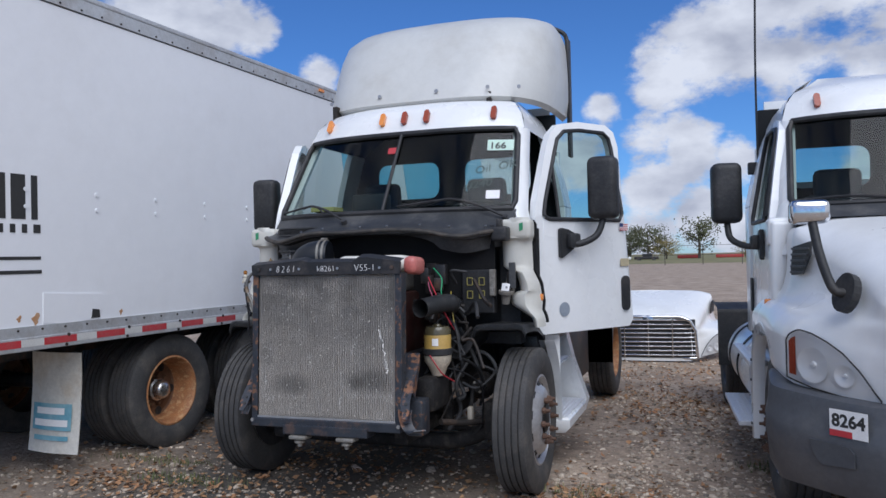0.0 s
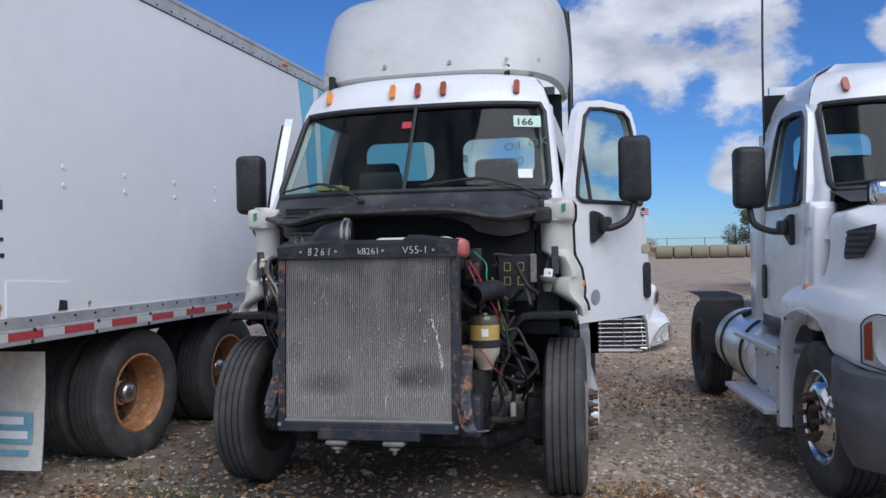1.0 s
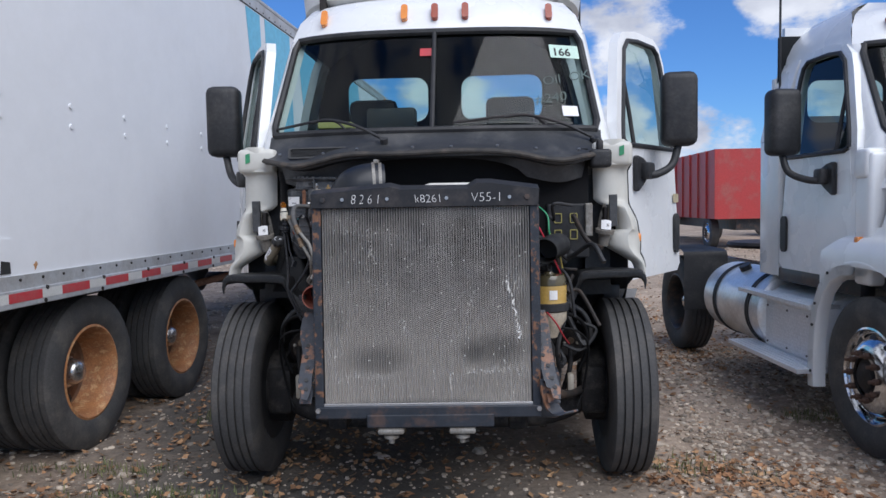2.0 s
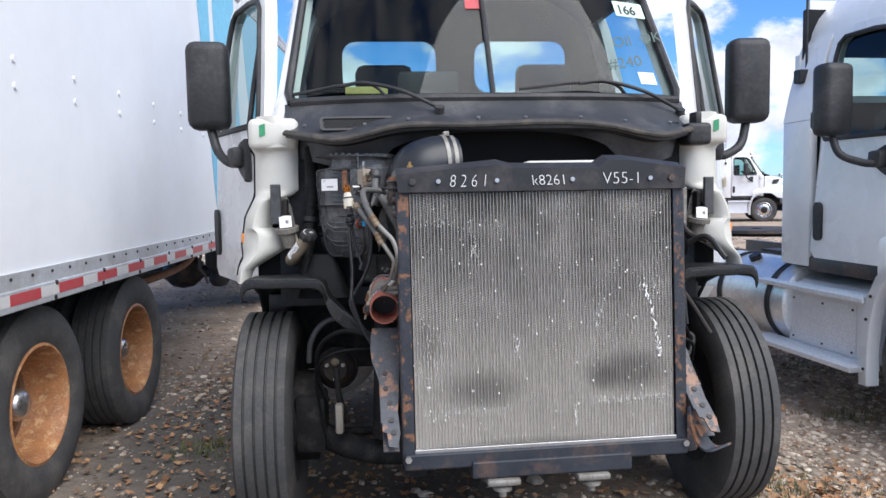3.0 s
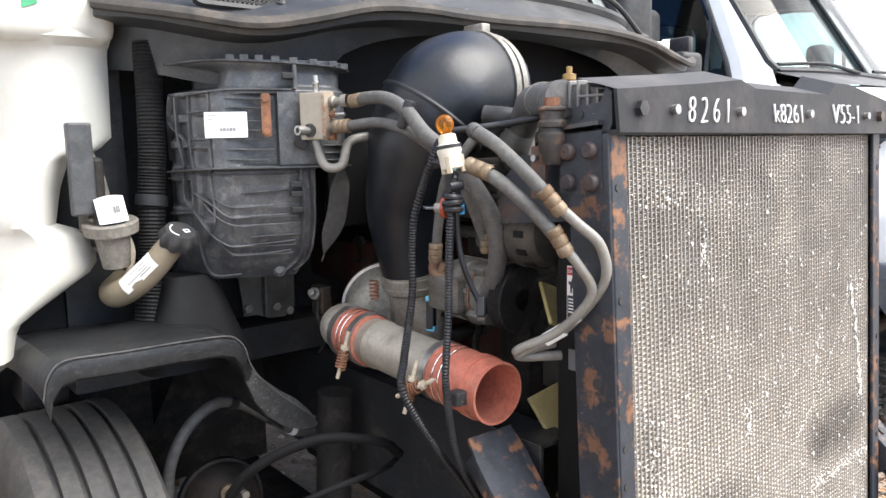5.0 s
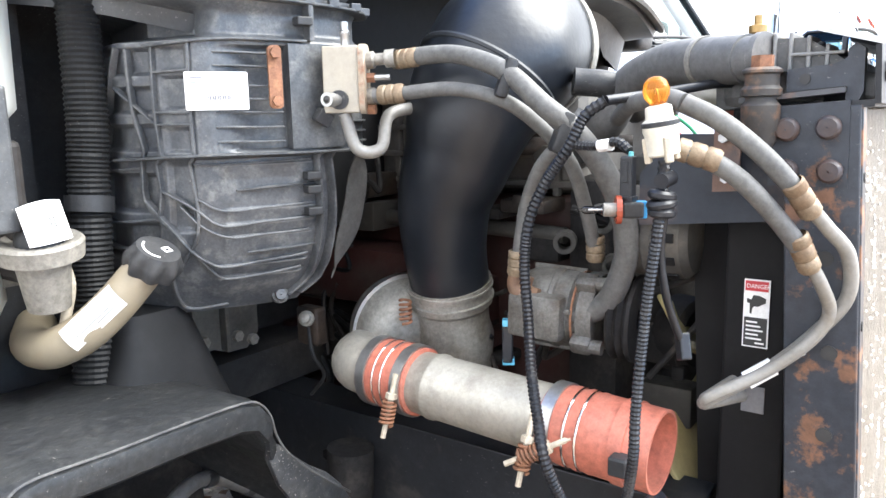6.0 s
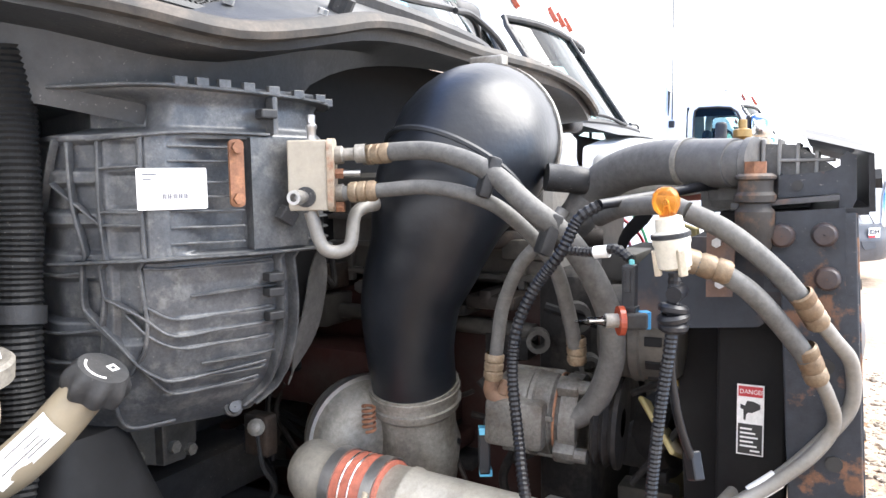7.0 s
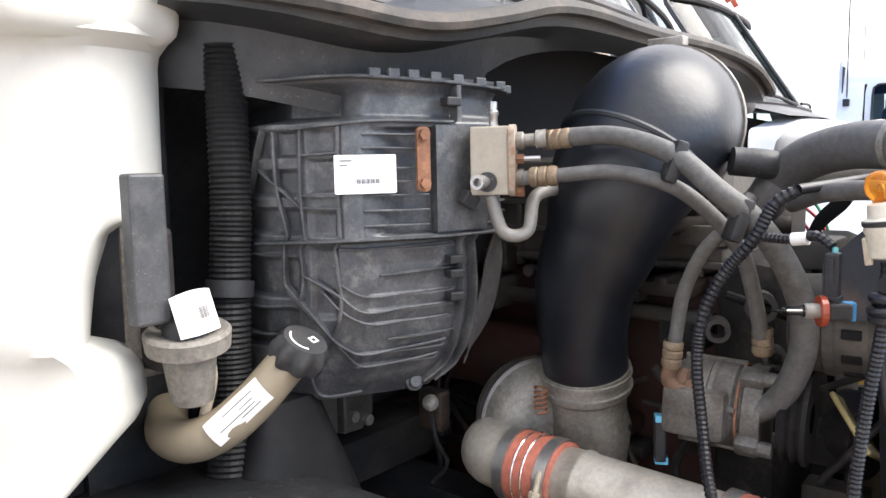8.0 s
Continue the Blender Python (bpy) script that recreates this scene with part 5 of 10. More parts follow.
def heater_shell():
    def edge(v, lo, hi, soft):
        return max(0.0, min(1.0, (v - lo) / soft, (hi - v) / soft))

    def shelf(z, at, drop):
        """One moulded step: a sharp lip that fades downwards."""
        return max(0.0, 1 - (at - z) / drop) if z <= at else max(0.0, 1 - (z - at) / 0.003)

    def relief(u, z):
        """Recesses, steps and cells of the moulding."""
        h = 0.0
        if z > 1.604:   # swept-back top, hollow towards the outer side
            k = ease(z, 1.604, 1.616) * (1 - ease(z, 1.640, 1.66))
            h -= 0.010 * k + 0.042 * k * (1 - ease(u + 0.8 * (1.66 - z), 0.45, 0.55))
        elif z > 1.452:
            h -= 0.016 * ease(u, 0.505, 0.62) * edge(u, 0.0, 0.66, 0.006) * edge(z, 1.455, 1.60, 0.004)
            h -= 0.0045 * edge(u, 0.34, 0.42, 0.008) * max(edge(z, 1.565, 1.598, 0.005), edge(z, 1.514, 1.560, 0.005), edge(z, 1.456, 1.492, 0.005))
            h -= 0.008 * edge(u, 0.10, 0.32, 0.012) * edge((z - 1.452) % 0.051, 0.006, 0.045, 0.006)
            h += 0.003 * edge(u, 0.43, 0.505, 0.012)
        else:
            at = z
            face = edge(u, 0.515, 0.715, 0.012)
            for lip, drop, tall in ((1.438, 0.02, 0.004), (1.374, 0.018, 0.004), (1.354, 0.016, 0.005), (1.335, 0.03, 0.004), (1.292, 0.014, 0.006), (1.273, 0.03, 0.005)):
                h += tall * face * shelf(at, lip, drop)
            h -= 0.007 * edge(u, 0.355, 0.44, 0.012) * edge(z, 1.345, 1.446, 0.008)
            h -= 0.010 * edge(u, 0.10, 0.325, 0.012) * max(edge(z, 1.372, 1.43, 0.006), edge(z, 1.30, 1.36, 0.006))
        return h

    bm = bmesh.new()
    us = steps_of(0, 1, 180)
    zs = steps_of(1.218, 1.4515, 130) + steps_of(1.4525, 1.6035, 84) + steps_of(1.6045, 1.665, 20)
    rings(bm, [[heater(u, z, relief(u, z)) for u in us] for z in zs], closed=False)
    bm.faces.new([bm.verts.new(heater(u, 1.218)) for u in us])
    part("shell", bm, HOUSING, HV, "ribbed black plastic heater housing", smooth=True)

    def ridge(name, path, tall, wide=0.0045, taper=False):
        """A moulded rib standing on the skin, along a line of (u, z)."""
        line = spline([(u, z, 0) for u, z in path], 6) if len(path) > 2 else [Vector((*path[0], 0)).lerp(Vector((*path[1], 0)), k / 10) for k in range(11)]
        pts = [heater(p.x, p.y) for p in line]
        tops = [heater(p.x, p.y, 1.0) - q for p, q in zip(line, pts)]
        loops = []
        for i, p in enumerate(pts):
            t = (pts[min(i + 1, len(pts) - 1)] - pts[max(i - 1, 0)]).normalized()
            n = tops[i]
            side = n.cross(t).normalized() * wide / 2
            h = tall * (math.sin(math.pi * (0.12 + 0.76 * i / (len(pts) - 1))) if taper else 1.0)
            loops.append([p - side - n * 0.004, p - side * 0.75 + n * h * 0.9, p - side * 0.3 + n * h, p + side * 0.3 + n * h, p + side * 0.75 + n * h * 0.9, p + side - n * 0.004])
        part(name, rings(bmesh.new(), loops), RIBS, HV, smooth=True)

    # flanges round the box
    ridge("flange", [(0.21, 1.447), (0.30, 1.449), (0.425, 1.452), (0.53, 1.4525), (0.62, 1.452), (0.71, 1.452), (0.86, 1.452)], 0.013, 0.005)
    ridge("ledge", [(0.31, 1.598), (0.42, 1.602), (0.55, 1.607), (0.69, 1.606)], 0.010, 0.005)
    ridge("top_flange", [(0.20, 1.662), (0.39, 1.662), (0.535, 1.662), (0.69, 1.658), (0.86, 1.650)], 0.014, 0.006)
    for k in range(8):
        u = 0.53 + 0.042 * k
        part("flange_tooth", box(bmesh.new(), (-0.008, -0.004, -0.005), (0.008, 0.004, 0.006), 0.001, Matrix.Translation(heater(u, 1.667 - 0.012 * max(0.0, (u - 0.6) / 0.26), 0.010)) @ pose(0, 0, 0, 0, 0, -20)), RIBS, HV)
    # louvred upper face
    for z in (1.590, 1.572, 1.546, 1.528, 1.510, 1.490, 1.470):
        ridge("louvre", [(0.50, z), (0.545, z), (0.60, z - 0.001), (0.645, z - 0.001)], 0.0028, 0.0032)
    for u0, u1, z0, z1 in ((0.325, 0.43, 1.564, 1.566), (0.325, 0.43, 1.511, 1.510), (0.325, 0.43, 1.495, 1.494), (0.20, 0.325, 1.546, 1.495), (0.12, 0.215, 1.47, 1.60), (0.10, 0.29, 1.430, 1.436), (0.10, 0.34, 1.354, 1.365), (0.10, 0.30, 1.318, 1.322)):
        ridge("rib", [(u0, z0), (u1, z1)], 0.006, 0.004)
    # creases that run down the outer side and turn under
    ridge("corner_rib", [(0.43, 1.602), (0.425, 1.52), (0.427, 1.452), (0.438, 1.40), (0.446, 1.372), (0.440, 1.338), (0.420, 1.319), (0.395, 1.295)], 0.006, 0.006)
    ridge("corner_rib", [(0.33, 1.598), (0.325, 1.52), (0.333, 1.452), (0.340, 1.40), (0.330, 1.366)], 0.007, 0.006)
    ridge("corner_rib", [(0.25, 1.596), (0.255, 1.52), (0.285, 1.447), (0.286, 1.394), (0.330, 1.366), (0.38, 1.342), (0.42, 1.322)], 0.007, 0.006)
    ridge("hull_rib", [(0.335, 1.406), (0.39, 1.392), (0.445, 1.376), (0.515, 1.353), (0.61, 1.355), (0.705, 1.357)], 0.0065, 0.0042)
    ridge("hull_rib", [(0.445, 1.392), (0.52, 1.374), (0.61, 1.375), (0.70, 1.378)], 0.0045, 0.0038)
    ridge("hull_rib", [(0.39, 1.384), (0.445, 1.358), (0.53, 1.336), (0.61, 1.336), (0.70, 1.338)], 0.0055, 0.0038)
    ridge("hull_rib", [(0.286, 1.392), (0.36, 1.355), (0.42, 1.322), (0.48, 1.302), (0.53, 1.292), (0.62, 1.296), (0.705, 1.301)], 0.0075, 0.0045)
    ridge("hull_rib", [(0.42, 1.322), (0.47, 1.300), (0.525, 1.276), (0.565, 1.272), (0.64, 1.275), (0.70, 1.280)], 0.007, 0.0045)
    ridge("hull_rib", [(0.35, 1.325), (0.37, 1.287), (0.41, 1.246), (0.475, 1.226), (0.575, 1.228)], 0.006, 0.005)
    ridge("face_lip", [(0.44, 1.441), (0.53, 1.439), (0.70, 1.442)], 0.006, 0.004)
    for u0, u1, z0, z1 in ((0.55, 0.71, 1.402, 1.407), (0.58, 0.72, 1.311, 1.314)):
        ridge("face_fin", [(u0, z0), ((u0 + u1) / 2, (z0 + z1) / 2 + 0.001), (u1, z1)], 0.012, 0.0035, True)
    # seam of the two halves, bowed round underneath to a lug
    ridge("seam", [(0.70, 1.655), (0.70, 1.607)], 0.012, 0.010)
    for du, tall in ((0.0, 0.016), (0.022, 0.018)):
        ridge("seam", [(0.708 + du, 1.450), (0.713 + du, 1.40), (0.716 + du, 1.36), (0.720 + du, 1.305), (0.724 + du, 1.262), (0.705 + du, 1.232)], tall, 0.006)
    part("lug", lathe(bmesh.new(), [(0.001, -0.014), (0.012, -0.013), (0.013, 0.004), (0.009, 0.006), (0.008, 0.012), (0.001, 0.012)], towards(heater(0.692, 1.231, 0.004), (-0.5, -0.8, 0.3)), 14), RIBS, HV, smooth=True)
    for u, z in ((0.685, 1.632), (0.70, 1.398), (0.70, 1.418), (0.702, 1.366)):
        part("clip", box(bmesh.new(), (-0.013, -0.012, -0.006), (0.010, 0.008, 0.006), 0.002, Matrix.Translation(heater(u, z, 0.010)) @ pose(0, 0, 0, 0, 0, -20)), BLACK, HV)
    # plate that carries the valve, with small fins beside it
    bm = bmesh.new()
    rings(bm, [[heater(u, z, o) for u, o in ((0.655, -0.01), (0.657, 0.008), (0.75, 0.010), (0.752, -0.004))] for z in (1.458, 1.602)], closed=False)
    rings(bm, [[heater(u, 1.458, o) for u in (0.657, 0.75)] for o in (-0.004, 0.009)], closed=False)
    part("valve_plate", bm, RIBS, HV)
    for z in (1.465, 1.480, 1.495):
        ridge("side_fin", [(0.755, z), (0.80, z), (0.835, z + 0.001)], 0.008, 0.003, True)
    part("wire_clip", box(bmesh.new(), (-0.012, -0.008, -0.010), (0.012, 0.008, 0.010), 0.002, Matrix.Translation(heater(0.705, 1.500, 0.022)) @ pose(0, 0, 0, 10, 30, -15)), BLACK, HV)


heater_shell()


def on_heater(u, z, off, w, h, name, mat, depth=0.0016, r=0.002, label=""):
    """A flat thing laid on the heater box."""
    a, b = heater(u - 0.02, z, off), heater(u + 0.02, z, off)
    ax = (b - a).normalized()
    up = (heater(u, z + 0.03, off) - heater(u, z - 0.03, off)).normalized()
    nz = ax.cross(up).normalized()
    c = heater(u, z, off)
    m = Matrix(((ax.x, up.x, nz.x, c.x), (ax.y, up.y, nz.y, c.y), (ax.z, up.z, nz.z, c.z), (0, 0, 0, 1)))
    ob = part(name, outline(bmesh.new(), rounded(w, h, r), depth, m), mat, HV, label)
    return m


m = on_heater(0.505, 1.538, 0.0065, 0.082, 0.050, "paper_label", PAPER, 0.001, label="white paper label")
bm = bmesh.new()
for w, y in ((0.016, 0.017), (0.010, 0.011)):
    box(bm, (-0.034, y, 0.001), (-0.034 + w, y + 0.0015, 0.0016), 0, m)
for i in range(16):
    box(bm, (-0.014 + 0.0021 * i, -0.012, 0.001), (-0.014 + 0.0021 * i + (0.0013 if i % 3 else 0.0006), -0.006, 0.0016), 0, m)
part("label_print", bm, material("faded_print", (0.12, 0.12, 0.14), 0.7), HV)
m = on_heater(0.627, 1.556, 0.0125, 0.0185, 0.085, "rusty_clip", RUSTY, 0.006, 0.006, "rusty steel clip")
for y in (0.032, -0.032):
    part("clip_bolt", disc(bmesh.new(), 0.0075, 0.008, m @ pose(0, y, 0.009), 6), RUSTY, HV)


def torn(u, v):
    half = 0.004 + 0.027 * math.sin(math.pi * min(1.0, v * 1.08)) ** 0.8 + 0.003 * math.sin(11 * v)
    return Vector((-0.512 + 0.95 * half * u - 0.03 * v * v, -0.448 + 0.06 * half * u + 0.04 * v * v, 1.448 - 0.20 * v + 0.004 * u))


bm = patch(bmesh.new(), torn, steps_of(-1, 1, 6), steps_of(0, 1, 16), 0.002)
part("foam_strip", bm, HOSE, HV, "torn grey foam strip")
# expansion valve with its stubs and pipes
DUSTY_ALLOY = material("dusty_alloy", (0.38, 0.345, 0.285), 0.55, 0.15, color2=(0.31, 0.275, 0.22), scale=9, dirt=(0.25, 0.13, 0.07), dirt_scale=16, dirt_amount=0.5, dirt_from=0.62, dirt_to=0.72, grain=0.12)
RUST_FLANGE = material("rust_streaked_alloy", (0.34, 0.29, 0.23), 0.6, 0.15, color2=(0.26, 0.17, 0.10), scale=16, amount=0.9, dirt=(0.22, 0.09, 0.045), dirt_scale=30, dirt_amount=0.8, dirt_from=0.5, dirt_to=0.62, grain=0.3)
FERRULE = material("tarnished_ferrule", (0.24, 0.19, 0.13), 0.55, 0.3, color2=(0.15, 0.09, 0.05), scale=25, amount=0.9, grain=0.35)
VALVE = new("expansion_valve"); VALVE.parent = T1
vm = Matrix.Translation((-0.599, -0.505, 1.552)) @ pose(0, 0, 0, 0, 0, 28)
part("block", box(bmesh.new(), (-0.016, -0.026, -0.046), (0.016, 0.026, 0.046), 0.002, vm), DUSTY_ALLOY, VALVE)
part("flange", outline(bmesh.new(), rounded(0.038, 0.096, 0.012), 0.008, vm @ pose(0, -0.026, 0, 90)), RUST_FLANGE, VALVE, "rust-streaked flange")
part("top_port", lathe(bmesh.new(), [(0.006, 0), (0.006, 0.014), (0.0075, 0.016), (0.0075, 0.020), (0.0055, 0.022), (0.0055, 0.033), (0.001, 0.034)], vm @ pose(0, -0.004, 0.046), 14), STEEL, VALVE, smooth=True)
part("nozzle", lathe(bmesh.new(), [(0.0075, 0), (0.0075, 0.016), (0.0095, 0.018), (0.0095, 0.036), (0.0055, 0.036), (0.0055, 0.02), (0.001, 0.02)], towards(vm @ Vector((-0.012, 0.004, -0.028)), (-0.97, -0.25, 0.0)), 16), STEEL, VALVE, smooth=True)
part("nozzle_seat", disc(bmesh.new(), 0.0135, 0.005, towards(vm @ Vector((-0.017, 0.003, -0.028)), (-0.9, -0.45, 0)), 18), BLACK, VALVE, smooth=True)
for dz in (0.026, -0.024):
    part("fitting", lathe(bmesh.new(), [(0.012, 0), (0.012, 0.012), (0.0085, 0.014), (0.0085, 0.028), (0.0125, 0.030), (0.0125, 0.044)], towards(vm @ Vector((0.004, -0.032, dz)), (0.40, -0.91, 0.05)), 16), ALU, VALVE, smooth=True)
for dz in (0.002, -0.042):
    part("stud", disc(bmesh.new(), 0.0075, 0.012, towards(vm @ Vector((0.002, -0.039, dz)), (0.47, -0.88, 0)), 6), RUSTY, VALVE)
part("stud_end", disc(bmesh.new(), 0.0045, 0.03, towards(vm @ Vector((0.002, -0.052, 0.002)), (0.47, -0.88, 0)), 8), STEEL, VALVE)
PALE_BENT = material("dull_bent_pipe", (0.26, 0.25, 0.23), 0.5, 0.3, color2=(0.17, 0.16, 0.15), scale=14)
bm = tube(bmesh.new(), [(-0.60, -0.505, 1.505), (-0.59, -0.518, 1.455), (-0.564, -0.54, 1.455), (-0.545, -0.54, 1.50), (-0.50, -0.548, 1.511), (-0.44, -0.53, 1.508)], 0.0092)
part("bent_pipe", bm, PALE_BENT, VALVE, smooth=True)

# ---- hoses, looms and lamps ----


def hose(name, pts, r, mat, label, parent=T1, **kw):
    return part(name, tube(bmesh.new(), pts, r, **kw), mat, parent, label, smooth=not kw.get("ribs"))


hose("coolant_hose", [(-0.553, -0.561, 1.577), (-0.551, -0.601, 1.581), (-0.545, -0.668, 1.579), (-0.551, -0.743, 1.553), (-0.55, -0.796, 1.51), (-0.524, -0.83, 1.474), (-0.493, -0.857, 1.421), (-0.461, -0.871, 1.357), (-0.443, -0.864, 1.293), (-0.431, -0.827, 1.227), (-0.434, -0.754, 1.2)], 0.013, HOSE, "thick grey rubber hose", radii=[0.0125, 0.0125, 0.013, 0.0145, 0.0165, 0.017, 0.0165])
hose("thin_hose", [(-0.591, -0.554, 1.528), (-0.575, -0.598, 1.531), (-0.556, -0.665, 1.534), (-0.546, -0.733, 1.518), (-0.513, -0.768, 1.486), (-0.479, -0.8, 1.433), (-0.45, -0.81, 1.367), (-0.424, -0.813, 1.304)], 0.0098, HOSE, "thin grey rubber hose")
hose("dark_hose", [(-0.44, -0.80, 1.50), (-0.46, -0.782, 1.465), (-0.465, -0.748, 1.427), (-0.458, -0.72, 1.371), (-0.46, -0.712, 1.322), (-0.461, -0.706, 1.277)], 0.0095, HOSE, "dark rubber hose")
for p, d in (((-0.554, -0.585, 1.579), (0, -1, 0.05)), ((-0.582, -0.578, 1.53), (0.3, -1, 0.05)), ((-0.424, -0.813, 1.31), (0.1, 0, -1)), ((-0.461, -0.706, 1.285), (0, 0.1, -1)), ((-0.434, -0.765, 1.202), (0.1, 1, -0.3))):
    part("hose_ferrule", lathe(bmesh.new(), [(0.012, -0.018), (0.0136, -0.016), (0.0136, -0.008), (0.0118, -0.006), (0.0136, -0.004), (0.0136, 0.004), (0.0118, 0.006), (0.0136, 0.008), (0.0136, 0.016), (0.011, 0.02)], towards(p, d), 16), FERRULE, T1, smooth=True)
hose("wiring_loom", [(-0.564, -0.887, 1.512), (-0.571, -0.864, 1.495), (-0.577, -0.846, 1.458), (-0.57, -0.812, 1.416), (-0.571, -0.789, 1.367), (-0.574, -0.783, 1.31), (-0.582, -0.793, 1.241), (-0.606, -0.811, 1.179), (-0.636, -0.837, 1.13), (-0.655, -0.859, 1.084), (-0.60, -0.87, 0.98), (-0.5, -0.85, 0.85)], 0.0076, LOOM, "black corrugated wiring loom", ribs=0.0014, pitch=0.0056, sides=10)
hose("loom_branch", [(-0.575, -0.848, 1.461), (-0.582, -0.885, 1.46), (-0.588, -0.912, 1.465), (-0.596, -0.932, 1.454)], 0.006, LOOM, "", ribs=0.001, pitch=0.005, sides=8)
hose("loom_feed", [(-0.564, -0.887, 1.512), (-0.50, -0.93, 1.52), (-0.45, -0.98, 1.53), (-0.40, -1.0, 1.53)], 0.006, LOOM, "")
hose("air_line_feed", [(-0.597, -0.99, 1.506), (-0.585, -0.965, 1.512), (-0.53, -0.905, 1.507), (-0.44, -0.85, 1.49)], 0.0105, HOSE, "")
hose("tape_wrap", [(-0.583, -0.888, 1.46), (-0.586, -0.904, 1.462)], 0.0072, PAPER, "white tape")
PALE_PIPE = material("pale_grey_pipe", (0.25, 0.24, 0.22), 0.5, 0.2, color2=(0.17, 0.155, 0.13), scale=14, dirt=(0.2, 0.16, 0.11), dirt_scale=14, dirt_amount=0.4)
hose("air_line", [(-0.597, -0.99, 1.506), (-0.594, -1.028, 1.486), (-0.581, -1.07, 1.449), (-0.558, -1.102, 1.407)], 0.0106, HOSE, "grey rubber air line")
hose("line_end", [(-0.558, -1.102, 1.407), (-0.527, -1.123, 1.373), (-0.498, -1.141, 1.34), (-0.484, -1.141, 1.29), (-0.488, -1.111, 1.245), (-0.499, -1.069, 1.201), (-0.53, -1.015, 1.163), (-0.52, -1.003, 1.15), (-0.46, -1.03, 1.146)], 0.0080, PALE_PIPE, "pale grey metal pipe end")
hose("air_line", [(-0.624, -0.981, 1.458), (-0.617, -1.012, 1.453), (-0.599, -1.047, 1.43), (-0.57, -1.077, 1.391), (-0.544, -1.104, 1.348)], 0.0105, HOSE, "grey rubber air line")
hose("line_end", [(-0.544, -1.104, 1.348), (-0.518, -1.12, 1.308), (-0.497, -1.126, 1.272), (-0.5, -1.107, 1.237), (-0.511, -1.064, 1.197), (-0.537, -1.018, 1.17), (-0.53, -1.006, 1.16), (-0.465, -1.02, 1.165)], 0.0074, PALE_PIPE, "pale grey metal pipe end")
for p, d in (((-0.558, -1.102, 1.407), (0.5, -0.4, -0.8)), ((-0.544, -1.104, 1.348), (0.4, -0.3, -0.9)), ((-0.617, -1.012, 1.453), (0.2, -0.9, -0.3))):
    part("hose_ferrule", lathe(bmesh.new(), [(0.0105, -0.022), (0.0124, -0.02), (0.0124, -0.010), (0.0108, -0.008), (0.0124, -0.005), (0.0124, 0.005), (0.0108, 0.008), (0.0124, 0.010), (0.0124, 0.02), (0.010, 0.024)], towards(p, d), 16), FERRULE, T1, smooth=True)
hose("tape_wrap", [(-0.499, -1.072, 1.203), (-0.512, -1.046, 1.184)], 0.0108, PAPER, "white tape")
part("tape_flag", patch(bmesh.new(), lambda u, v: Vector((-0.497 - 0.004 * u, -1.105 + 0.03 * u, 1.228 - 0.022 * u + 0.006 * v)), steps_of(0, 1, 3), steps_of(-1, 1, 2), 0.0008), PAPER, T1, "torn white tape end")
hose("lamp_loom", [(-0.641, -0.986, 1.447), (-0.646, -0.986, 1.418), (-0.649, -0.984, 1.379), (-0.646, -0.974, 1.307), (-0.642, -0.966, 1.231), (-0.645, -0.963, 1.168), (-0.645, -0.961, 1.11), (-0.60, -0.93, 0.98), (-0.52, -0.9, 0.86)], 0.0066, LOOM, "black corrugated wiring loom", ribs=0.0012, pitch=0.005, sides=10)
hose("lamp_loom", [(-0.641, -0.988, 1.40), (-0.634, -0.982, 1.353), (-0.628, -0.986, 1.31), (-0.617, -0.991, 1.278), (-0.608, -0.998, 1.252)], 0.0045, LOOM, "")
part("plug", box(bmesh.new(), (-0.009, -0.006, -0.015), (0.009, 0.006, 0.015), 0.002, Matrix.Translation((-0.605, -1.0, 1.243)) @ pose(0, 0, 0, 0, 20, 40)), LOOM, T1, "black wiring plug")
part("loom_clamp", tube(bmesh.new(), [(-0.655, -0.988, 1.428), (-0.632, -0.99, 1.430)], 0.008, smooth=False), LOOM, T1, smooth=True)
for z, r, lean in ((1.413, 0.0125, 8), (1.404, 0.0135, -6), (1.395, 0.012, 4)):
    ring = pose(-0.645, -0.986, z, lean, lean * 0.7, 0)
    part("loom_loop", tube(bmesh.new(), [ring @ Vector((r * math.cos(a), r * 0.8 * math.sin(a), 0)) for a in steps_of(0, 2 * math.pi, 20)], 0.0052, smooth=False, sides=8, caps=False), LOOM, T1, smooth=True)
for p in ((-0.549, -0.742, 1.545), (-0.535, -0.815, 1.475)):
    part("cable_clip", box(bmesh.new(), (-0.016, -0.008, -0.026), (0.016, 0.008, 0.026), 0.004, Matrix.Translation(p) @ pose(0, 0, 0, 20, 0, 40)), BLACK, T1, smooth=True)
# amber bulb in its socket
LAMP = new("turn_lamp_socket"); LAMP.parent = T1
lm = towards((-0.649, -0.985, 1.475), (-0.09, 0.125, 1))
AMBER_GLASS = glass_material("amber_bulb_glass", (0.95, 0.66, 0.28))
tint = AMBER_GLASS.node_tree
dip, blend = tint.nodes.new("ShaderNodeBsdfTranslucent"), tint.nodes.new("ShaderNodeMixShader")
dip.inputs[0].default_value = (0.95, 0.50, 0.14, 1)
blend.inputs[0].default_value = 0.22
exit_node = next(q for q in tint.nodes if q.type == "OUTPUT_MATERIAL")
tint.links.new(exit_node.inputs[0].links[0].from_socket, blend.inputs[1])
tint.links.new(dip.outputs[0], blend.inputs[2])
tint.links.new(blend.outputs[0], exit_node.inputs[0])
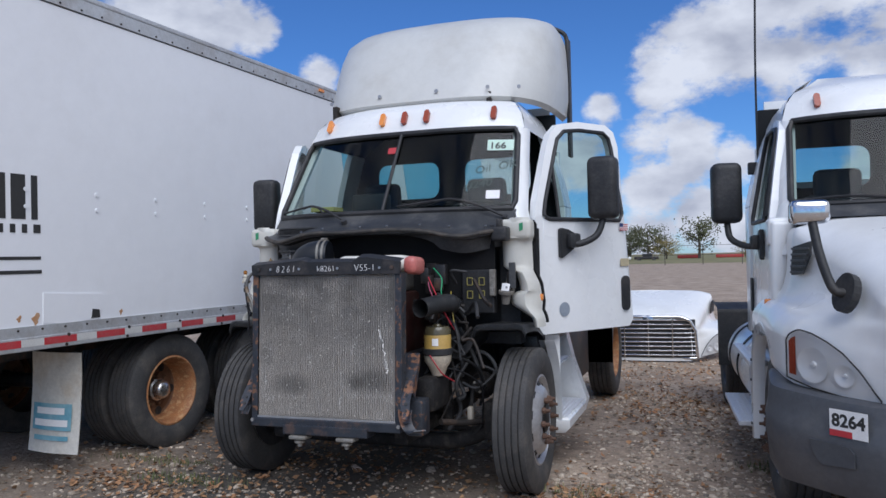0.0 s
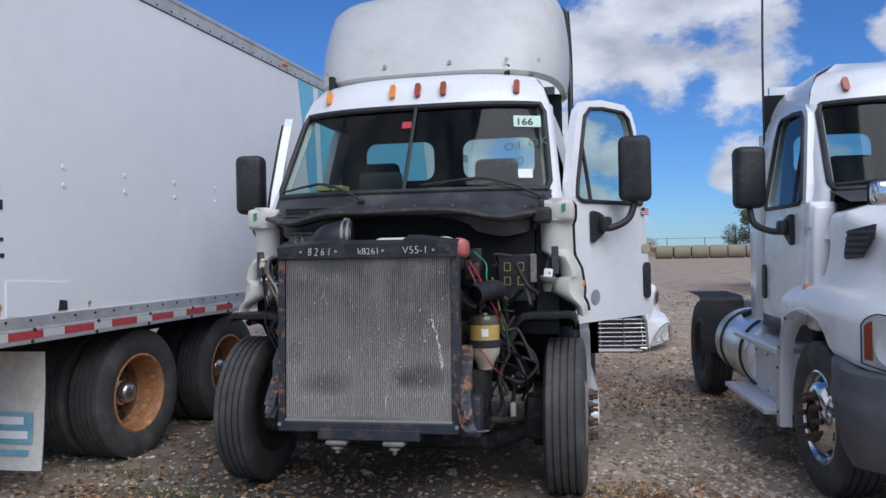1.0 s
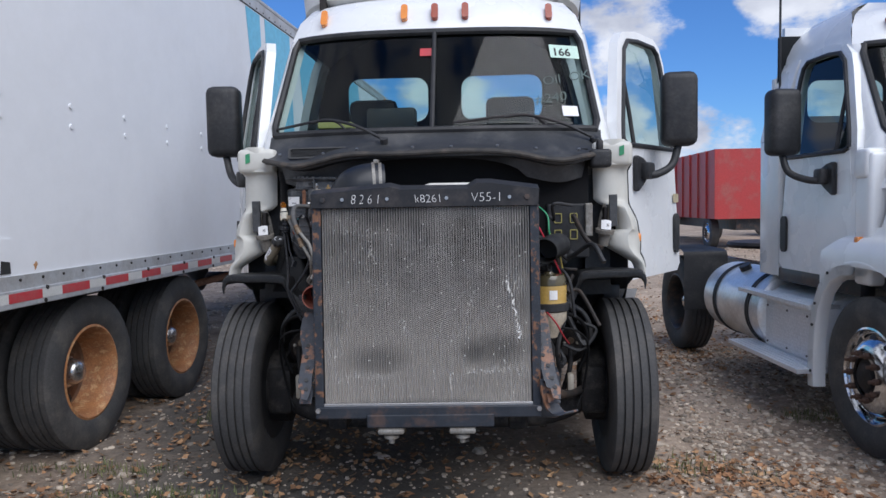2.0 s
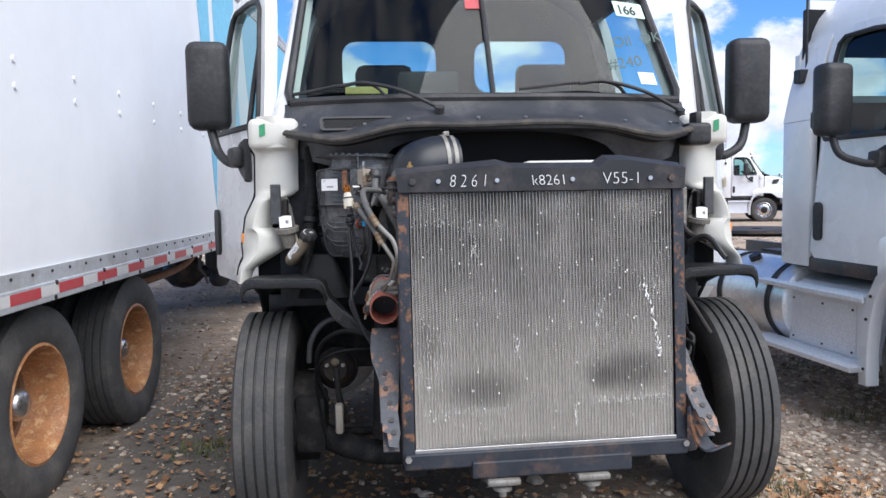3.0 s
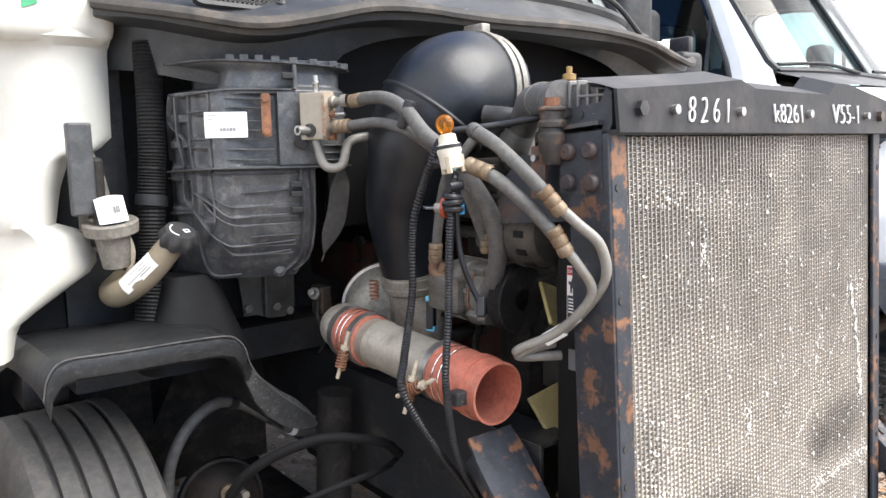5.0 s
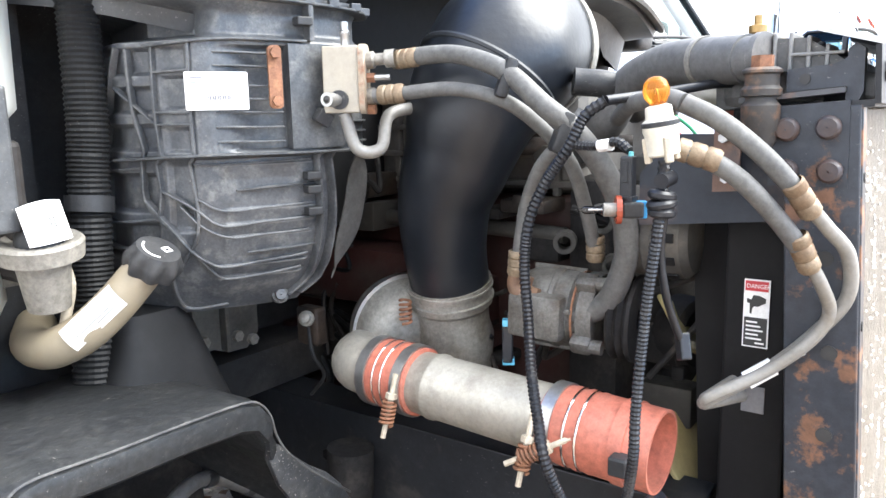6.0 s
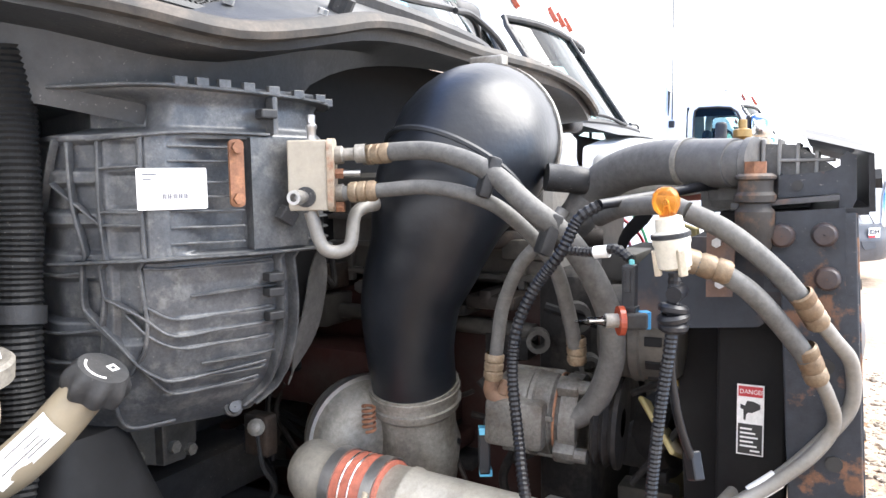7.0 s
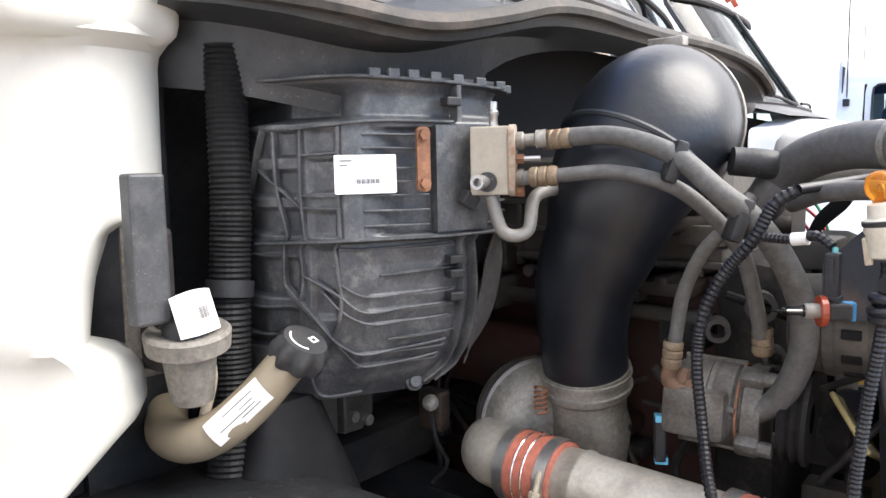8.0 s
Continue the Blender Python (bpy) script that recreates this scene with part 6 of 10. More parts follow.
part("filament", tube(bmesh.new(), [lm @ Vector(p) for p in ((-0.005, 0, 0.026), (-0.005, 0, 0.042), (0, 0, 0.046), (0.005, 0, 0.042), (0.005, 0, 0.026))], 0.0008, sides=6), STEEL, LAMP)
part("bulb_stem", lathe(bmesh.new(), [(0.001, 0.024), (0.0085, 0.024), (0.0085, 0.030), (0.004, 0.034), (0.003, 0.039), (0.001, 0.040)], lm, 14), RUSTY, LAMP, smooth=True)
part("bulb", lathe(bmesh.new(), [(0.006, 0.026), (0.008, 0.031), (0.0125, 0.038), (0.0135, 0.045), (0.011, 0.053), (0.006, 0.057), (0.001, 0.058)], lm, 20), AMBER_GLASS, LAMP, "amber glass bulb", smooth=True)
part("socket", lathe(bmesh.new(), [(0.008, 0.03), (0.013, 0.028), (0.014, 0.016), (0.0175, 0.014), (0.0185, 0.004), (0.017, 0.0), (0.016, -0.02), (0.013, -0.022), (0.001, -0.022)], lm, 24), material("white_socket", (0.66, 0.63, 0.54), 0.45, color2=(0.55, 0.5, 0.4), scale=12), LAMP, smooth=True)
part("seal_ring", lathe(bmesh.new(), [(0.017, 0.008), (0.0192, 0.009), (0.0192, 0.013), (0.017, 0.014)], lm, 24), BLACK, LAMP)
for a in (0, 120, 240):
    part("socket_lug", box(bmesh.new(), (0.013, -0.004, -0.028), (0.02, 0.004, -0.002), 0.0015, lm @ pose(0, 0, 0, 0, 0, a)), BEIGE, LAMP)
# halogen bulb with its plug
HALO = new("headlamp_bulb"); HALO.parent = T1
hm = towards((-0.613, -0.922, 1.391), (-0.5, 0.86, 0.0))
part("bulb", lathe(bmesh.new(), [(0.0065, 0.0), (0.0065, 0.014), (0.0045, 0.018), (0.0045, 0.034), (0.002, 0.038), (0.001, 0.046)], hm, 14), CLEAR, HALO, "clear halogen bulb", smooth=True)
part("filament", tube(bmesh.new(), [hm @ Vector((0, 0, h)) for h in (0.0, 0.016, 0.03)], 0.0012, sides=6), STEEL, HALO)
part("bulb_base", lathe(bmesh.new(), [(0.0078, 0.0), (0.0078, 0.013), (0.006, 0.014)], hm, 16), ALU, HALO, smooth=True)
part("collar", lathe(bmesh.new(), [(0.001, -0.006), (0.016, -0.006), (0.016, 0.0), (0.001, 0.0)], hm, 20), RED_LENS, HALO)
part("plug", box(bmesh.new(), (-0.011, -0.009, -0.030), (0.011, 0.009, -0.006), 0.003, hm), BLACK, HALO)
part("plug_clip", box(bmesh.new(), (-0.006, -0.0095, -0.034), (0.006, 0.0095, -0.022), 0.001, hm), material("blue_plastic", (0.03, 0.22, 0.45), 0.4), HALO)
part("connector", box(bmesh.new(), (-0.008, -0.007, -0.025), (0.008, 0.007, 0.025), 0.002, Matrix.Translation((-0.603, -0.932, 1.425))), LOOM, HALO)
part("connector_rib", boxes(((-0.0092, -0.003, -0.004), (0.0092, 0.003, 0.020)), bevel=0.001, m=Matrix.Translation((-0.603, -0.932, 1.425))), LOOM, HALO)
part("connector_lip", box(bmesh.new(), (-0.0095, -0.0085, -0.027), (0.0095, 0.0085, -0.019), 0.001, Matrix.Translation((-0.603, -0.932, 1.425))), LOOM, HALO)
part("wire", tube(bmesh.new(), [(-0.596, -0.932, 1.454), (-0.60, -0.933, 1.447), (-0.603, -0.932, 1.44)], 0.003, sides=6), material("teal_wire", (0.1, 0.35, 0.36), 0.5), HALO)
part("fuse_plug", box(bmesh.new(), (-0.010, -0.008, -0.032), (0.010, 0.008, 0.032), 0.003, Matrix.Translation((-0.462, -0.69, 1.162)) @ pose(0, 0, 0, 0, 4, 30)), LOOM, T1, "black plug with blue clips")
PALE_BLUE = material("light_blue_plastic", (0.12, 0.42, 0.6), 0.4)
for z in (1.192, 1.132):
    part("plug_clip", box(bmesh.new(), (-0.009, -0.009, -0.005), (0.009, 0.009, 0.005), 0.001, Matrix.Translation((-0.463, -0.692, z)) @ pose(0, 0, 0, 0, 4, 30)), PALE_BLUE, T1)
hose("plug_wire", [(-0.455, -0.70, 1.26), (-0.462, -0.70, 1.23), (-0.462, -0.692, 1.2)], 0.003, LOOM, "", sides=6)

# ---- intake duct ----
GUARD_RUBBER = material("black_rubber_seam", (0.012, 0.014, 0.018), 0.5, color2=(0.02, 0.022, 0.026), scale=9)
DUCT = new("intake_duct"); DUCT.parent = T1
bm = tube(bmesh.new(), [(-0.23, -0.60, 1.605), (-0.30, -0.615, 1.605), (-0.37, -0.625, 1.58), (-0.415, -0.605, 1.515), (-0.43, -0.585, 1.44), (-0.430, -0.556, 1.37), (-0.413, -0.541, 1.29), (-0.384, -0.532, 1.209)], 0.1, sides=32, radii=[0.116, 0.121, 0.121, 0.106, 0.086, 0.076, 0.069, 0.066])
part("elbow", bm, material("black_moulded_rubber", (0.007, 0.009, 0.013), 0.38, color2=(0.009, 0.011, 0.015), scale=6, dirt=(0.03, 0.033, 0.04), dirt_scale=9, dirt_amount=0.35, bump=0.0005, bump_scale=70), DUCT, "big black intake elbow", smooth=True)
for p, d, r in (((-0.245, -0.603, 1.606), (-1, -0.15, -0.02), 0.118), ((-0.275, -0.610, 1.606), (-1, -0.15, -0.05), 0.121), ((-0.387, -0.532, 1.218), (0.25, 0.05, -1), 0.068)):
    part("band_clamp", lathe(bmesh.new(), [(r, -0.008), (r + 0.0035, -0.008), (r + 0.0035, 0.008), (r, 0.008)], towards(p, d), 40), ALU, DUCT, smooth=True)
ring = towards((-0.392, -0.615, 1.548), (-0.55, 0.22, -0.8))
part("seam", lathe(bmesh.new(), [(0.112, -0.007), (0.1195, -0.004), (0.121, 0.0), (0.1195, 0.004), (0.112, 0.007)], ring, 48), GUARD_RUBBER, DUCT, smooth=True)
for h in (-0.004, 0.017):
    part("foot_bead", lathe(bmesh.new(), [(0.0695, -0.003), (0.0735, -0.0015), (0.0735, 0.0015), (0.0695, 0.003)], towards((-0.3835, -0.531, 1.2005), (-0.2, -0.05, 1)) @ pose(0, 0, h), 36), ALU, DUCT, smooth=True)
part("clamp_screw", box(bmesh.new(), (-0.012, -0.03, -0.008), (0.012, 0.03, 0.012), 0.003, Matrix.Translation((-0.262, -0.61, 1.73))), ALU, DUCT)
part("lower_neck", lathe(bmesh.new(), [(0.066, 0.02), (0.070, -0.0), (0.070, -0.012), (0.062, -0.02), (0.062, -0.05), (0.068, -0.075), (0.062, -0.12), (0.055, -0.16)], towards((-0.383, -0.531, 1.198), (-0.2, -0.05, 1)), 32), ALU, DUCT, smooth=True)

# ---- charge air pipe ----
TURBO_CAST = material("pale_cast_aluminium", (0.42, 0.395, 0.345), 0.5, 0.35, color2=(0.33, 0.305, 0.26), scale=10, dirt=(0.2, 0.17, 0.13), dirt_scale=14, dirt_amount=0.4, bump=0.0005, bump_scale=90, grain=0.25)
PIPE = new("charge_air_pipe"); PIPE.parent = T1
pa, pb = Vector((-0.525, -0.45, 1.100)), Vector((-0.53, -0.955, 1.078))
pd = (pb - pa).normalized()
pm = towards(pa, pd)
L = (pb - pa).length
bm = tube(bmesh.new(), [(-0.40, -0.40, 1.06), (-0.45, -0.405, 1.09), (-0.50, -0.425, 1.101), tuple(pa), tuple(pa + pd * 0.06)], 0.046, sides=24)
part("elbow_end", bm, TURBO_CAST, PIPE, smooth=True)
part("silicone_sleeve", lathe(bmesh.new(), [(0.048, 0.03), (0.053, 0.032), (0.053, 0.055), (0.054, 0.06), (0.0525, 0.068), (0.055, 0.076), (0.0525, 0.084), (0.055, 0.092), (0.053, 0.098), (0.053, 0.125), (0.048, 0.127)], pm, 36), ORANGE, PIPE, "orange silicone sleeve", smooth=True)
part("tube", lathe(bmesh.new(), [(0.047, 0.10), (0.0485, 0.15), (0.051, 0.155), (0.051, 0.16), (0.0485, 0.166), (0.0485, L - 0.13)], pm, 36), material("aluminised_tube", (0.46, 0.435, 0.38), 0.45, 0.45, color2=(0.33, 0.305, 0.26), scale=14, amount=0.8, dirt=(0.17, 0.15, 0.12), dirt_scale=22, dirt_amount=0.5, bump=0.0004), PIPE, smooth=True)
part("silicone_mouth", lathe(bmesh.new(), [(0.049, L - 0.155), (0.054, L - 0.153), (0.054, L - 0.13), (0.055, L - 0.122), (0.0525, L - 0.113), (0.0555, L - 0.104), (0.0525, L - 0.095), (0.055, L - 0.086), (0.054, L - 0.08), (0.054, L), (0.050, L), (0.048, L - 0.08), (0.045, L - 0.15)], pm, 36), ORANGE, PIPE, "open orange silicone mouth", smooth=True)
for h in (0.068, 0.084, L - 0.113, L - 0.095):
    part("wire_ring", lathe(bmesh.new(), [(0.0545 + 0.0018 * math.cos(a), h + 0.0018 * math.sin(a)) for a in steps_of(0, 2 * math.pi, 6)], pm, 36), CHROME, PIPE, smooth=True)
part("loom_clip", box(bmesh.new(), (-0.016, -0.012, -0.012), (0.016, 0.012, 0.012), 0.003, Matrix.Translation(pb + Vector((-0.058, 0.03, 0.0)))), BLACK, PIPE)
part("inside", lathe(bmesh.new(), [(0.047, L - 0.14), (0.001, L - 0.14)], pm, 24), INK, PIPE)
for h in (0.043, 0.112, L - 0.142, L - 0.042):
    part("hose_clamp", lathe(bmesh.new(), [(0.0535, h - 0.009), (0.0565, h - 0.009), (0.0565, h + 0.009), (0.0535, h + 0.009)], pm, 36), STEEL if h != L - 0.042 else ORANGE, PIPE, smooth=True)
for h, lean in ((0.112, 0), (L - 0.16, 0), (L - 0.135, 1)):
    q = pa + pd * h + Vector((-0.062, 0, -0.012))
    axis = Vector((-0.25, 0.1, -1)) if not lean else Vector((-0.3, 0.9, -0.5))
    sm = towards(q, axis)
    bm = bmesh.new()
    coil = [sm @ Vector((0.0095 * math.cos(t), 0.0095 * math.sin(t), 0.002 + 0.036 * t / (12 * math.pi))) for t in steps_of(0, 12 * math.pi, 96)]
    tube(bm, coil, 0.0024, smooth=False, sides=6)
    part("clamp_spring", bm, RUSTY, PIPE, "rusty clamp spring", smooth=True)
    part("clamp_bolt", lathe(bmesh.new(), [(0.001, -0.04), (0.004, -0.04), (0.004, 0.058), (0.001, 0.058)], sm, 8), BEIGE, PIPE)
    part("clamp_nut", disc(bmesh.new(), 0.009, 0.008, sm @ pose(0, 0, -0.006), 6), BEIGE, PIPE)

# ---- corrugated hose, filler neck ----
GUARD_BLACK = material("black_corrugated_plastic", (0.010, 0.0105, 0.011), 0.55, spec=0.3, color2=(0.024, 0.024, 0.025), scale=12, specks=0.3)
hose("corrugated_duct", [(-0.836, -0.246, 1.71), (-0.836, -0.246, 1.62), (-0.839, -0.248, 1.50), (-0.845, -0.248, 1.421), (-0.852, -0.25, 1.326), (-0.86, -0.255, 1.24), (-0.88, -0.265, 1.12)], 0.0285, GUARD_BLACK, "black corrugated hose", ribs=0.0028, pitch=0.0072, sides=20)
part("duct_cuff", tube(bmesh.new(), [(-0.846, -0.248, 1.400), (-0.849, -0.249, 1.378)], 0.0325, sides=20, smooth=False), BLACK, T1, smooth=True)
NECK = material("yellowed_neck_plastic", (0.29, 0.245, 0.175), 0.45, color2=(0.23, 0.19, 0.13), scale=5, dirt=(0.2, 0.165, 0.11), dirt_scale=8, dirt_amount=0.35, grain=0.08)
FILL = new("washer_filler"); FILL.parent = T1
bm = tube(bmesh.new(), [(-0.848, -0.382, 1.318), (-0.862, -0.37, 1.298), (-0.888, -0.346, 1.26), (-0.915, -0.318, 1.228), (-0.933, -0.272, 1.207), (-0.925, -0.204, 1.201), (-0.89, -0.145, 1.21)], 0.026, sides=20, radii=[0.024, 0.0255, 0.0265, 0.027, 0.0275, 0.028, 0.028])
part("neck", bm, NECK, FILL, "yellowed plastic filler neck", smooth=True)
cm = towards((-0.845, -0.387, 1.322), (0.10, -0.45, 0.75))
bm = bmesh.new()
loops = []
for r, h, wave in ((0.026, -0.018, 0.0), (0.033, -0.016, 0.09), (0.0355, -0.004, 0.10), (0.0345, 0.004, 0.08), (0.031, 0.013, 0.015), (0.0285, 0.018, 0.0)):
    loops.append([cm @ Vector((r * (1 + wave * math.cos(8 * k * math.pi / 36)) * math.cos(k * math.pi / 36), r * (1 + wave * math.cos(8 * k * math.pi / 36)) * math.sin(k * math.pi / 36), h)) for k in range(72)])
rings(bm, loops)
part("cap", bm, BLACK, FILL, "black screw cap", smooth=True)
bm = bmesh.new()
for k in range(9):
    a0 = radians(120 + 13 * k)
    box(bm, (-0.0028, 0.019, 0.0), (0.0028, 0.0215, 0.0012), 0, cm @ pose(0, 0, 0.0175, 0, 0, 120 + 13 * k - 90))
box(bm, (0.004, -0.010, 0.0), (0.016, -0.0075, 0.0012), 0, cm @ pose(0, 0, 0.0175))
box(bm, (0.004, -0.002, 0.0), (0.016, 0.0005, 0.0012), 0, cm @ pose(0, 0, 0.0175))
box(bm, (0.004, -0.010, 0.0), (0.0065, 0.0005, 0.0012), 0, cm @ pose(0, 0, 0.0175))
box(bm, (0.0135, -0.010, 0.0), (0.016, 0.0005, 0.0012), 0, cm @ pose(0, 0, 0.0175))
part("cap_print", bm, CHALK, FILL)
na, nb = Vector((-0.872, -0.361, 1.283)), Vector((-0.918, -0.314, 1.225))
nd = (nb - na).normalized()
nm = towards(na, nd)
ahead = (nm.to_3x3().inverted() @ Vector((-0.78, -0.62, 0.12)))
ang = math.atan2(ahead.y, ahead.x)
bm = patch(bmesh.new(), lambda u, v: nm @ Vector((0.0292 * math.cos(ang + 0.62 * u), 0.0292 * math.sin(ang + 0.62 * u), 0.002 + v * (nb - na).length)), steps_of(-1, 1, 8), steps_of(0, 1, 3))
part("neck_label", bm, PAPER, FILL, "white paper label", smooth=True)
bm = bmesh.new()
for u, v0, v1 in ((-0.5, 0.15, 0.5), (-0.25, 0.2, 0.85), (0.05, 0.2, 0.45), (0.45, 0.15, 0.7)):
    patch(bm, lambda a, b: nm @ Vector((0.0296 * math.cos(ang + 0.62 * a), 0.0296 * math.sin(ang + 0.62 * a), 0.002 + b * (nb - na).length)), steps_of(u - 0.03, u + 0.03, 2), steps_of(v0, v1, 2))
part("neck_print", bm, INK, FILL)
hose("overflow_tube", [(-0.92, -0.29, 1.34), (-0.905, -0.285, 1.29), (-0.915, -0.28, 1.24), (-0.92, -0.27, 1.20)], 0.007, BEIGE, "", FILL)

IRON = material("red_engine_paint", (0.040, 0.013, 0.011), 0.6, color2=(0.014, 0.009, 0.008), scale=7, dirt=(0.04, 0.035, 0.03), dirt_scale=5, dirt_amount=0.8, bump=0.001, bump_scale=60, spec=0.25)
COVER = material("grey_casting", (0.06, 0.058, 0.054), 0.6, 0.1, color2=(0.028, 0.027, 0.025), scale=8, dirt=(0.2, 0.18, 0.15), dirt_scale=8, dirt_amount=0.4, bump=0.001, bump_scale=70, spec=0.3)

COVER_LIGHT = material("grey_cover_casting", (0.13, 0.125, 0.117), 0.55, 0.1, color2=(0.08, 0.077, 0.072), scale=6, dirt=(0.22, 0.2, 0.17), dirt_scale=8, dirt_amount=0.4, bump=0.001, bump_scale=70)

# ---- splash guards over the front wheels ----


GUARD = material("scuffed_black_plastic", (0.032, 0.034, 0.037), 0.36, color2=(0.06, 0.062, 0.065), scale=9, dirt=(0.12, 0.117, 0.11), dirt_scale=60, dirt_amount=0.3, dirt_from=0.52, dirt_to=0.66, bump=0.002, bump_scale=38, grain=0.4, specks=1.0)


# pale rim colour: the highlight on the guard's lip is painted in
GUARD_EDGE = material("guard_edge_highlight", (0.04, 0.04, 0.042), 0.5, color2=(0.10, 0.098, 0.095), scale=30, amount=0.9, grain=0.4)


def splash_guard(side):
    """Moulded guard: a flat top over the tyre, a turned-down lip, and a slope down to a tongue."""
    edge = [(1.125, 1.085), (1.118, 1.120), (1.102, 1.143), (1.075, 1.150), (1.0, 1.147), (0.90, 1.146), (0.82, 1.143), (0.793, 1.134), (0.776, 1.112), (0.768, 1.082), (0.750, 1.050), (0.715, 1.012), (0.67, 0.972), (0.632, 0.940)]
    pts = [Vector(p) for p in edge]
    inner = Vector((0.95, 0.70))
    lip = [(inner - p).normalized().lerp(Vector((0, -1)), 0.5).normalized() for p in pts]
    rows = []
    for y, sink, drop in ((-0.508, 0.040, 0.0), (-0.516, 0.034, 0.0), (-0.519, 0.012, 0.0), (-0.516, 0.003, 0.0), (-0.508, 0.0, 0.0), (-0.49, -0.003, 0.0), (-0.42, -0.002, 0.0), (-0.34, 0.0, 0.0), (-0.26, 0.0, 0.006), (-0.16, 0.0, 0.02), (0.0, 0.0, 0.07), (0.14, 0.0, 0.22), (0.22, 0.0, 0.45)):
        row = []
        for i, (p, n) in enumerate(zip(pts, lip)):
            k = 1.0 if i < 9 else 1.0 - 0.10 * (i - 8)
            yy = y if i < 9 else -0.508 + (y + 0.508) * max(0.16, 0.5 - 0.09 * (i - 9)) + 0.006 * (i - 8)
            w = 0.012 * noise.noise(Vector((p.x * 9, yy * 9, 1))) if y > -0.48 else 0.002 * noise.noise(Vector((p.x * 30, 0, 2)))
            q = p + n * sink * k
            row.append(Vector((side * q.x, yy, q.y - (drop if i < 9 else drop * 0.15) + w)))
        rows.append(row)
    bm = rings(bmesh.new(), rows, closed=False)
    bmesh.ops.solidify(bm, geom=bm.faces[:], thickness=0.004)
    part("splash_guard", bm, GUARD, T1, "black plastic splash guard over the wheel", smooth=True)
    part("guard_rim", tube(bmesh.new(), [(side * p.x, -0.513, p.y + 0.001) for p in pts], 0.0017, sides=6, steps=3), GUARD_EDGE, T1, "pale highlight along the guard edge", smooth=True)


splash_guard(-1)
splash_guard(1)
for side in (-1, 1):   # rounded tongue at the foot of the guard
    tip = [(0.772, 1.082), (0.762, 1.062), (0.742, 1.040), (0.705, 1.012), (0.668, 0.985), (0.64, 0.955), (0.620, 0.922), (0.628, 0.914), (0.66, 0.918), (0.70, 0.935), (0.735, 0.965), (0.758, 1.0), (0.775, 1.045)]
    bm = outline(bmesh.new(), [(side * x, z) for x, z in tip], 0.012, pose(0, -0.492, 0, 90))
    bmesh.ops.bevel(bm, geom=bm.edges[:], offset=0.004, segments=2, affect="EDGES", profile=0.5)
    part("guard_tongue", bm, GUARD, T1, "black plastic tongue of the guard", smooth=True)
DULL_PLATE = material("dusty_grey_plate", (0.115, 0.11, 0.10), 0.6, 0.2, color2=(0.06, 0.057, 0.053), scale=9, amount=0.9, dirt=(0.2, 0.17, 0.13), dirt_scale=14, dirt_amount=0.4, grain=0.3)
# added panel: blocks the view through and paints the hollow under the cowl dark
part("cowl_filler", boxes(((-0.44, -0.27, 1.30), (0.86, -0.25, 1.80)), bevel=0.004), GAP_SHADE, T1, "black filler panel under the cowl")
part("firewall", boxes(((-0.93, -0.02, 1.0), (0.93, 0.02, 1.72))), BLACK, T1)
part("side_apron", boxes(((-1.0, -0.13, 1.05), (-0.86, -0.02, 1.80))), BLACK, T1)
part("side_apron", boxes(((0.86, -0.13, 1.05), (1.0, -0.02, 1.80))), BLACK, T1)
BRACKET = new("box_bracket"); BRACKET.parent = T1
part("plate", outline(bmesh.new(), [(-0.622, 1.215), (-0.47, 1.205), (-0.472, 1.095), (-0.50, 1.07), (-0.545, 1.072), (-0.575, 1.085), (-0.608, 1.085)], 0.006, pose(0, -0.125, 0, 90)), DULL_PLATE, BRACKET, "dusty grey steel bracket")
part("rib", box(bmesh.new(), (-0.56, -0.150, 1.08), (-0.552, -0.13, 1.21), 0.002), DULL_PLATE, BRACKET)
for x, z in ((-0.49, 1.085), (-0.525, 1.10), (-0.60, 1.105)):
    part("bolt", disc(bmesh.new(), 0.011, 0.012, pose(x, -0.136, z, 90), 6), ALU, BRACKET)
TOWER = material("black_moulded_support", (0.008, 0.0083, 0.009), 0.55, color2=(0.014, 0.014, 0.015), scale=7, dirt=(0.04, 0.04, 0.042), dirt_scale=18, dirt_amount=0.15, spec=0.2)
tower = [[Vector((-0.79 + w * math.cos(t) * abs(math.cos(t)) ** -0.5 if abs(math.cos(t)) > 1e-6 else -0.79, -0.26 + w * 0.8 * math.sin(t) * (abs(math.sin(t)) ** -0.5 if abs(math.sin(t)) > 1e-6 else 0), z)) for t in steps_of(0, 2 * math.pi, 24)[:-1]] for w, z in ((0.12, 1.04), (0.10, 1.10), (0.075, 1.17), (0.055, 1.23))]
part("support_tower", rings(bmesh.new(), tower), TOWER, T1, "black rubber support", smooth=True)

# ---- engine ----
HOSE_DARK = material("dusty_dark_hose", (0.085, 0.085, 0.086), 0.55, color2=(0.13, 0.127, 0.122), scale=9, dirt=(0.2, 0.19, 0.18), dirt_scale=10, dirt_amount=0.4, grain=0.35)
RH = [(-0.20, -0.66, 1.42), (-0.308, -0.771, 1.48), (-0.317, -0.802, 1.521), (-0.345, -0.844, 1.547), (-0.39, -0.902, 1.56), (-0.426, -0.958, 1.559), (-0.461, -1.018, 1.556)]
ENGINE = new("engine"); ENGINE.parent = T1
part("block", box(bmesh.new(), (-0.26, -0.72, 0.70), (0.30, 0.40, 1.36), 0.03), IRON, ENGINE, "dirty red engine block", smooth=True)
bm = box(bmesh.new(), (-0.24, -0.70, 1.36), (0.26, 0.40, 1.56), 0.03)
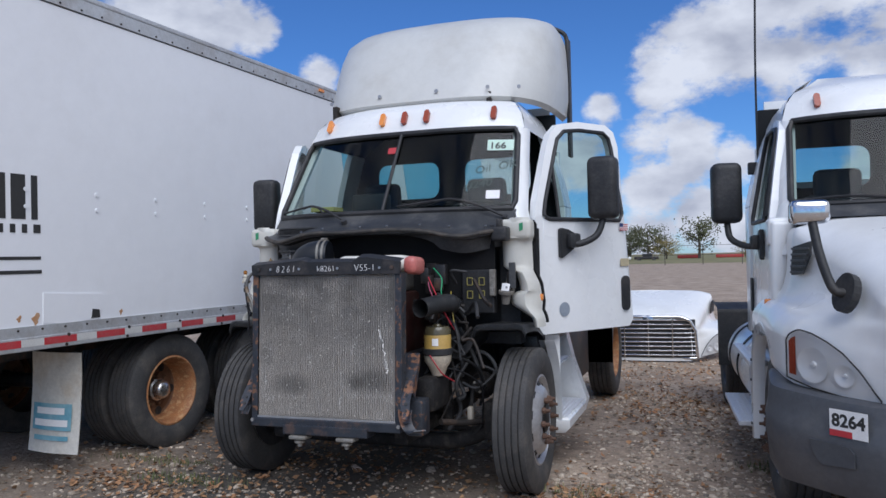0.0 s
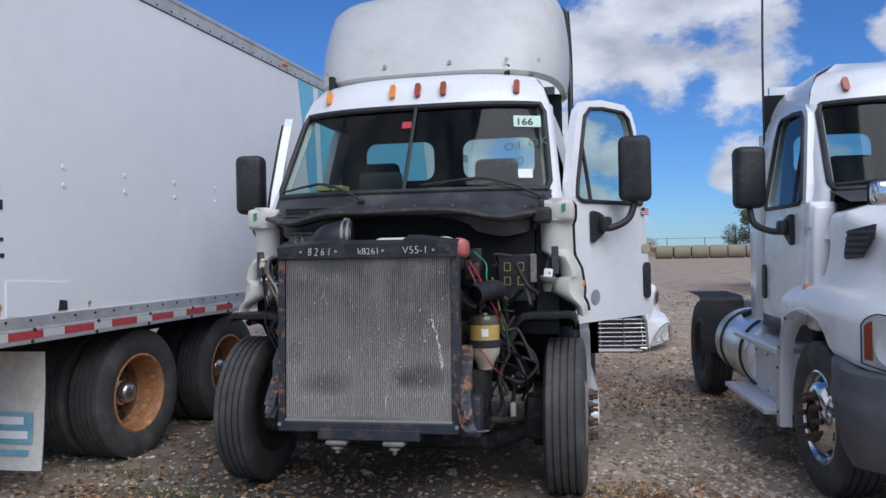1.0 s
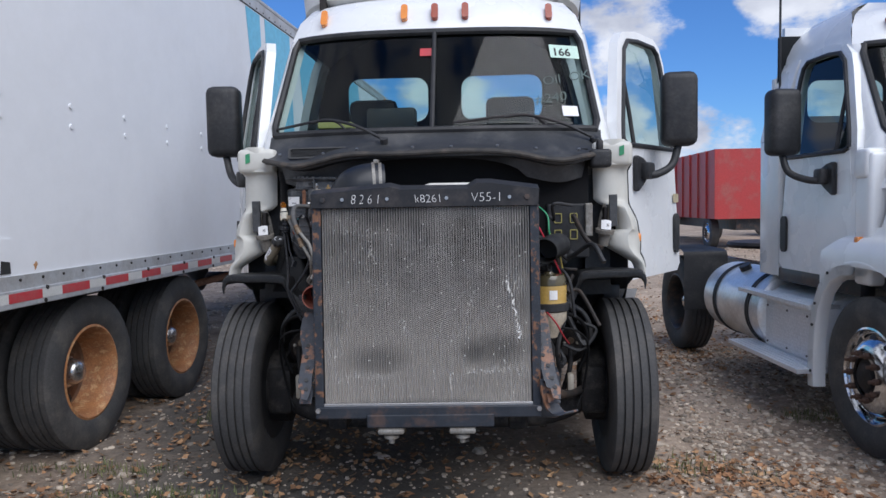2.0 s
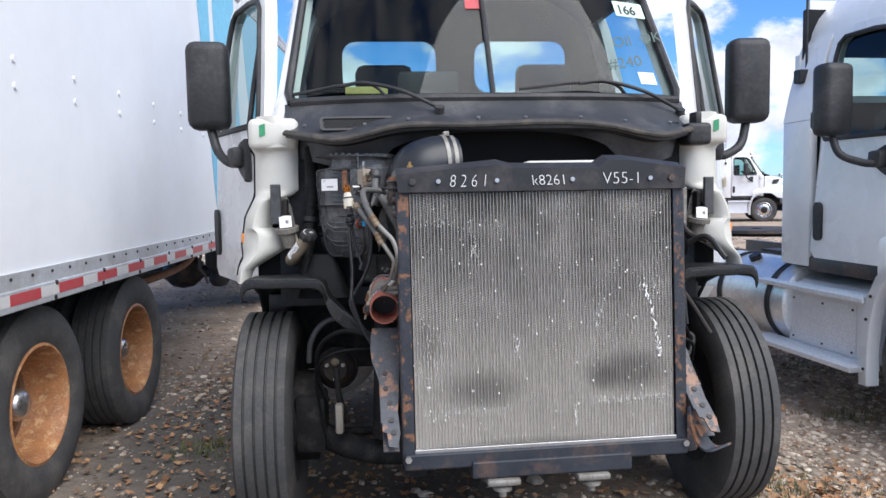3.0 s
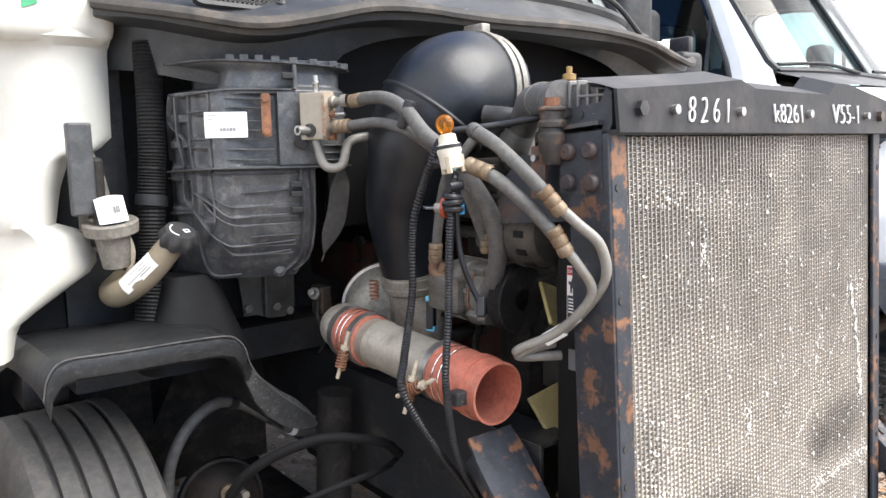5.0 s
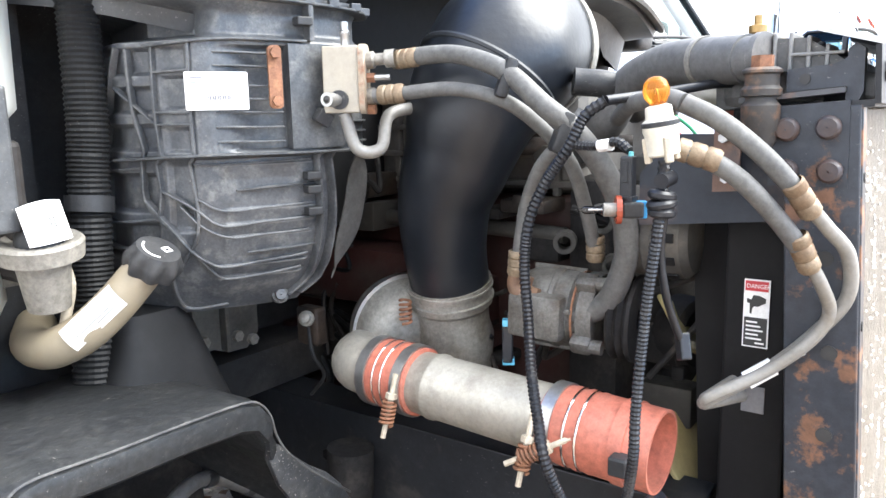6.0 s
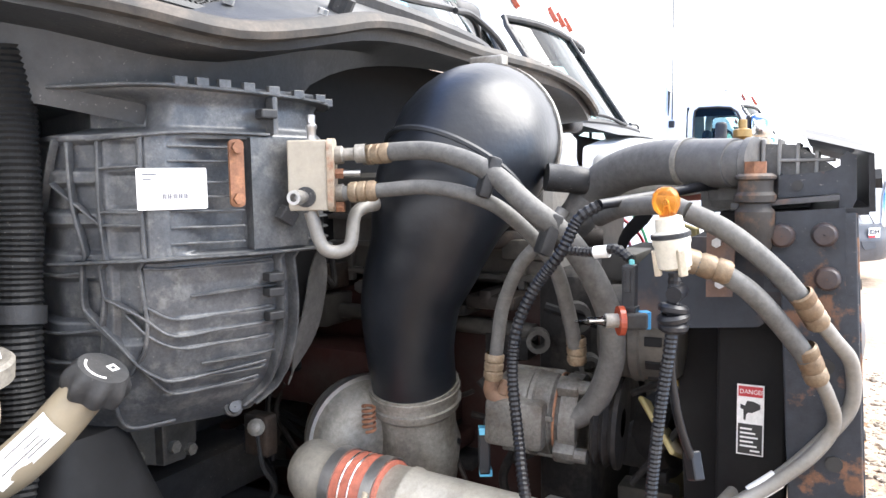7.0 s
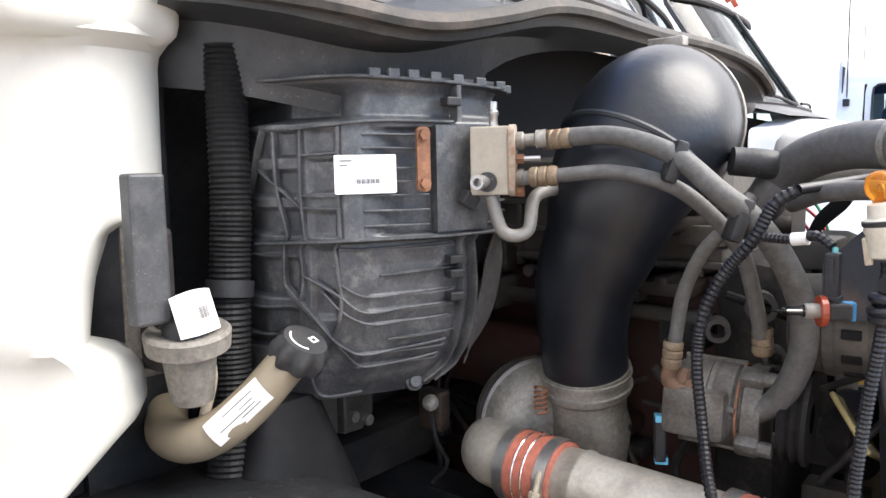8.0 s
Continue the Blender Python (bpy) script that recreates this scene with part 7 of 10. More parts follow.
for i in range(9):
    y = -0.66 + 0.115 * i
    box(bm, (-0.252, y - 0.006, 1.36), (-0.238, y + 0.006, 1.54), 0.002)
for z in (1.38, 1.43, 1.48, 1.53):
    box(bm, (-0.256, -0.70, z - 0.005), (-0.238, 0.4, z + 0.005), 0.002)
part("valve_cover", bm, COVER_LIGHT, ENGINE, "grey ribbed valve cover")
for i in range(7):
    part("cover_bolt", disc(bmesh.new(), 0.012, 0.02, pose(-0.25, -0.62 + 0.14 * i, 1.35, 0, 90, 0), 6), STEEL, ENGINE)
part("fuel_rail", tube(bmesh.new(), [(-0.29, -0.7, 1.30), (-0.29, -0.3, 1.31), (-0.29, 0.3, 1.30)], 0.014), COVER, ENGINE, smooth=True)
part("header_pipe", tube(bmesh.new(), [(-0.44, -0.53, 1.44), (-0.36, -0.6, 1.445), (-0.30, -0.7, 1.45), (-0.26, -0.8, 1.45)], 0.014), DARK, ENGINE, smooth=True)
part("manifold", box(bmesh.new(), (-0.36, -0.5, 1.14), (-0.25, 0.35, 1.26), 0.03), IRON, ENGINE, smooth=True)
part("turbo_housing", lathe(bmesh.new(), [(0.03, -0.06), (0.075, -0.05), (0.095, -0.02), (0.095, 0.02), (0.07, 0.05), (0.04, 0.06)], towards((-0.40, -0.44, 1.13), (-0.5, -0.8, 0.0)), 36, caps=True), ALU, ENGINE, "cast turbo housing", smooth=True)
part("turbo_band", lathe(bmesh.new(), [(0.094, -0.008), (0.102, -0.008), (0.102, 0.008), (0.094, 0.008)], towards((-0.405, -0.45, 1.13), (-0.5, -0.8, 0.0)), 40), STEEL, ENGINE, smooth=True)
part("actuator_spring", tube(bmesh.new(), [towards((-0.47, -0.50, 1.205), (0, 0, -1)) @ Vector((0.009 * math.cos(t), 0.009 * math.sin(t), 0.04 * t / (10 * math.pi))) for t in steps_of(0, 10 * math.pi, 80)], 0.0025, smooth=False, sides=6), RUSTY, ENGINE, smooth=True)
part("sensor_bracket", box(bmesh.new(), (-0.50, -0.32, 1.10), (-0.47, -0.27, 1.17), 0.006), DARK, ENGINE)
part("sensor", lathe(bmesh.new(), [(0.001, 0), (0.014, 0), (0.014, 0.02), (0.008, 0.024), (0.008, 0.04), (0.001, 0.042)], towards((-0.50, -0.30, 1.15), (-0.7, -0.6, 0.3)), 12), ALU, ENGINE, smooth=True)
hose("sensor_wire", [(-0.50, -0.30, 1.14), (-0.51, -0.32, 1.09), (-0.495, -0.33, 1.05), (-0.50, -0.30, 1.01)], 0.0035, BLACK, "", ENGINE, sides=6)
COMP = new("compressor"); COMP.parent = T1
kp = towards((-0.395, -0.752, 1.208), (0.10, -0.99, -0.04))
COMP_CAST = material("dirty_compressor_casting", (0.17, 0.163, 0.15), 0.55, 0.35, color2=(0.09, 0.084, 0.076), scale=22, amount=0.9, dirt=(0.075, 0.058, 0.042), dirt_scale=24, dirt_amount=0.75, bump=0.0008, bump_scale=90, grain=0.4)
part("body", lathe(bmesh.new(), [(0.001, -0.066), (0.040, -0.066), (0.052, -0.058), (0.058, -0.045), (0.058, -0.012), (0.061, -0.009), (0.061, -0.003), (0.058, 0.0), (0.058, 0.022), (0.054, 0.026), (0.054, 0.034), (0.060, 0.037), (0.060, 0.060), (0.001, 0.060)], kp, 28), COMP_CAST, COMP, smooth=True)
part("head_block", box(bmesh.new(), (-0.075, -0.035, -0.064), (-0.030, 0.032, 0.02), 0.008, kp), COMP_CAST, COMP, smooth=True)
part("parting_line", lathe(bmesh.new(), [(0.0585, 0.0285), (0.0605, 0.0285), (0.0605, 0.0315), (0.0585, 0.0315)], kp, 28), RUSTY, COMP)
for a in (35, 125, 215, 305):
    part("lug", box(bmesh.new(), (0.045, -0.013, 0.030), (0.074, 0.013, 0.062), 0.006, kp @ pose(0, 0, 0, 0, 0, a)), COMP_CAST, COMP, smooth=True)
    part("bolt", disc(bmesh.new(), 0.0105, 0.03, kp @ pose(0, 0, 0, 0, 0, a) @ pose(0.064, 0, 0.062), 12), COMP_CAST, COMP)
for a in (80, 170, 260, 350):
    part("casting_rib", box(bmesh.new(), (0.050, -0.004, -0.055), (0.063, 0.004, 0.03), 0.002, kp @ pose(0, 0, 0, 0, 0, a)), COMP_CAST, COMP)
part("pulley", lathe(bmesh.new(), [(0.02, 0.080), (0.06, 0.080), (0.064, 0.085), (0.057, 0.091), (0.064, 0.097), (0.057, 0.103), (0.064, 0.109), (0.064, 0.115), (0.02, 0.115)], kp, 32), SOOT, COMP, smooth=True)
RUST_PIPE = material("rusty_brown_fitting", (0.16, 0.085, 0.05), 0.7, 0.1, color2=(0.24, 0.16, 0.10), scale=40, dirt=(0.06, 0.04, 0.03), dirt_scale=30, dirt_amount=0.6)
part("inlet_elbow", tube(bmesh.new(), [(-0.461, -0.704, 1.268), (-0.463, -0.702, 1.25), (-0.462, -0.712, 1.237), (-0.452, -0.728, 1.232)], 0.0105), RUST_PIPE, COMP, "rusty brown pipe elbow", smooth=True)
for y, z in ((-0.716, 1.254), (-0.728, 1.238), (-0.722, 1.222)):
    part("rust_fitting", disc(bmesh.new(), 0.010, 0.02, towards((-0.452, y, z), (-0.3, 0.2, -1)), 8), RUST_PIPE, COMP)
part("alternator", lathe(bmesh.new(), [(0.02, -0.052), (0.052, -0.052), (0.062, -0.044), (0.064, -0.012), (0.067, -0.009), (0.067, 0.002), (0.064, 0.005), (0.064, 0.040), (0.055, 0.05), (0.02, 0.055)], towards((-0.385, -0.895, 1.335), (0.05, -1, 0)), 28, caps=True), COVER, ENGINE, "dirty grey alternator drum", smooth=True)
for a in range(0, 360, 30):
    part("cooling_slot", box(bmesh.new(), (0.060, -0.006, 0.012), (0.0665, 0.006, 0.034), 0.001, towards((-0.385, -0.895, 1.335), (0.05, -1, 0)) @ pose(0, 0, 0, 0, 0, a)), INKY, ENGINE)
part("idler_pulley", lathe(bmesh.new(), [(0.015, -0.02), (0.06, -0.02), (0.06, 0.02), (0.045, 0.024), (0.015, 0.01)], towards((-0.28, -0.90, 1.16), (-0.3, -1, 0)), 28, caps=True), SOOT, ENGINE, smooth=True)
part("crank_pulley", lathe(bmesh.new(), [(0.02, -0.03), (0.12, -0.03), (0.12, 0.03), (0.09, 0.034), (0.02, 0.02)], towards((0.0, -0.80, 0.95), (0, -1, 0)), 36, caps=True), SOOT, ENGINE, smooth=True)
bm = tube(bmesh.new(), [(-0.38, -0.90, 1.50), (-0.31, -0.84, 1.42), (-0.24, -0.86, 1.20), (-0.16, -0.86, 0.95)], 0.012, flat=0.3)
part("belt", bm, INKY, ENGINE, smooth=True)
part("front_cover", box(bmesh.new(), (-0.30, -0.80, 0.72), (0.30, -0.70, 1.40), 0.03), SOOT, ENGINE, smooth=True)
for i, (y, z, r) in enumerate(((-0.78, 1.34, 0.022), (-0.72, 1.30, 0.018), (-0.80, 1.27, 0.016))):
    part("port", lathe(bmesh.new(), [(r * 0.6, 0), (r, 0), (r, 0.03), (r * 0.6, 0.03)], towards((-0.33, y, z), (-1, -0.4, 0)), 18), COVER, ENGINE, smooth=True)
hose("radiator_hose", RH, 0.029, HOSE_DARK, "thick black radiator hose", sides=20)
part("hose_clamp", lathe(bmesh.new(), [(0.0295, -0.004), (0.031, -0.004), (0.031, 0.004), (0.0295, 0.004)], towards(RH[-2], (-0.5, -0.85, 0)), 28), ALU, T1, smooth=True)
CAP_END = new("tank_end_cap"); CAP_END.parent = T1
part("neck", lathe(bmesh.new(), [(0.001, -0.01), (0.026, -0.01), (0.0265, 0.012), (0.0295, 0.014), (0.0295, 0.022), (0.001, 0.023)], towards(RH[-1], (-0.3, -0.95, 0)), 24), HOSE_DARK, CAP_END, smooth=True)
end_at = Matrix(((0, 0, 1, -0.455), (1, 0, 0, 0), (0, 1, 0, 0), (0, 0, 0, 1)))
part("cap", outline(bmesh.new(), [(-1.035, 1.54), (-1.118, 1.54), (-1.118, 1.550), (-1.100, 1.563), (-1.078, 1.576), (-1.035, 1.578)], 0.06, end_at), GREY, CAP_END, "ribbed grey plastic tank end", smooth=False)
for y, h in ((-1.046, 1.583), (-1.063, 1.583), (-1.082, 1.578), (-1.101, 1.568)):
    part("rib", box(bmesh.new(), (-0.460, y - 0.0022, 1.541), (-0.40, y + 0.0022, h), 0.0015), HOUSING, CAP_END)
part("bead", box(bmesh.new(), (-0.461, -1.119, 1.556), (-0.40, -1.064, 1.560), 0.0015), HOUSING, CAP_END)
hose("lower_hose", [(-0.20, -0.78, 1.50), (-0.33, -0.80, 1.535), (-0.37, -0.75, 1.545)], 0.02, BLACK, "black rubber hose")

# ---- far side of the engine bay ----
FILTER = new("fuel_filter"); FILTER.parent = T1
fz = pose(0.60, -0.72, 0)
part("lid", lathe(bmesh.new(), [(0.001, 1.168), (0.02, 1.166), (0.025, 1.155), (0.075, 1.15), (0.085, 1.13), (0.085, 1.10)], fz, 32), material("smoked_dome", (0.10, 0.085, 0.045), 0.2, color2=(0.07, 0.06, 0.035), scale=10, coat=0.4), FILTER, smooth=True)
part("bowl", lathe(bmesh.new(), [(0.086, 1.10), (0.088, 1.09), (0.086, 1.025), (0.088, 1.015)], fz, 32), material("amber_plastic", (0.50, 0.33, 0.09), 0.25, color2=(0.4, 0.25, 0.06), scale=10, coat=0.3), FILTER, "amber filter bowl", smooth=True)
part("collar", lathe(bmesh.new(), [(0.088, 1.015), (0.098, 1.012), (0.098, 0.978), (0.088, 0.97)], fz, 36), BLACK, FILTER, smooth=True)
part("base", lathe(bmesh.new(), [(0.088, 0.972), (0.085, 0.93), (0.06, 0.89), (0.04, 0.84), (0.001, 0.83)], fz, 28), BEIGE, FILTER, smooth=True)
part("bowl_label", patch(bmesh.new(), lambda u, v: fz @ Vector((0.0885 * math.sin(u), -0.0885 * math.cos(u), v)), steps_of(-0.05, 0.4, 4), steps_of(1.035, 1.08, 2)), PAPER, FILTER)
bm = tube(bmesh.new(), [(0.566, -0.92, 1.278), (0.585, -0.84, 1.284), (0.625, -0.74, 1.295), (0.66, -0.62, 1.29), (0.60, -0.50, 1.25)], 0.058, sides=28, caps=False)
bmesh.ops.solidify(bm, geom=bm.faces[:], thickness=0.006)
part("intake_pipe", bm, GREY, T1, "black pipe with an open mouth", smooth=True)
part("pipe_inside", disc(bmesh.new(), 0.05, 0.004, towards((0.60, -0.80, 1.288), (-0.3, -1, 0)), 20), INK, T1)
YELLOW = material("yellow_rubber", (0.36, 0.32, 0.10), 0.5)
FUSE = new("fuse_panel"); FUSE.parent = T1
part("panel", box(bmesh.new(), (0.63, -0.30, 1.20), (0.86, -0.22, 1.50), 0.01), BLACK, FUSE)
for x in (0.69, 0.775):
    for z in (1.42, 1.33):
        bm = frame_of(bmesh.new(), rounded(0.042, 0.055, 0.006), rounded(0.032, 0.045, 0.004), 0.006, Matrix.Translation((x, -0.302, z)) @ pose(0, 0, 0, 90))
        part("yellow_seal", bm, YELLOW, FUSE)
part("grey_module", box(bmesh.new(), (0.835, -0.33, 1.32), (0.875, -0.29, 1.50), 0.006), ALU, FUSE)
for name, col, pts in (("green_wire", (0.03, 0.32, 0.14), [(0.52, -0.55, 1.52), (0.60, -0.62, 1.45), (0.61, -0.66, 1.36), (0.63, -0.62, 1.30)]),
                       ("red_wire", (0.5, 0.03, 0.05), [(0.50, -0.6, 1.46), (0.56, -0.66, 1.38), (0.62, -0.66, 1.25), (0.68, -0.62, 1.12)]),
                       ("yellow_wire", (0.36, 0.28, 0.05), [(0.62, -0.5, 1.36), (0.66, -0.6, 1.27), (0.68, -0.62, 1.16), (0.70, -0.6, 1.05)]),
                       ("pink_wire", (0.5, 0.12, 0.2), [(0.46, -0.5, 1.46), (0.51, -0.62, 1.40), (0.54, -0.64, 1.34)]),
                       ("red_wire", (0.4, 0.03, 0.04), [(0.56, -0.8, 1.0), (0.62, -0.83, 0.93), (0.66, -0.8, 0.86), (0.7, -0.7, 0.8)])):
    hose(name, pts, 0.0042, material(name, col, 0.45), "", sides=6)
rnd = random.Random(11)
for i in range(22):   # dark lines behind the radiator, on the far side
    x, z = rnd.uniform(0.50, 0.78), rnd.uniform(0.85, 1.55)
    pts = [(x, -0.35 - rnd.random() * 0.2, z)]
    for k in range(3):
        q = pts[-1]
        pts.append((q[0] + rnd.uniform(-0.1, 0.1), q[1] + rnd.uniform(-0.12, 0.06), q[2] + rnd.uniform(-0.22, 0.08)))
    hose("engine_line", pts, rnd.uniform(0.006, 0.016), rnd.choice((BLACK, DARK, BLACK)), "", sides=8)
for i in range(14):
    x, y, z = rnd.uniform(0.36, 0.62), rnd.uniform(-0.55, -0.25), rnd.uniform(0.95, 1.52)
    w, h = rnd.uniform(0.02, 0.06), rnd.uniform(0.02, 0.07)
    part("engine_fitting", box(bmesh.new(), (x - w, y - 0.03, z - h), (x + w, y + 0.03, z + h), 0.008), rnd.choice((DARK, COVER, CHASSIS)), ENGINE, smooth=True)
for i in range(16):
    y, z = rnd.uniform(-0.68, 0.1), rnd.uniform(0.78, 1.30)
    w, h = rnd.uniform(0.015, 0.06), rnd.uniform(0.012, 0.05)
    part("engine_fitting", box(bmesh.new(), (-0.30 - rnd.random() * 0.05, y - w, z - h), (-0.25, y + w, z + h), 0.008), rnd.choice((SOOT, DARK, IRON, IRON)), ENGINE, smooth=True)

for i in range(34):   # ribs, brackets and small lines on the near side of the engine
    y, z = rnd.uniform(-0.92, 0.05), rnd.uniform(1.0, 1.46)
    w, h, d = rnd.uniform(0.008, 0.05), rnd.uniform(0.006, 0.035), rnd.uniform(0.02, 0.08)
    part("engine_fitting", box(bmesh.new(), (-0.27 - d, y - w, z - h), (-0.25, y + w, z + h), 0.005), rnd.choice((DARK, COVER, SOOT, INKY)), ENGINE, smooth=True)
for i in range(18):
    y, z = rnd.uniform(-0.9, 0.0), rnd.uniform(1.05, 1.45)
    pts = [(-0.31 - 0.05 * rnd.random(), y, z)]
    for k in range(3):
        q = pts[-1]
        pts.append((-0.31 - 0.06 * rnd.random(), q[1] + rnd.uniform(-0.14, 0.10), q[2] + rnd.uniform(-0.14, 0.06)))
    hose("engine_line", pts, rnd.uniform(0.004, 0.010), rnd.choice((INKY, SOOT, LOOM, DARK)), "", sides=8)

# ---- chassis ----
RAIL_BLACK = material("black_frame_paint", (0.019, 0.021, 0.025), 0.40, color2=(0.034, 0.036, 0.041), scale=6, dirt=(0.10, 0.09, 0.08), dirt_scale=16, dirt_amount=0.4, dirt_from=0.55, dirt_to=0.66, specks=0.5, grain=0.3)
for side in (-1, 1):
    bm = bmesh.new()
    inn, out_x = min(side * 0.37, side * 0.455), max(side * 0.37, side * 0.455)
    box(bm, (side * 0.4515 - 0.0045, -0.98, 0.715), (side * 0.4515 + 0.0045, 4.3, 0.975), 0.002)
    box(bm, (inn, -0.98, 0.9665), (out_x, 4.3, 0.975), 0.002)
    box(bm, (inn, -0.98, 0.715), (out_x, 4.3, 0.7235), 0.002)
    part("frame_rail", bm, RAIL_BLACK, T1, "black steel frame rail")
    for y, z in ((-0.37, 0.79), (-0.30, 0.88), (-0.72, 0.86), (-0.78, 0.78), (-0.05, 0.80)):
        part("rail_bolt", disc(bmesh.new(), 0.013, 0.014, pose(side * 0.461, y, z, 0, 90, 0), 6), SOOT, T1)
    top, tip = Vector((side * 0.525, -0.98, 0.955)), Vector((side * 0.52 + (0.06 if side > 0 else 0), -1.255, 0.665))
    hz = (tip - top).normalized()
    hx = Vector((1, 0, 0))
    hy = hz.cross(hx).normalized()
    hm = Matrix(((hx.x, hy.x, hz.x, top.x), (hx.y, hy.y, hz.y, top.y), (hx.z, hy.z, hz.z, top.z), (0, 0, 0, 1)))
    length = (tip - top).length
    bm = bmesh.new()
    prof = [(-0.050, -0.07), (0.046, -0.07), (0.050, -0.02), (0.044, 0.06), (0.036, 0.13), (0.032, 0.20), (0.026, 0.27), (0.030, length - 0.05), (0.020, length), (-0.010, length - 0.006), (-0.014, length - 0.055), (-0.028, length - 0.06), (-0.031, 0.20), (-0.034, 0.15), (-0.044, 0.11), (-0.056, 0.07), (-0.060, 0.02), (-0.058, -0.03)]
    outline(bm, prof, 0.006, hm @ pose(0, 0, 0, 90))
    box(bm, (0.028, -0.06, -0.05), (0.034, 0.0, 0.22), 0.002, hm)
    box(bm, (-0.034, -0.06, -0.05), (-0.028, 0.0, length - 0.09), 0.002, hm)
    box(bm, (-0.028, -0.055, length - 0.10), (0.026, -0.05, length - 0.01), 0.002, hm)
    part("frame_horn", bm, HORN, T1, "rusty bent frame horn with holes")
    bm = bmesh.new()
    for x, z in ((-0.012, 0.12), (-0.012, 0.18), (0.0, 0.235), (0.003, 0.30), (0.008, 0.345)):
        disc(bm, 0.0095, 0.0076, hm @ pose(x, 0.0, z, 90), 12)
    part("horn_hole", bm, INK, T1)["kind"] = "stuff"
    chamber = towards((side * 0.745, -0.26, 0.705), (side * 0.1, -1, 0.1))
    part("brake_chamber", lathe(bmesh.new(), [(0.001, 0.06), (0.05, 0.06), (0.078, 0.035), (0.088, 0.008), (0.088, -0.008), (0.078, -0.03), (0.05, -0.06), (0.001, -0.06)], chamber, 32), DARK, T1, "dirty round brake chamber", smooth=True)
    part("chamber_clamp", lathe(bmesh.new(), [(0.088, -0.012), (0.095, -0.010), (0.095, 0.010), (0.088, 0.012)], chamber, 32), SOOT, T1, smooth=True)
    for a in range(3):
        part("chamber_bolt", disc(bmesh.new(), 0.009, 0.02, chamber @ pose(0, 0, 0, 0, 0, 30 + 120 * a) @ pose(0.042, 0, 0.065), 6), DUSTY_ALLOY, T1)
    part("chamber_port", lathe(bmesh.new(), [(0.001, 0.085), (0.010, 0.085), (0.010, 0.075), (0.018, 0.073), (0.018, 0.055)], chamber @ pose(0.0, 0.035, 0.0), 14), FERRULE, T1, smooth=True)
    part("slack_adjuster", box(bmesh.new(), (side * 0.73 - 0.018, -0.50, 0.47), (side * 0.73 + 0.018, -0.45, 0.60), 0.012), DUSTY_ALLOY, T1, "dusty grey slack adjuster", smooth=True)
    part("slack_rod", tube(bmesh.new(), [(side * 0.74, -0.43, 0.74), (side * 0.73, -0.45, 0.62), (side * 0.70, -0.42, 0.50)], 0.014), SOOT, T1, smooth=True)
    part("shock_absorber", tube(bmesh.new(), [(side * 0.55, -0.40, 0.42), (side * 0.53, -0.42, 0.95)], 0.04, smooth=False, sides=16), SOOT, T1, smooth=True)
    part("steering_knuckle", box(bmesh.new(), (side * 0.86 - 0.07, -0.42, 0.36), (side * 0.86 + 0.07, -0.22, 0.62), 0.03), SOOT, T1, smooth=True)
    part("brake_drum", lathe(bmesh.new(), [(0.06, -0.09), (0.2, -0.09), (0.205, 0.09), (0.06, 0.09)], Matrix.Translation((side * 0.93, -0.21, 0.48)) @ RIGHT_OUT, 36), SOOT, T1, smooth=True)
    hose("brake_hose", [(side * 0.50, -0.62, 0.86), (side * 0.58, -0.66, 0.92), (side * 0.70, -0.62, 0.94), (side * 0.80, -0.52, 0.86), (side * 0.82, -0.45, 0.72), (side * 0.78, -0.42, 0.6)], 0.010, INKY, "black brake hose")
    hose("brake_hose", [(side * 0.48, -0.58, 0.83), (side * 0.60, -0.70, 0.88), (side * 0.74, -0.68, 0.86), (side * 0.82, -0.52, 0.74), (side * 0.80, -0.44, 0.5), (side * 0.76, -0.48, 0.42)], 0.006, INKY, "black brake hose")
    hose("guard_pipe", [(side * 0.47, -0.20, 0.775), (side * 0.532, -0.213, 0.80), (side * 0.62, -0.245, 0.868), (side * 0.70, -0.27, 0.925), (side * 0.76, -0.285, 0.936), (side * 0.82, -0.29, 0.90), (side * 0.86, -0.29, 0.83), (side * 0.87, -0.28, 0.74)], 0.0125, HOSE_DARK, "grey hose arched over the brake chamber", sides=16)
    hose("hose_sleeve", [(side * 0.70, -0.27, 0.925), (side * 0.72, -0.275, 0.931)], 0.0145, BLACK, "", sides=14)
    hose("hose_sleeve", [(side * 0.60, -0.238, 0.853), (side * 0.615, -0.243, 0.864)], 0.0145, BLACK, "", sides=14)
    hose("tape_wrap", [(side * 0.532, -0.213, 0.80), (side * 0.546, -0.218, 0.81)], 0.0142, PAPER, "white tape")
    part("leaf_spring", box(bmesh.new(), (side * 0.43 - 0.045, -0.95, 0.44), (side * 0.43 + 0.045, 0.5, 0.52), 0.01), SOOT, T1)
for side in (-1, 1):   # liner that closes the wheel well towards the cab
    part("well_liner", box(bmesh.new(), (min(side * 0.46, side * 1.05), 0.10, 0.62), (max(side * 0.46, side * 1.05), 0.12, 1.12), 0.006), SOOT, T1, "black wheel well liner")
part("front_axle", tube(bmesh.new(), [(-0.9, -0.34, 0.47), (-0.66, -0.36, 0.36), (-0.4, -0.36, 0.33), (0.4, -0.36, 0.33), (0.66, -0.36, 0.36), (0.9, -0.34, 0.47)], 0.055, sides=12), SOOT, T1, "oily forged front axle", smooth=True)
part("tie_rod", tube(bmesh.new(), [(-0.85, -0.18, 0.38), (0.85, -0.18, 0.38)], 0.02, smooth=False), SOOT, T1, smooth=True)
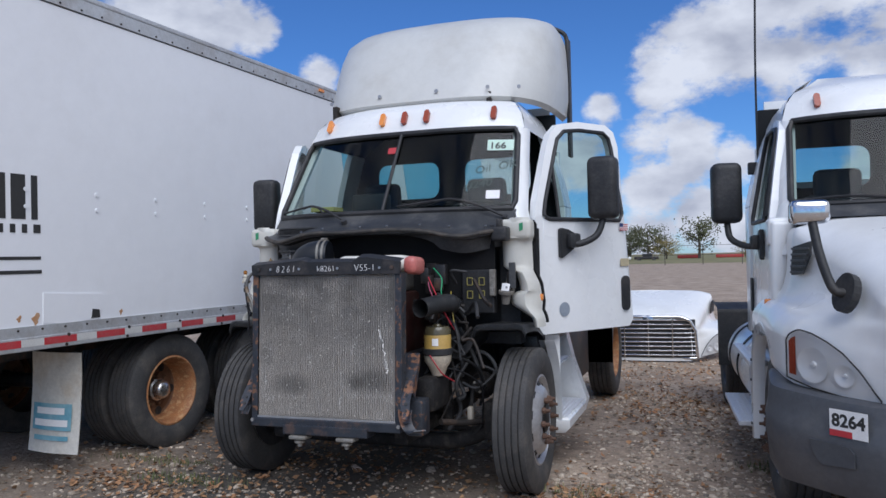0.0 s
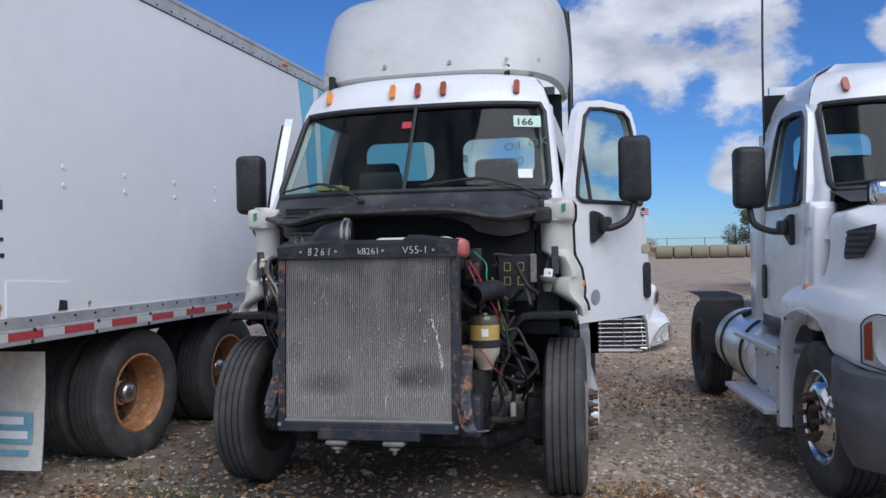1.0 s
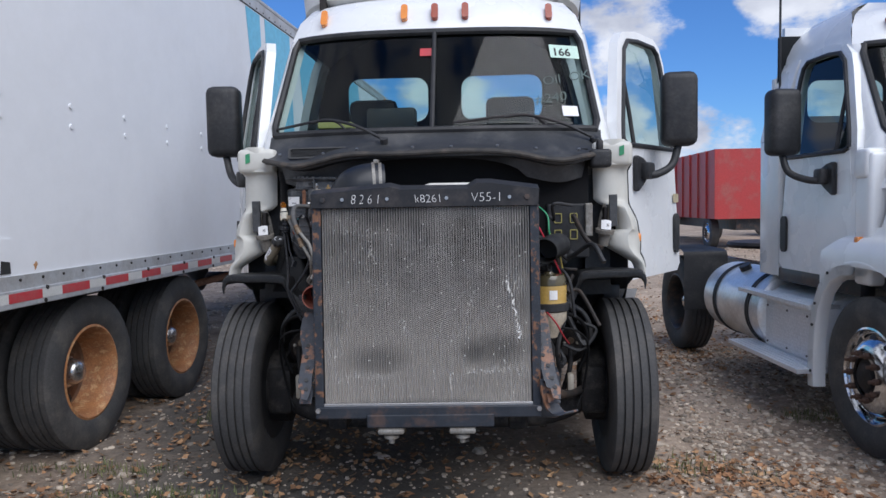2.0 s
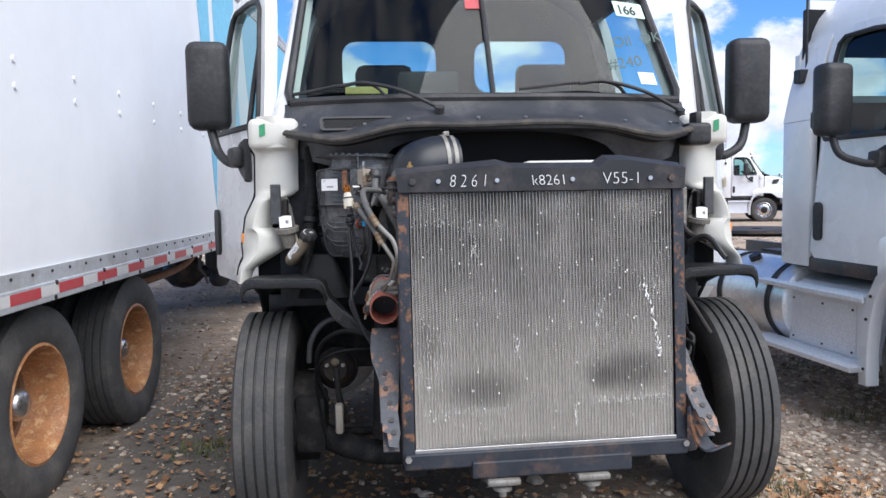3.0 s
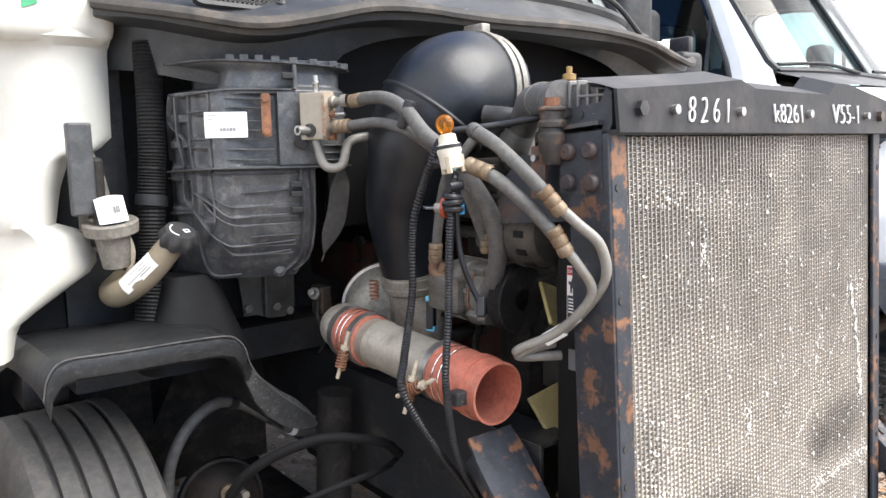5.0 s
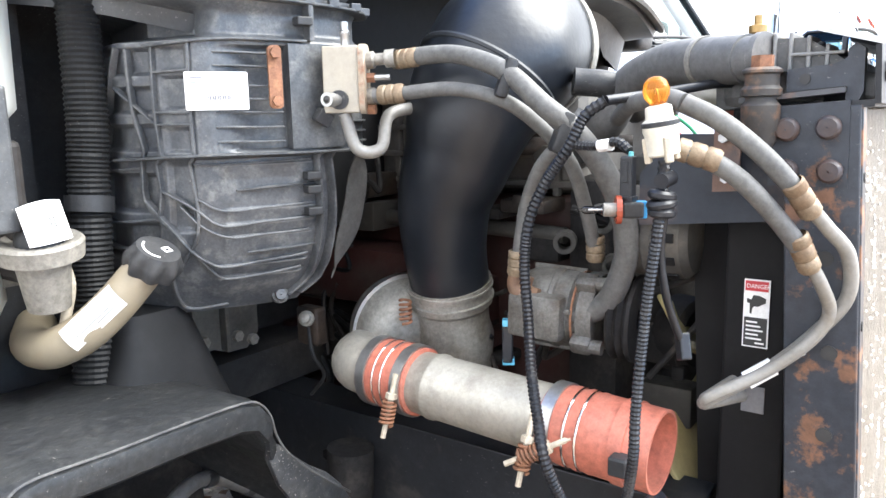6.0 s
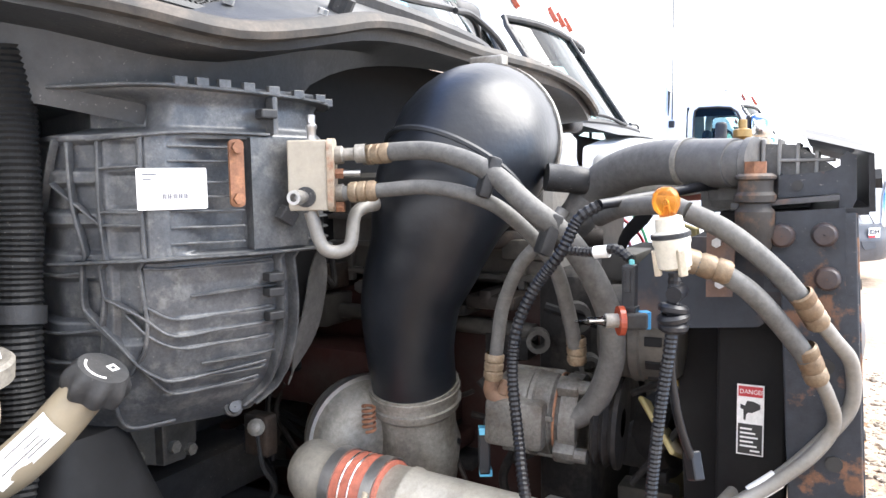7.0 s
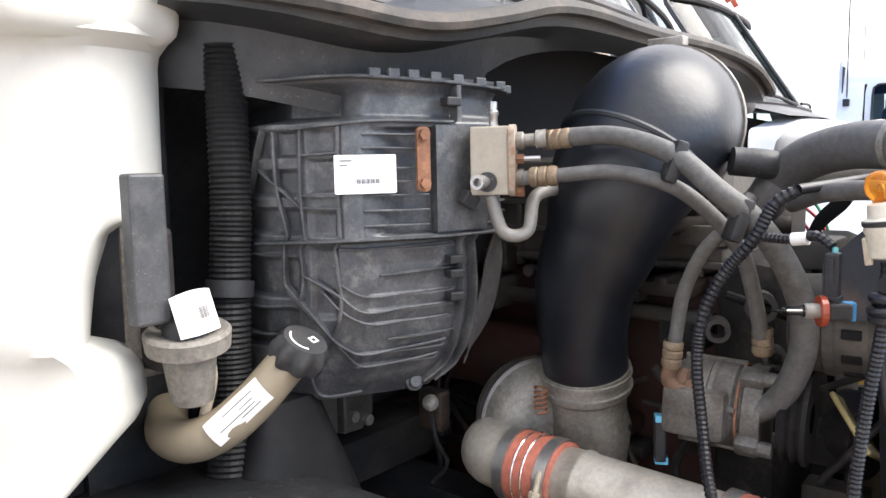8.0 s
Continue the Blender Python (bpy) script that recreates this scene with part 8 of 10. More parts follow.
bm = patch(bmesh.new(), lambda u, v: Vector((0.545 + 0.11 * u * u + 0.03 * v, -1.16 - 0.03 * u + 0.02 * v, 0.735 - 0.16 * math.sin(1.9 * u) + 0.025 * max(0.0, u - 0.75))), steps_of(0, 1, 14), steps_of(-1, 1, 2), 0.008)
part("horn_hook", bm, HORN, T1, "rusty bent hook under the horn", smooth=True)
part("cross_member", boxes(((-0.37, -1.0, 0.60), (0.37, -0.85, 0.70)), bevel=0.01), CHASSIS, T1)
part("bumper_bracket", box(bmesh.new(), (0.50, -1.05, 0.52), (0.62, -0.92, 0.74), 0.02), PAINTED, T1, smooth=True)
part("steering_gear", box(bmesh.new(), (0.48, -0.85, 0.62), (0.62, -0.55, 0.84), 0.04), SOOT, T1, smooth=True)
part("drag_link", tube(bmesh.new(), [(0.62, -0.75, 0.55), (0.75, -0.5, 0.5), (0.85, -0.3, 0.5)], 0.02), DARK, T1, smooth=True)
part("oil_pan", box(bmesh.new(), (-0.24, -0.6, 0.48), (0.24, 0.35, 0.72), 0.05), SOOT, T1, smooth=True)
part("gearbox", box(bmesh.new(), (-0.25, 0.4, 0.55), (0.25, 1.4, 1.0), 0.08), SOOT, T1, smooth=True)
part("rear_axle", tube(bmesh.new(), [(-0.95, 3.5, 0.5), (0.95, 3.5, 0.5)], 0.09, smooth=False), CHASSIS, T1, smooth=True)

# ---- tanks and steps under the cab ----
PLATE = material("diamond_plate", (0.86, 0.87, 0.89), 0.36, 0.45, color2=(0.76, 0.77, 0.79), scale=6)
BRIGHT = material("brushed_aluminium", (0.85, 0.86, 0.88), 0.4, 0.4, color2=(0.76, 0.77, 0.79), scale=8, grain=0.08, dirt=(0.45, 0.43, 0.4), dirt_scale=5, dirt_amount=0.2)

TANK = material("dull_tank_metal", (0.82, 0.82, 0.81), 0.32, 0.55, color2=(0.7, 0.69, 0.68), scale=4, dirt=(0.35, 0.32, 0.28), dirt_scale=4, dirt_amount=0.4)


def make_side_tank(truck, side, steps_too=True, start=0.95, back=0.0, drop=0.0):
    m = LEFT_OUT if side < 0 else RIGHT_OUT
    tank = new("fuel_tank"); tank.parent = truck
    part("barrel", lathe(bmesh.new(), [(0.001, 0.0), (0.28, 0.0), (0.315, 0.02), (0.32, 0.05), (0.32, 1.15), (0.315, 1.18), (0.28, 1.2), (0.001, 1.2)], pose(side * 0.86, start, 0.64, -90), 48), TANK, tank, "polished round fuel tank", smooth=True)
    for y in (start + 0.2, start + 0.9):
        part("strap", lathe(bmesh.new(), [(0.321, -0.03), (0.33, -0.03), (0.33, -0.012), (0.324, -0.010), (0.324, 0.010), (0.33, 0.012), (0.33, 0.03), (0.321, 0.03)], pose(side * 0.86, y, 0.64, -90), 48), BLACK, tank, smooth=True)
    part("filler_cap", disc(bmesh.new(), 0.05, 0.05, pose(side * 1.0, start + 0.65, 0.945, 0, side * 25, 0), 16), BLACK, tank)
    if not steps_too:
        return
    steps = new("step_box"); steps.parent = truck
    steps.matrix_basis = pose(0, back, drop)
    rows = []
    for y, w in ((0.10, 0.90), (0.13, 0.97), (0.19, 1.0), (0.98, 1.0)):
        prof = [(0.60, 0.42), (1.08 * w, 0.42), (1.10 * w, 0.44), (1.10 * w, 0.83), (1.02 * w, 0.885), (0.80, 0.965), (0.60, 0.965)]
        rows.append([Vector((side * x, y, z)) for x, z in prof])
    part("housing", rings(bmesh.new(), rows), BRIGHT, steps, "bright aluminium step housing")
    bm = bmesh.new()
    rows = [[Vector((side * 1.015, y, 0.893)), Vector((side * 0.80, y, 0.971))] for y in (0.20, 1.28)]
    rings(bm, rows, closed=False)
    bmesh.ops.solidify(bm, geom=bm.faces[:], thickness=0.004)
    part("top_plate", bm, PLATE, steps, "diamond plate top")
    part("front_cap", outline(bmesh.new(), [(side * 0.60, 0.42), (side * 0.97, 0.42), (side * 0.99, 0.80), (side * 0.92, 0.88), (side * 0.80, 0.96), (side * 0.60, 0.96)], 0.01, pose(0, 0.10, 0, 90)), BRIGHT, steps)
    bm = box(bmesh.new(), (side * 1.104 - 0.003, 0.27, 0.45), (side * 1.104 + 0.003, 0.95, 0.78), 0.002)
    for i in range(30):
        for j in range(13):
            w = pose(side * 1.108, 0.285 + 0.0225 * i, 0.463 + 0.025 * j, 45 if (i + j) % 2 else -45)
            box(bm, (-0.0012, -0.008, -0.0022), (0.0012, 0.008, 0.0022), 0, w)
    part("tread_plate", bm, PLATE, steps, "diamond tread plate")
    for y in (0.30, 0.60, 0.92):
        for z in (0.47, 0.755):
            part("plate_bolt", disc(bmesh.new(), 0.008, 0.008, pose(side * 1.11, y, z, 0, 90, 0), 8), CHASSIS, steps)
    for name, z, x0, x1 in (("upper_step", 0.86, 0.98, 1.20), ("lower_step", 0.42, 1.06, 1.28)):
        bm = box(bmesh.new(), (min(side * x0, side * x1), 0.10, z - 0.03), (max(side * x0, side * x1), 1.28, z + 0.004), 0.004)
        step = part(name, bm, PLATE, steps)
        rib = part("rib", box(bmesh.new(), (-0.006, 0.12, z), (0.006, 1.26, z + 0.009), 0.002), PLATE, step)
        for i in range(5):
            x = side * (x0 + 0.03 + 0.04 * i)
            if i:
                twin(rib, pose(x, 0, 0), step)
            else:
                rib.matrix_basis = pose(x, 0, 0)


def make_rear(truck):
    for side in (-1, 1):
        rows = [[Vector((side * x, y, z)) for x in (0.80, 1.0, 1.24)] for y, z in ((2.80, 0.45), (2.80, 0.98), (2.83, 1.03), (2.90, 1.05), (3.55, 1.06))]
        bm = rings(bmesh.new(), rows, closed=False)
        bmesh.ops.solidify(bm, geom=bm.faces[:], thickness=0.02)
        part("rear_fender", bm, BLACK, truck, "black quarter fender", smooth=True)
    part("deck_plate", boxes(((-0.5, 1.6, 0.92), (0.5, 2.6, 0.95))), CHASSIS, truck)
    part("fifth_wheel", lathe(bmesh.new(), [(0.06, 1.02), (0.48, 1.02), (0.50, 0.99), (0.48, 0.96), (0.06, 0.96)], pose(0, 3.5, 0.06, 0, 0, 0), 32), DARK, truck, "greasy fifth wheel plate", smooth=True)


def step_fairing(truck):
    """White moulded side fairing with two sunken steps."""
    fair = new("step_fairing"); fair.parent = truck
    rows = []
    for z, x, y0, y1 in ((0.27, 1.20, 0.30, 1.06), (0.31, 1.24, 0.28, 1.10), (0.37, 1.24, 0.28, 1.12), (0.385, 1.22, 0.29, 1.12), (0.39, 1.02, 0.30, 1.12), (0.70, 0.98, 0.30, 1.14), (0.72, 1.10, 0.29, 1.16), (0.735, 1.11, 0.29, 1.16), (0.74, 0.90, 0.30, 1.16), (0.98, 0.88, 0.30, 1.16)):
        rows.append([Vector((x - 0.10, y0, z)), Vector((x, y0 + 0.03, z)), Vector((x, y1 - 0.05, z)), Vector((x - 0.06, y1, z))])
    bm = rings(bmesh.new(), rows, closed=False)
    part("moulding", bm, WHITE, fair, "white moulded step fairing", smooth=True)
    rows = []
    for z, x0, x1 in ((0.27, 0.98, 1.20), (0.38, 0.98, 1.235), (0.72, 0.90, 1.12), (0.98, 0.86, 1.06)):
        rows.append([Vector((x0, 1.16, z)), Vector((x1, 1.12, z)), Vector((x1 + 0.01, 1.20, z)), Vector((x0, 1.26, z))])
    part("rear_panel", rings(bmesh.new(), rows), WHITE, fair, smooth=True)
    part("front_strip", patch(bmesh.new(), lambda u, z: Vector((1.08 + 0.10 * u, 0.27 + 0.04 * u - 0.06 * max(0.0, z - 0.8) ** 1.5, z)), steps_of(0, 1, 3), steps_of(0.3, 1.0, 8), 0.012), WHITE, fair, smooth=True)
    for z, x0, x1 in ((0.388, 1.04, 1.215), (0.738, 0.92, 1.095)):
        tread = new("step_tread"); tread.parent = fair
        part("pad", boxes(((x0, 0.32, z), (x1, 1.06, z + 0.008)), bevel=0.003), PLATE, tread, "worn ribbed metal tread")
        for i in range(5):
            x = x0 + 0.02 + (x1 - x0 - 0.04) * i / 4
            part("rib", box(bmesh.new(), (x - 0.005, 0.34, z + 0.006), (x + 0.005, 1.04, z + 0.013), 0.002), PLATE, tread)


make_side_tank(T1, -1, False, 0.6)
step_fairing(T1)
# box made up to fill the dark space behind the step fairing
part("dark_filler_box", box(bmesh.new(), (0.62, 1.32, 0.42), (1.06, 2.35, 0.95), 0.02), CHASSIS, T1, "dark box filling the space behind the steps", smooth=True)
make_rear(T1)
for side in (-1, 1):   # fender strip behind the front wheel
    rows = []
    for k in range(4 if side < 0 else 7):
        a = radians(-12 + 11 * k)
        rows.append([Vector((side * x, -0.30 + 0.60 * math.cos(a), 0.50 + 0.60 * math.sin(a))) for x in (1.0, 1.17, 1.19)])
    bm = rings(bmesh.new(), rows, closed=False)
    bmesh.ops.solidify(bm, geom=bm.faces[:], thickness=0.01)
    part("wheel_arch_strip", bm, WHITE, T1, smooth=True)
for x, y in ((-0.97, 1.4), (1.06, 1.6)):
    rod = tube(bmesh.new(), [(x, y, 2.75), (x, y, 3.2), (x - 0.02, y, 3.6)], 0.008, sides=6)
    part("antenna", rod, BLACK, T1)
bm = bmesh.new()
for x in (-0.8, -0.3, 0.2, 0.62, 0.85):
    disc(bm, 0.016, 0.01, towards((x, 0.44 + 0.25 * abs(x) ** 4, 2.93), (0, -1, 0.1)), 10)
part("fairing_bolts", bm, STEEL, T1)["kind"] = "stuff"
for x in (-0.75, 0.1, 0.62):
    part("fairing_strut", box(bmesh.new(), (x - 0.02, 0.50, 2.76), (x + 0.02, 0.60, 2.9), 0.005), DARK, T1)
# windshield notes and stickers
def on_glass(s, z, off=0.004):
    p = cab_front(s, z) + Vector((0, 0.012, 0))
    ax = (cab_front(s + 0.02, z) - cab_front(s - 0.02, z)).normalized()
    up = (cab_front(s, z + 0.02) - cab_front(s, z - 0.02)).normalized()
    nz = ax.cross(up).normalized()
    p += nz * off
    return Matrix(((ax.x, up.x, nz.x, p.x), (ax.y, up.y, nz.y, p.y), (ax.z, up.z, nz.z, p.z), (0, 0, 0, 1)))


GREENISH = material("mint_sticker", (0.55, 0.72, 0.62), 0.5, color2=(0.5, 0.66, 0.56), scale=12)
gm = on_glass(0.83, 2.42)
part("lot_sticker", outline(bmesh.new(), rounded(0.20, 0.105, 0.006), 0.002, gm), GREENISH, T1, "pale green lot sticker")
words("sticker_number", "166", 0.085, gm @ pose(-0.085, -0.035, 0.003), INK, T1, depth=0.0006, bold=0.002)
PEN = material("grease_pencil", (0.10, 0.14, 0.13), 0.8)
words("glass_note", "Oil  OK", 0.095, on_glass(0.66, 2.19) @ pose(0, 0, 0, 0, 0, 12), PEN, T1, depth=0.0006, shear=0.2)
words("glass_note", "#240", 0.095, on_glass(0.60, 2.07) @ pose(0, 0, 0, 0, 0, 10), PEN, T1, depth=0.0006, shear=0.2)
part("paper_note", outline(bmesh.new(), rounded(0.10, 0.075, 0.003), 0.002, on_glass(0.80, 2.03)), PAPER, T1, "white paper note")
part("red_sticker", outline(bmesh.new(), rounded(0.075, 0.06, 0.003), 0.002, on_glass(-0.05, 2.42)), TAPE_RED, T1, "red inspection sticker")
part("yellow_book", box(bmesh.new(), (-0.68, -0.06, 1.965), (-0.48, 0.10, 2.0), 0.004), material("yellow_paper", (0.55, 0.5, 0.16), 0.7), T1, "yellow paperwork on the dashboard")
part("dash_screen", box(bmesh.new(), (-0.42, 0.12, 1.94), (-0.12, 0.24, 2.1), 0.02), BLACK, T1, smooth=True)


def door_marks(truck, side, angle):
    m = pose(side * 1.06, DOOR_FRONT, 0, 0, 0, -side * angle) @ Matrix.Translation((side * 0.0325, 0, 0)) @ (RIGHT_OUT if side > 0 else LEFT_OUT) @ pose(0, 0, 0, 0, 0, 90)
    return m   # local x along the door, local y up


dm = door_marks(T1, 1, 34)
FLAG = new("flag_sticker"); FLAG.parent = T1
fm = dm @ pose(0.88, 1.77, 0)
part("field", outline(bmesh.new(), [(0, 0), (0.095, 0), (0.095, 0.055), (0, 0.055)], 0.0015, fm), PAPER, FLAG, "striped flag sticker")
for i in range(4):
    part("stripe", outline(bmesh.new(), [(0, 0.014 * i), (0.095, 0.014 * i), (0.095, 0.007 + 0.014 * i), (0, 0.007 + 0.014 * i)], 0.002, fm), TAPE_RED, FLAG)
part("canton", outline(bmesh.new(), [(0, 0.028), (0.04, 0.028), (0.04, 0.055), (0, 0.055)], 0.0025, fm), material("navy_ink", (0.03, 0.05, 0.16), 0.5), FLAG)
part("round_decal", outline(bmesh.new(), rounded(0.105, 0.105, 0.052, 8, 0.26, 1.19), 0.0015, dm), material("grey_decal", (0.30, 0.34, 0.40), 0.5), T1, "round grey decal on the door")
part("glue_patch", outline(bmesh.new(), rounded(0.10, 0.06, 0.01, 3, 0.93, 1.52), 0.0012, dm), material("tan_glue", (0.5, 0.43, 0.28), 0.7), T1, "tan glue patch on the door")

# ---- box trailer ----
TR = thing("box_trailer", pose(-4.462, 4.584, 0, 0, 0, -2.85), "long white box trailer with red and white reflective tape", "trailer")
Y0, Y1 = -2.2, 12.2
part("side_wall", boxes(((-0.03, Y0, 1.17), (0, Y1, 3.49))), TRAILER, TR, "white riveted side wall")
part("side_wall", boxes(((-2.58, Y0, 1.17), (-2.55, Y1, 3.49))), TRAILER, TR)
for x0, x1 in ((-0.06, 0.012), (-2.592, -2.52)):
    bm = boxes(((x0, Y0, 3.50), (x1, Y1, 3.60)))
    box(bm, (x0, Y0, 3.60), (x1 + 0.006, Y1, 3.645), 0.012)
    part("top_rail", bm, RAIL, TR)
    bm = boxes(((x0, Y0, 1.10), (x1, Y1, 1.175)))
    box(bm, (x0, Y0, 1.005), (x1 + 0.010, Y1, 1.10), 0.006)
    part("bottom_rail", bm, RAIL, TR)
part("roof", boxes(((-2.54, Y0, 3.61), (-0.05, Y1, 3.63))), TRAILER, TR)
part("front_wall", boxes(((-2.55, Y1 - 0.05, 1.1), (-0.03, Y1, 3.61))), TRAILER, TR)
part("rear_doors", boxes(((-2.55, Y0, 1.1), (-0.03, Y0 + 0.05, 3.61))), TRAILER, TR)
part("floor", boxes(((-2.52, Y0, 1.08), (-0.06, Y1, 1.15))), CHASSIS, TR)
RIVET = disc(bmesh.new(), 0.016, 0.01, Matrix.Translation((0.004, 0, 0)) @ RIGHT_OUT, 10)
rv = part("rivet", RIVET, TRAILER, TR)
rv.matrix_basis = pose(0, -0.69, 2.13)
for i in range(0, 22):
    for z in (2.13, 2.01):
        if i or z < 2.1:
            twin(rv, pose(0, -0.69 + 0.6115 * i, z), TR)
bm = bmesh.new()
for i in range(75):
    y = Y0 + 0.1 + 0.19 * i
    disc(bm, 0.008, 0.008, Matrix.Translation((0.014, y, 1.15)) @ RIGHT_OUT, 8)
    disc(bm, 0.008, 0.008, Matrix.Translation((0.014, y, 3.52)) @ RIGHT_OUT, 8)
    if i % 3 == 0:
        disc(bm, 0.012, 0.012, Matrix.Translation((0.022, y, 1.02)) @ RIGHT_OUT, 8)
        disc(bm, 0.012, 0.012, Matrix.Translation((0.022, y + 0.02, 1.09)) @ RIGHT_OUT, 8)
part("rail_bolts", bm, DARK, TR)["kind"] = "stuff"
y = -2.1
red = part("red_tape", boxes(((0.022, 0, 1.035), (0.024, 0.275, 1.085))), TAPE_RED, TR, "red reflective tape")
white = part("white_tape", boxes(((0.022, 0.275, 1.035), (0.024, 0.455, 1.085))), TAPE_WHITE, TR, "white reflective tape")
red.matrix_basis = white.matrix_basis = pose(0, -0.575 - 0.455 * 3, 0)
for i in range(1, 31):
    twin(red, pose(0, -0.575 + 0.455 * (i - 3), 0), TR)
    twin(white, pose(0, -0.575 + 0.455 * (i - 3), 0), TR)
for yy in (3.16, 11.0):
    part("marker_lamp", box(bmesh.new(), (0.01, yy - 0.05, 3.555), (0.035, yy + 0.05, 3.59), 0.006), AMBER, TR)
# patch of riveted sheet, hole and rust stains
part("repair_sheet", outline(bmesh.new(), [(-0.565, 1.185), (-0.32, 1.165), (-0.16, 1.185), (-0.12, 1.24), (-0.06, 1.24), (-0.045, 1.37), (-0.56, 1.40)], 0.006, pose(0.0, 0, 0, 90, 0, 90)), TRAILER, TR, "torn white repair sheet")
part("hole", outline(bmesh.new(), [(-0.15, 1.19), (-0.07, 1.19), (-0.075, 1.25), (-0.14, 1.26)], 0.008, pose(0.0, 0, 0, 90, 0, 90)), INK, TR, "torn dark hole")
STAIN = material("rust_stain", (0.42, 0.22, 0.10), 0.8, color2=(0.55, 0.42, 0.3), scale=16)
for yy, zz, r in ((-0.62, 1.22, 0.035), (0.14, 1.215, 0.018), (-0.75, 1.23, 0.02), (4.0, 1.25, 0.02)):
    bm = outline(bmesh.new(), [(yy + r * (0.75 + 0.35 * math.sin(3 * t + yy)) * math.cos(t), zz + 1.4 * r * (0.8 + 0.3 * math.sin(2 * t)) * math.sin(t)) for t in steps_of(0, 2 * math.pi, 18)[:-1]], 0.0022, pose(0.0, 0, 0, 90, 0, 90))
    part("rust_stain", bm, STAIN, TR, "brown rust stain")
# company name, address line and number as plain bars
side_m = pose(0.002, 0, 0, 90, 0, 90)
for a, b, z0, z1 in ((-1.02, -0.84, 1.92, 2.23), (-0.80, -0.69, 1.92, 2.23), (-0.645, -0.595, 1.92, 2.23)):
    part("name_block", outline(bmesh.new(), [(a, z0), (b, z0), (b, z1), (a, z1)], 0.002, side_m), INK, TR, "black block of the company name")
for a, b, z0, z1 in ((-1.0, -0.94, 1.825, 1.885), (-0.90, -0.86, 1.825, 1.885), (-0.81, -0.77, 1.825, 1.885), (-0.72, -0.68, 1.825, 1.885), (-0.63, -0.575, 1.825, 1.885), (-1.3, -0.575, 1.638, 1.66), (-1.3, -0.57, 1.54, 1.565)):
    part("name_bar", outline(bmesh.new(), [(a, z0), (b, z0), (b, z1), (a, z1)], 0.002, side_m), INK, TR, "thin dark bar of writing")
CYAN = material("cyan_vinyl", (0.16, 0.50, 0.72), 0.45, color2=(0.22, 0.58, 0.76), scale=1.5)
part("blue_stripe", outline(bmesh.new(), [(3.98, 1.24), (4.28, 1.24), (4.0, 2.1), (3.9, 3.48), (3.50, 3.48), (3.68, 2.6)], 0.002, side_m), CYAN, TR, "broad light blue stripe")
part("blue_stripe", outline(bmesh.new(), [(4.40, 1.24), (5.4, 1.24), (5.0, 2.2), (4.9, 3.48), (4.05, 3.48), (4.15, 2.1)], 0.002, side_m), CYAN, TR, "broad light blue stripe")
part("blue_stripe", outline(bmesh.new(), [(5.8, 1.24), (9.4, 1.24), (8.6, 3.48), (5.2, 3.48)], 0.002, side_m), CYAN, TR, "broad light blue stripe")
for yy in (0.795, 2.10):
    for x, turn in ((-0.215, RIGHT_OUT), (-2.33, LEFT_OUT)):
        make_wheel(TR, Matrix.Translation((x, yy, 0.478)) @ turn, "dish", radius=0.49)
    for x in (-0.525, -2.02):
        w = new("inner_wheel"); w.parent = TR
        w.matrix_basis = Matrix.Translation((x, yy, 0.478)) @ RIGHT_OUT
        part("tyre", tyre_mesh(bmesh.new(), Matrix(), 0.49), RUBBER, w, smooth=True)
    part("axle", tube(bmesh.new(), [(-2.3, yy, 0.49), (-0.3, yy, 0.49)], 0.07, smooth=False), CHASSIS, TR, smooth=True)
for x in (-0.75, -1.8):
    part("slider_rail", boxes(((x - 0.06, -0.6, 0.86), (x + 0.06, 3.2, 1.06))), CHASSIS, TR)
for yy in (0.1, 1.4, 2.8):
    part("cross_beam", boxes(((-1.8, yy - 0.04, 0.88), (-0.75, yy + 0.04, 0.98))), CHASSIS, TR)
for yy in steps_of(3.6, 11.8, 14):
    part("floor_beam", boxes(((-2.5, yy - 0.03, 0.98), (-0.07, yy + 0.03, 1.08))), CHASSIS, TR)
# axle with air springs standing under the trailer's front end
AX = thing("drive_axle", pose(-4.75, 12.4, -0.1, 0, 0, -4), "dark drive axle with air springs and a rusty bracket", "axle")
part("axle_ball", lathe(bmesh.new(), [(0.001, -0.30), (0.12, -0.27), (0.23, -0.14), (0.26, 0.0), (0.23, 0.14), (0.12, 0.27), (0.001, 0.30)], pose(-0.85, 0.1, 0.52, 0, 90, 0), 28), CHASSIS, AX, smooth=True)
part("axle_tube", tube(bmesh.new(), [(-2.4, 0.1, 0.5), (0.2, 0.1, 0.5)], 0.09, smooth=False, sides=16), CHASSIS, AX, smooth=True)
for x in (-0.25, -1.75):
    part("air_spring", lathe(bmesh.new(), [(0.001, 0.98), (0.15, 0.97), (0.18, 0.92), (0.18, 0.62), (0.13, 0.56), (0.11, 0.52), (0.14, 0.46), (0.14, 0.40), (0.09, 0.33), (0.001, 0.31)], pose(x, -0.25, 0), 28), BLACK, AX, "black rubber air spring", smooth=True)
hose("air_hose", [(-0.46, -0.35, 0.95), (-0.44, -0.4, 0.8), (-0.47, -0.42, 0.62), (-0.40, -0.42, 0.5), (-0.36, -0.42, 0.38)], 0.018, HOSE, "", AX)
part("bracket", boxes(((0.0, -0.3, 0.34), (0.62, 0.25, 0.37)), ((0.0, -0.3, 0.37), (0.05, 0.25, 0.66)), ((0.1, 0.2, 0.37), (0.5, 0.25, 0.62)), bevel=0.008), RUSTY, AX, "rusty steel bracket")
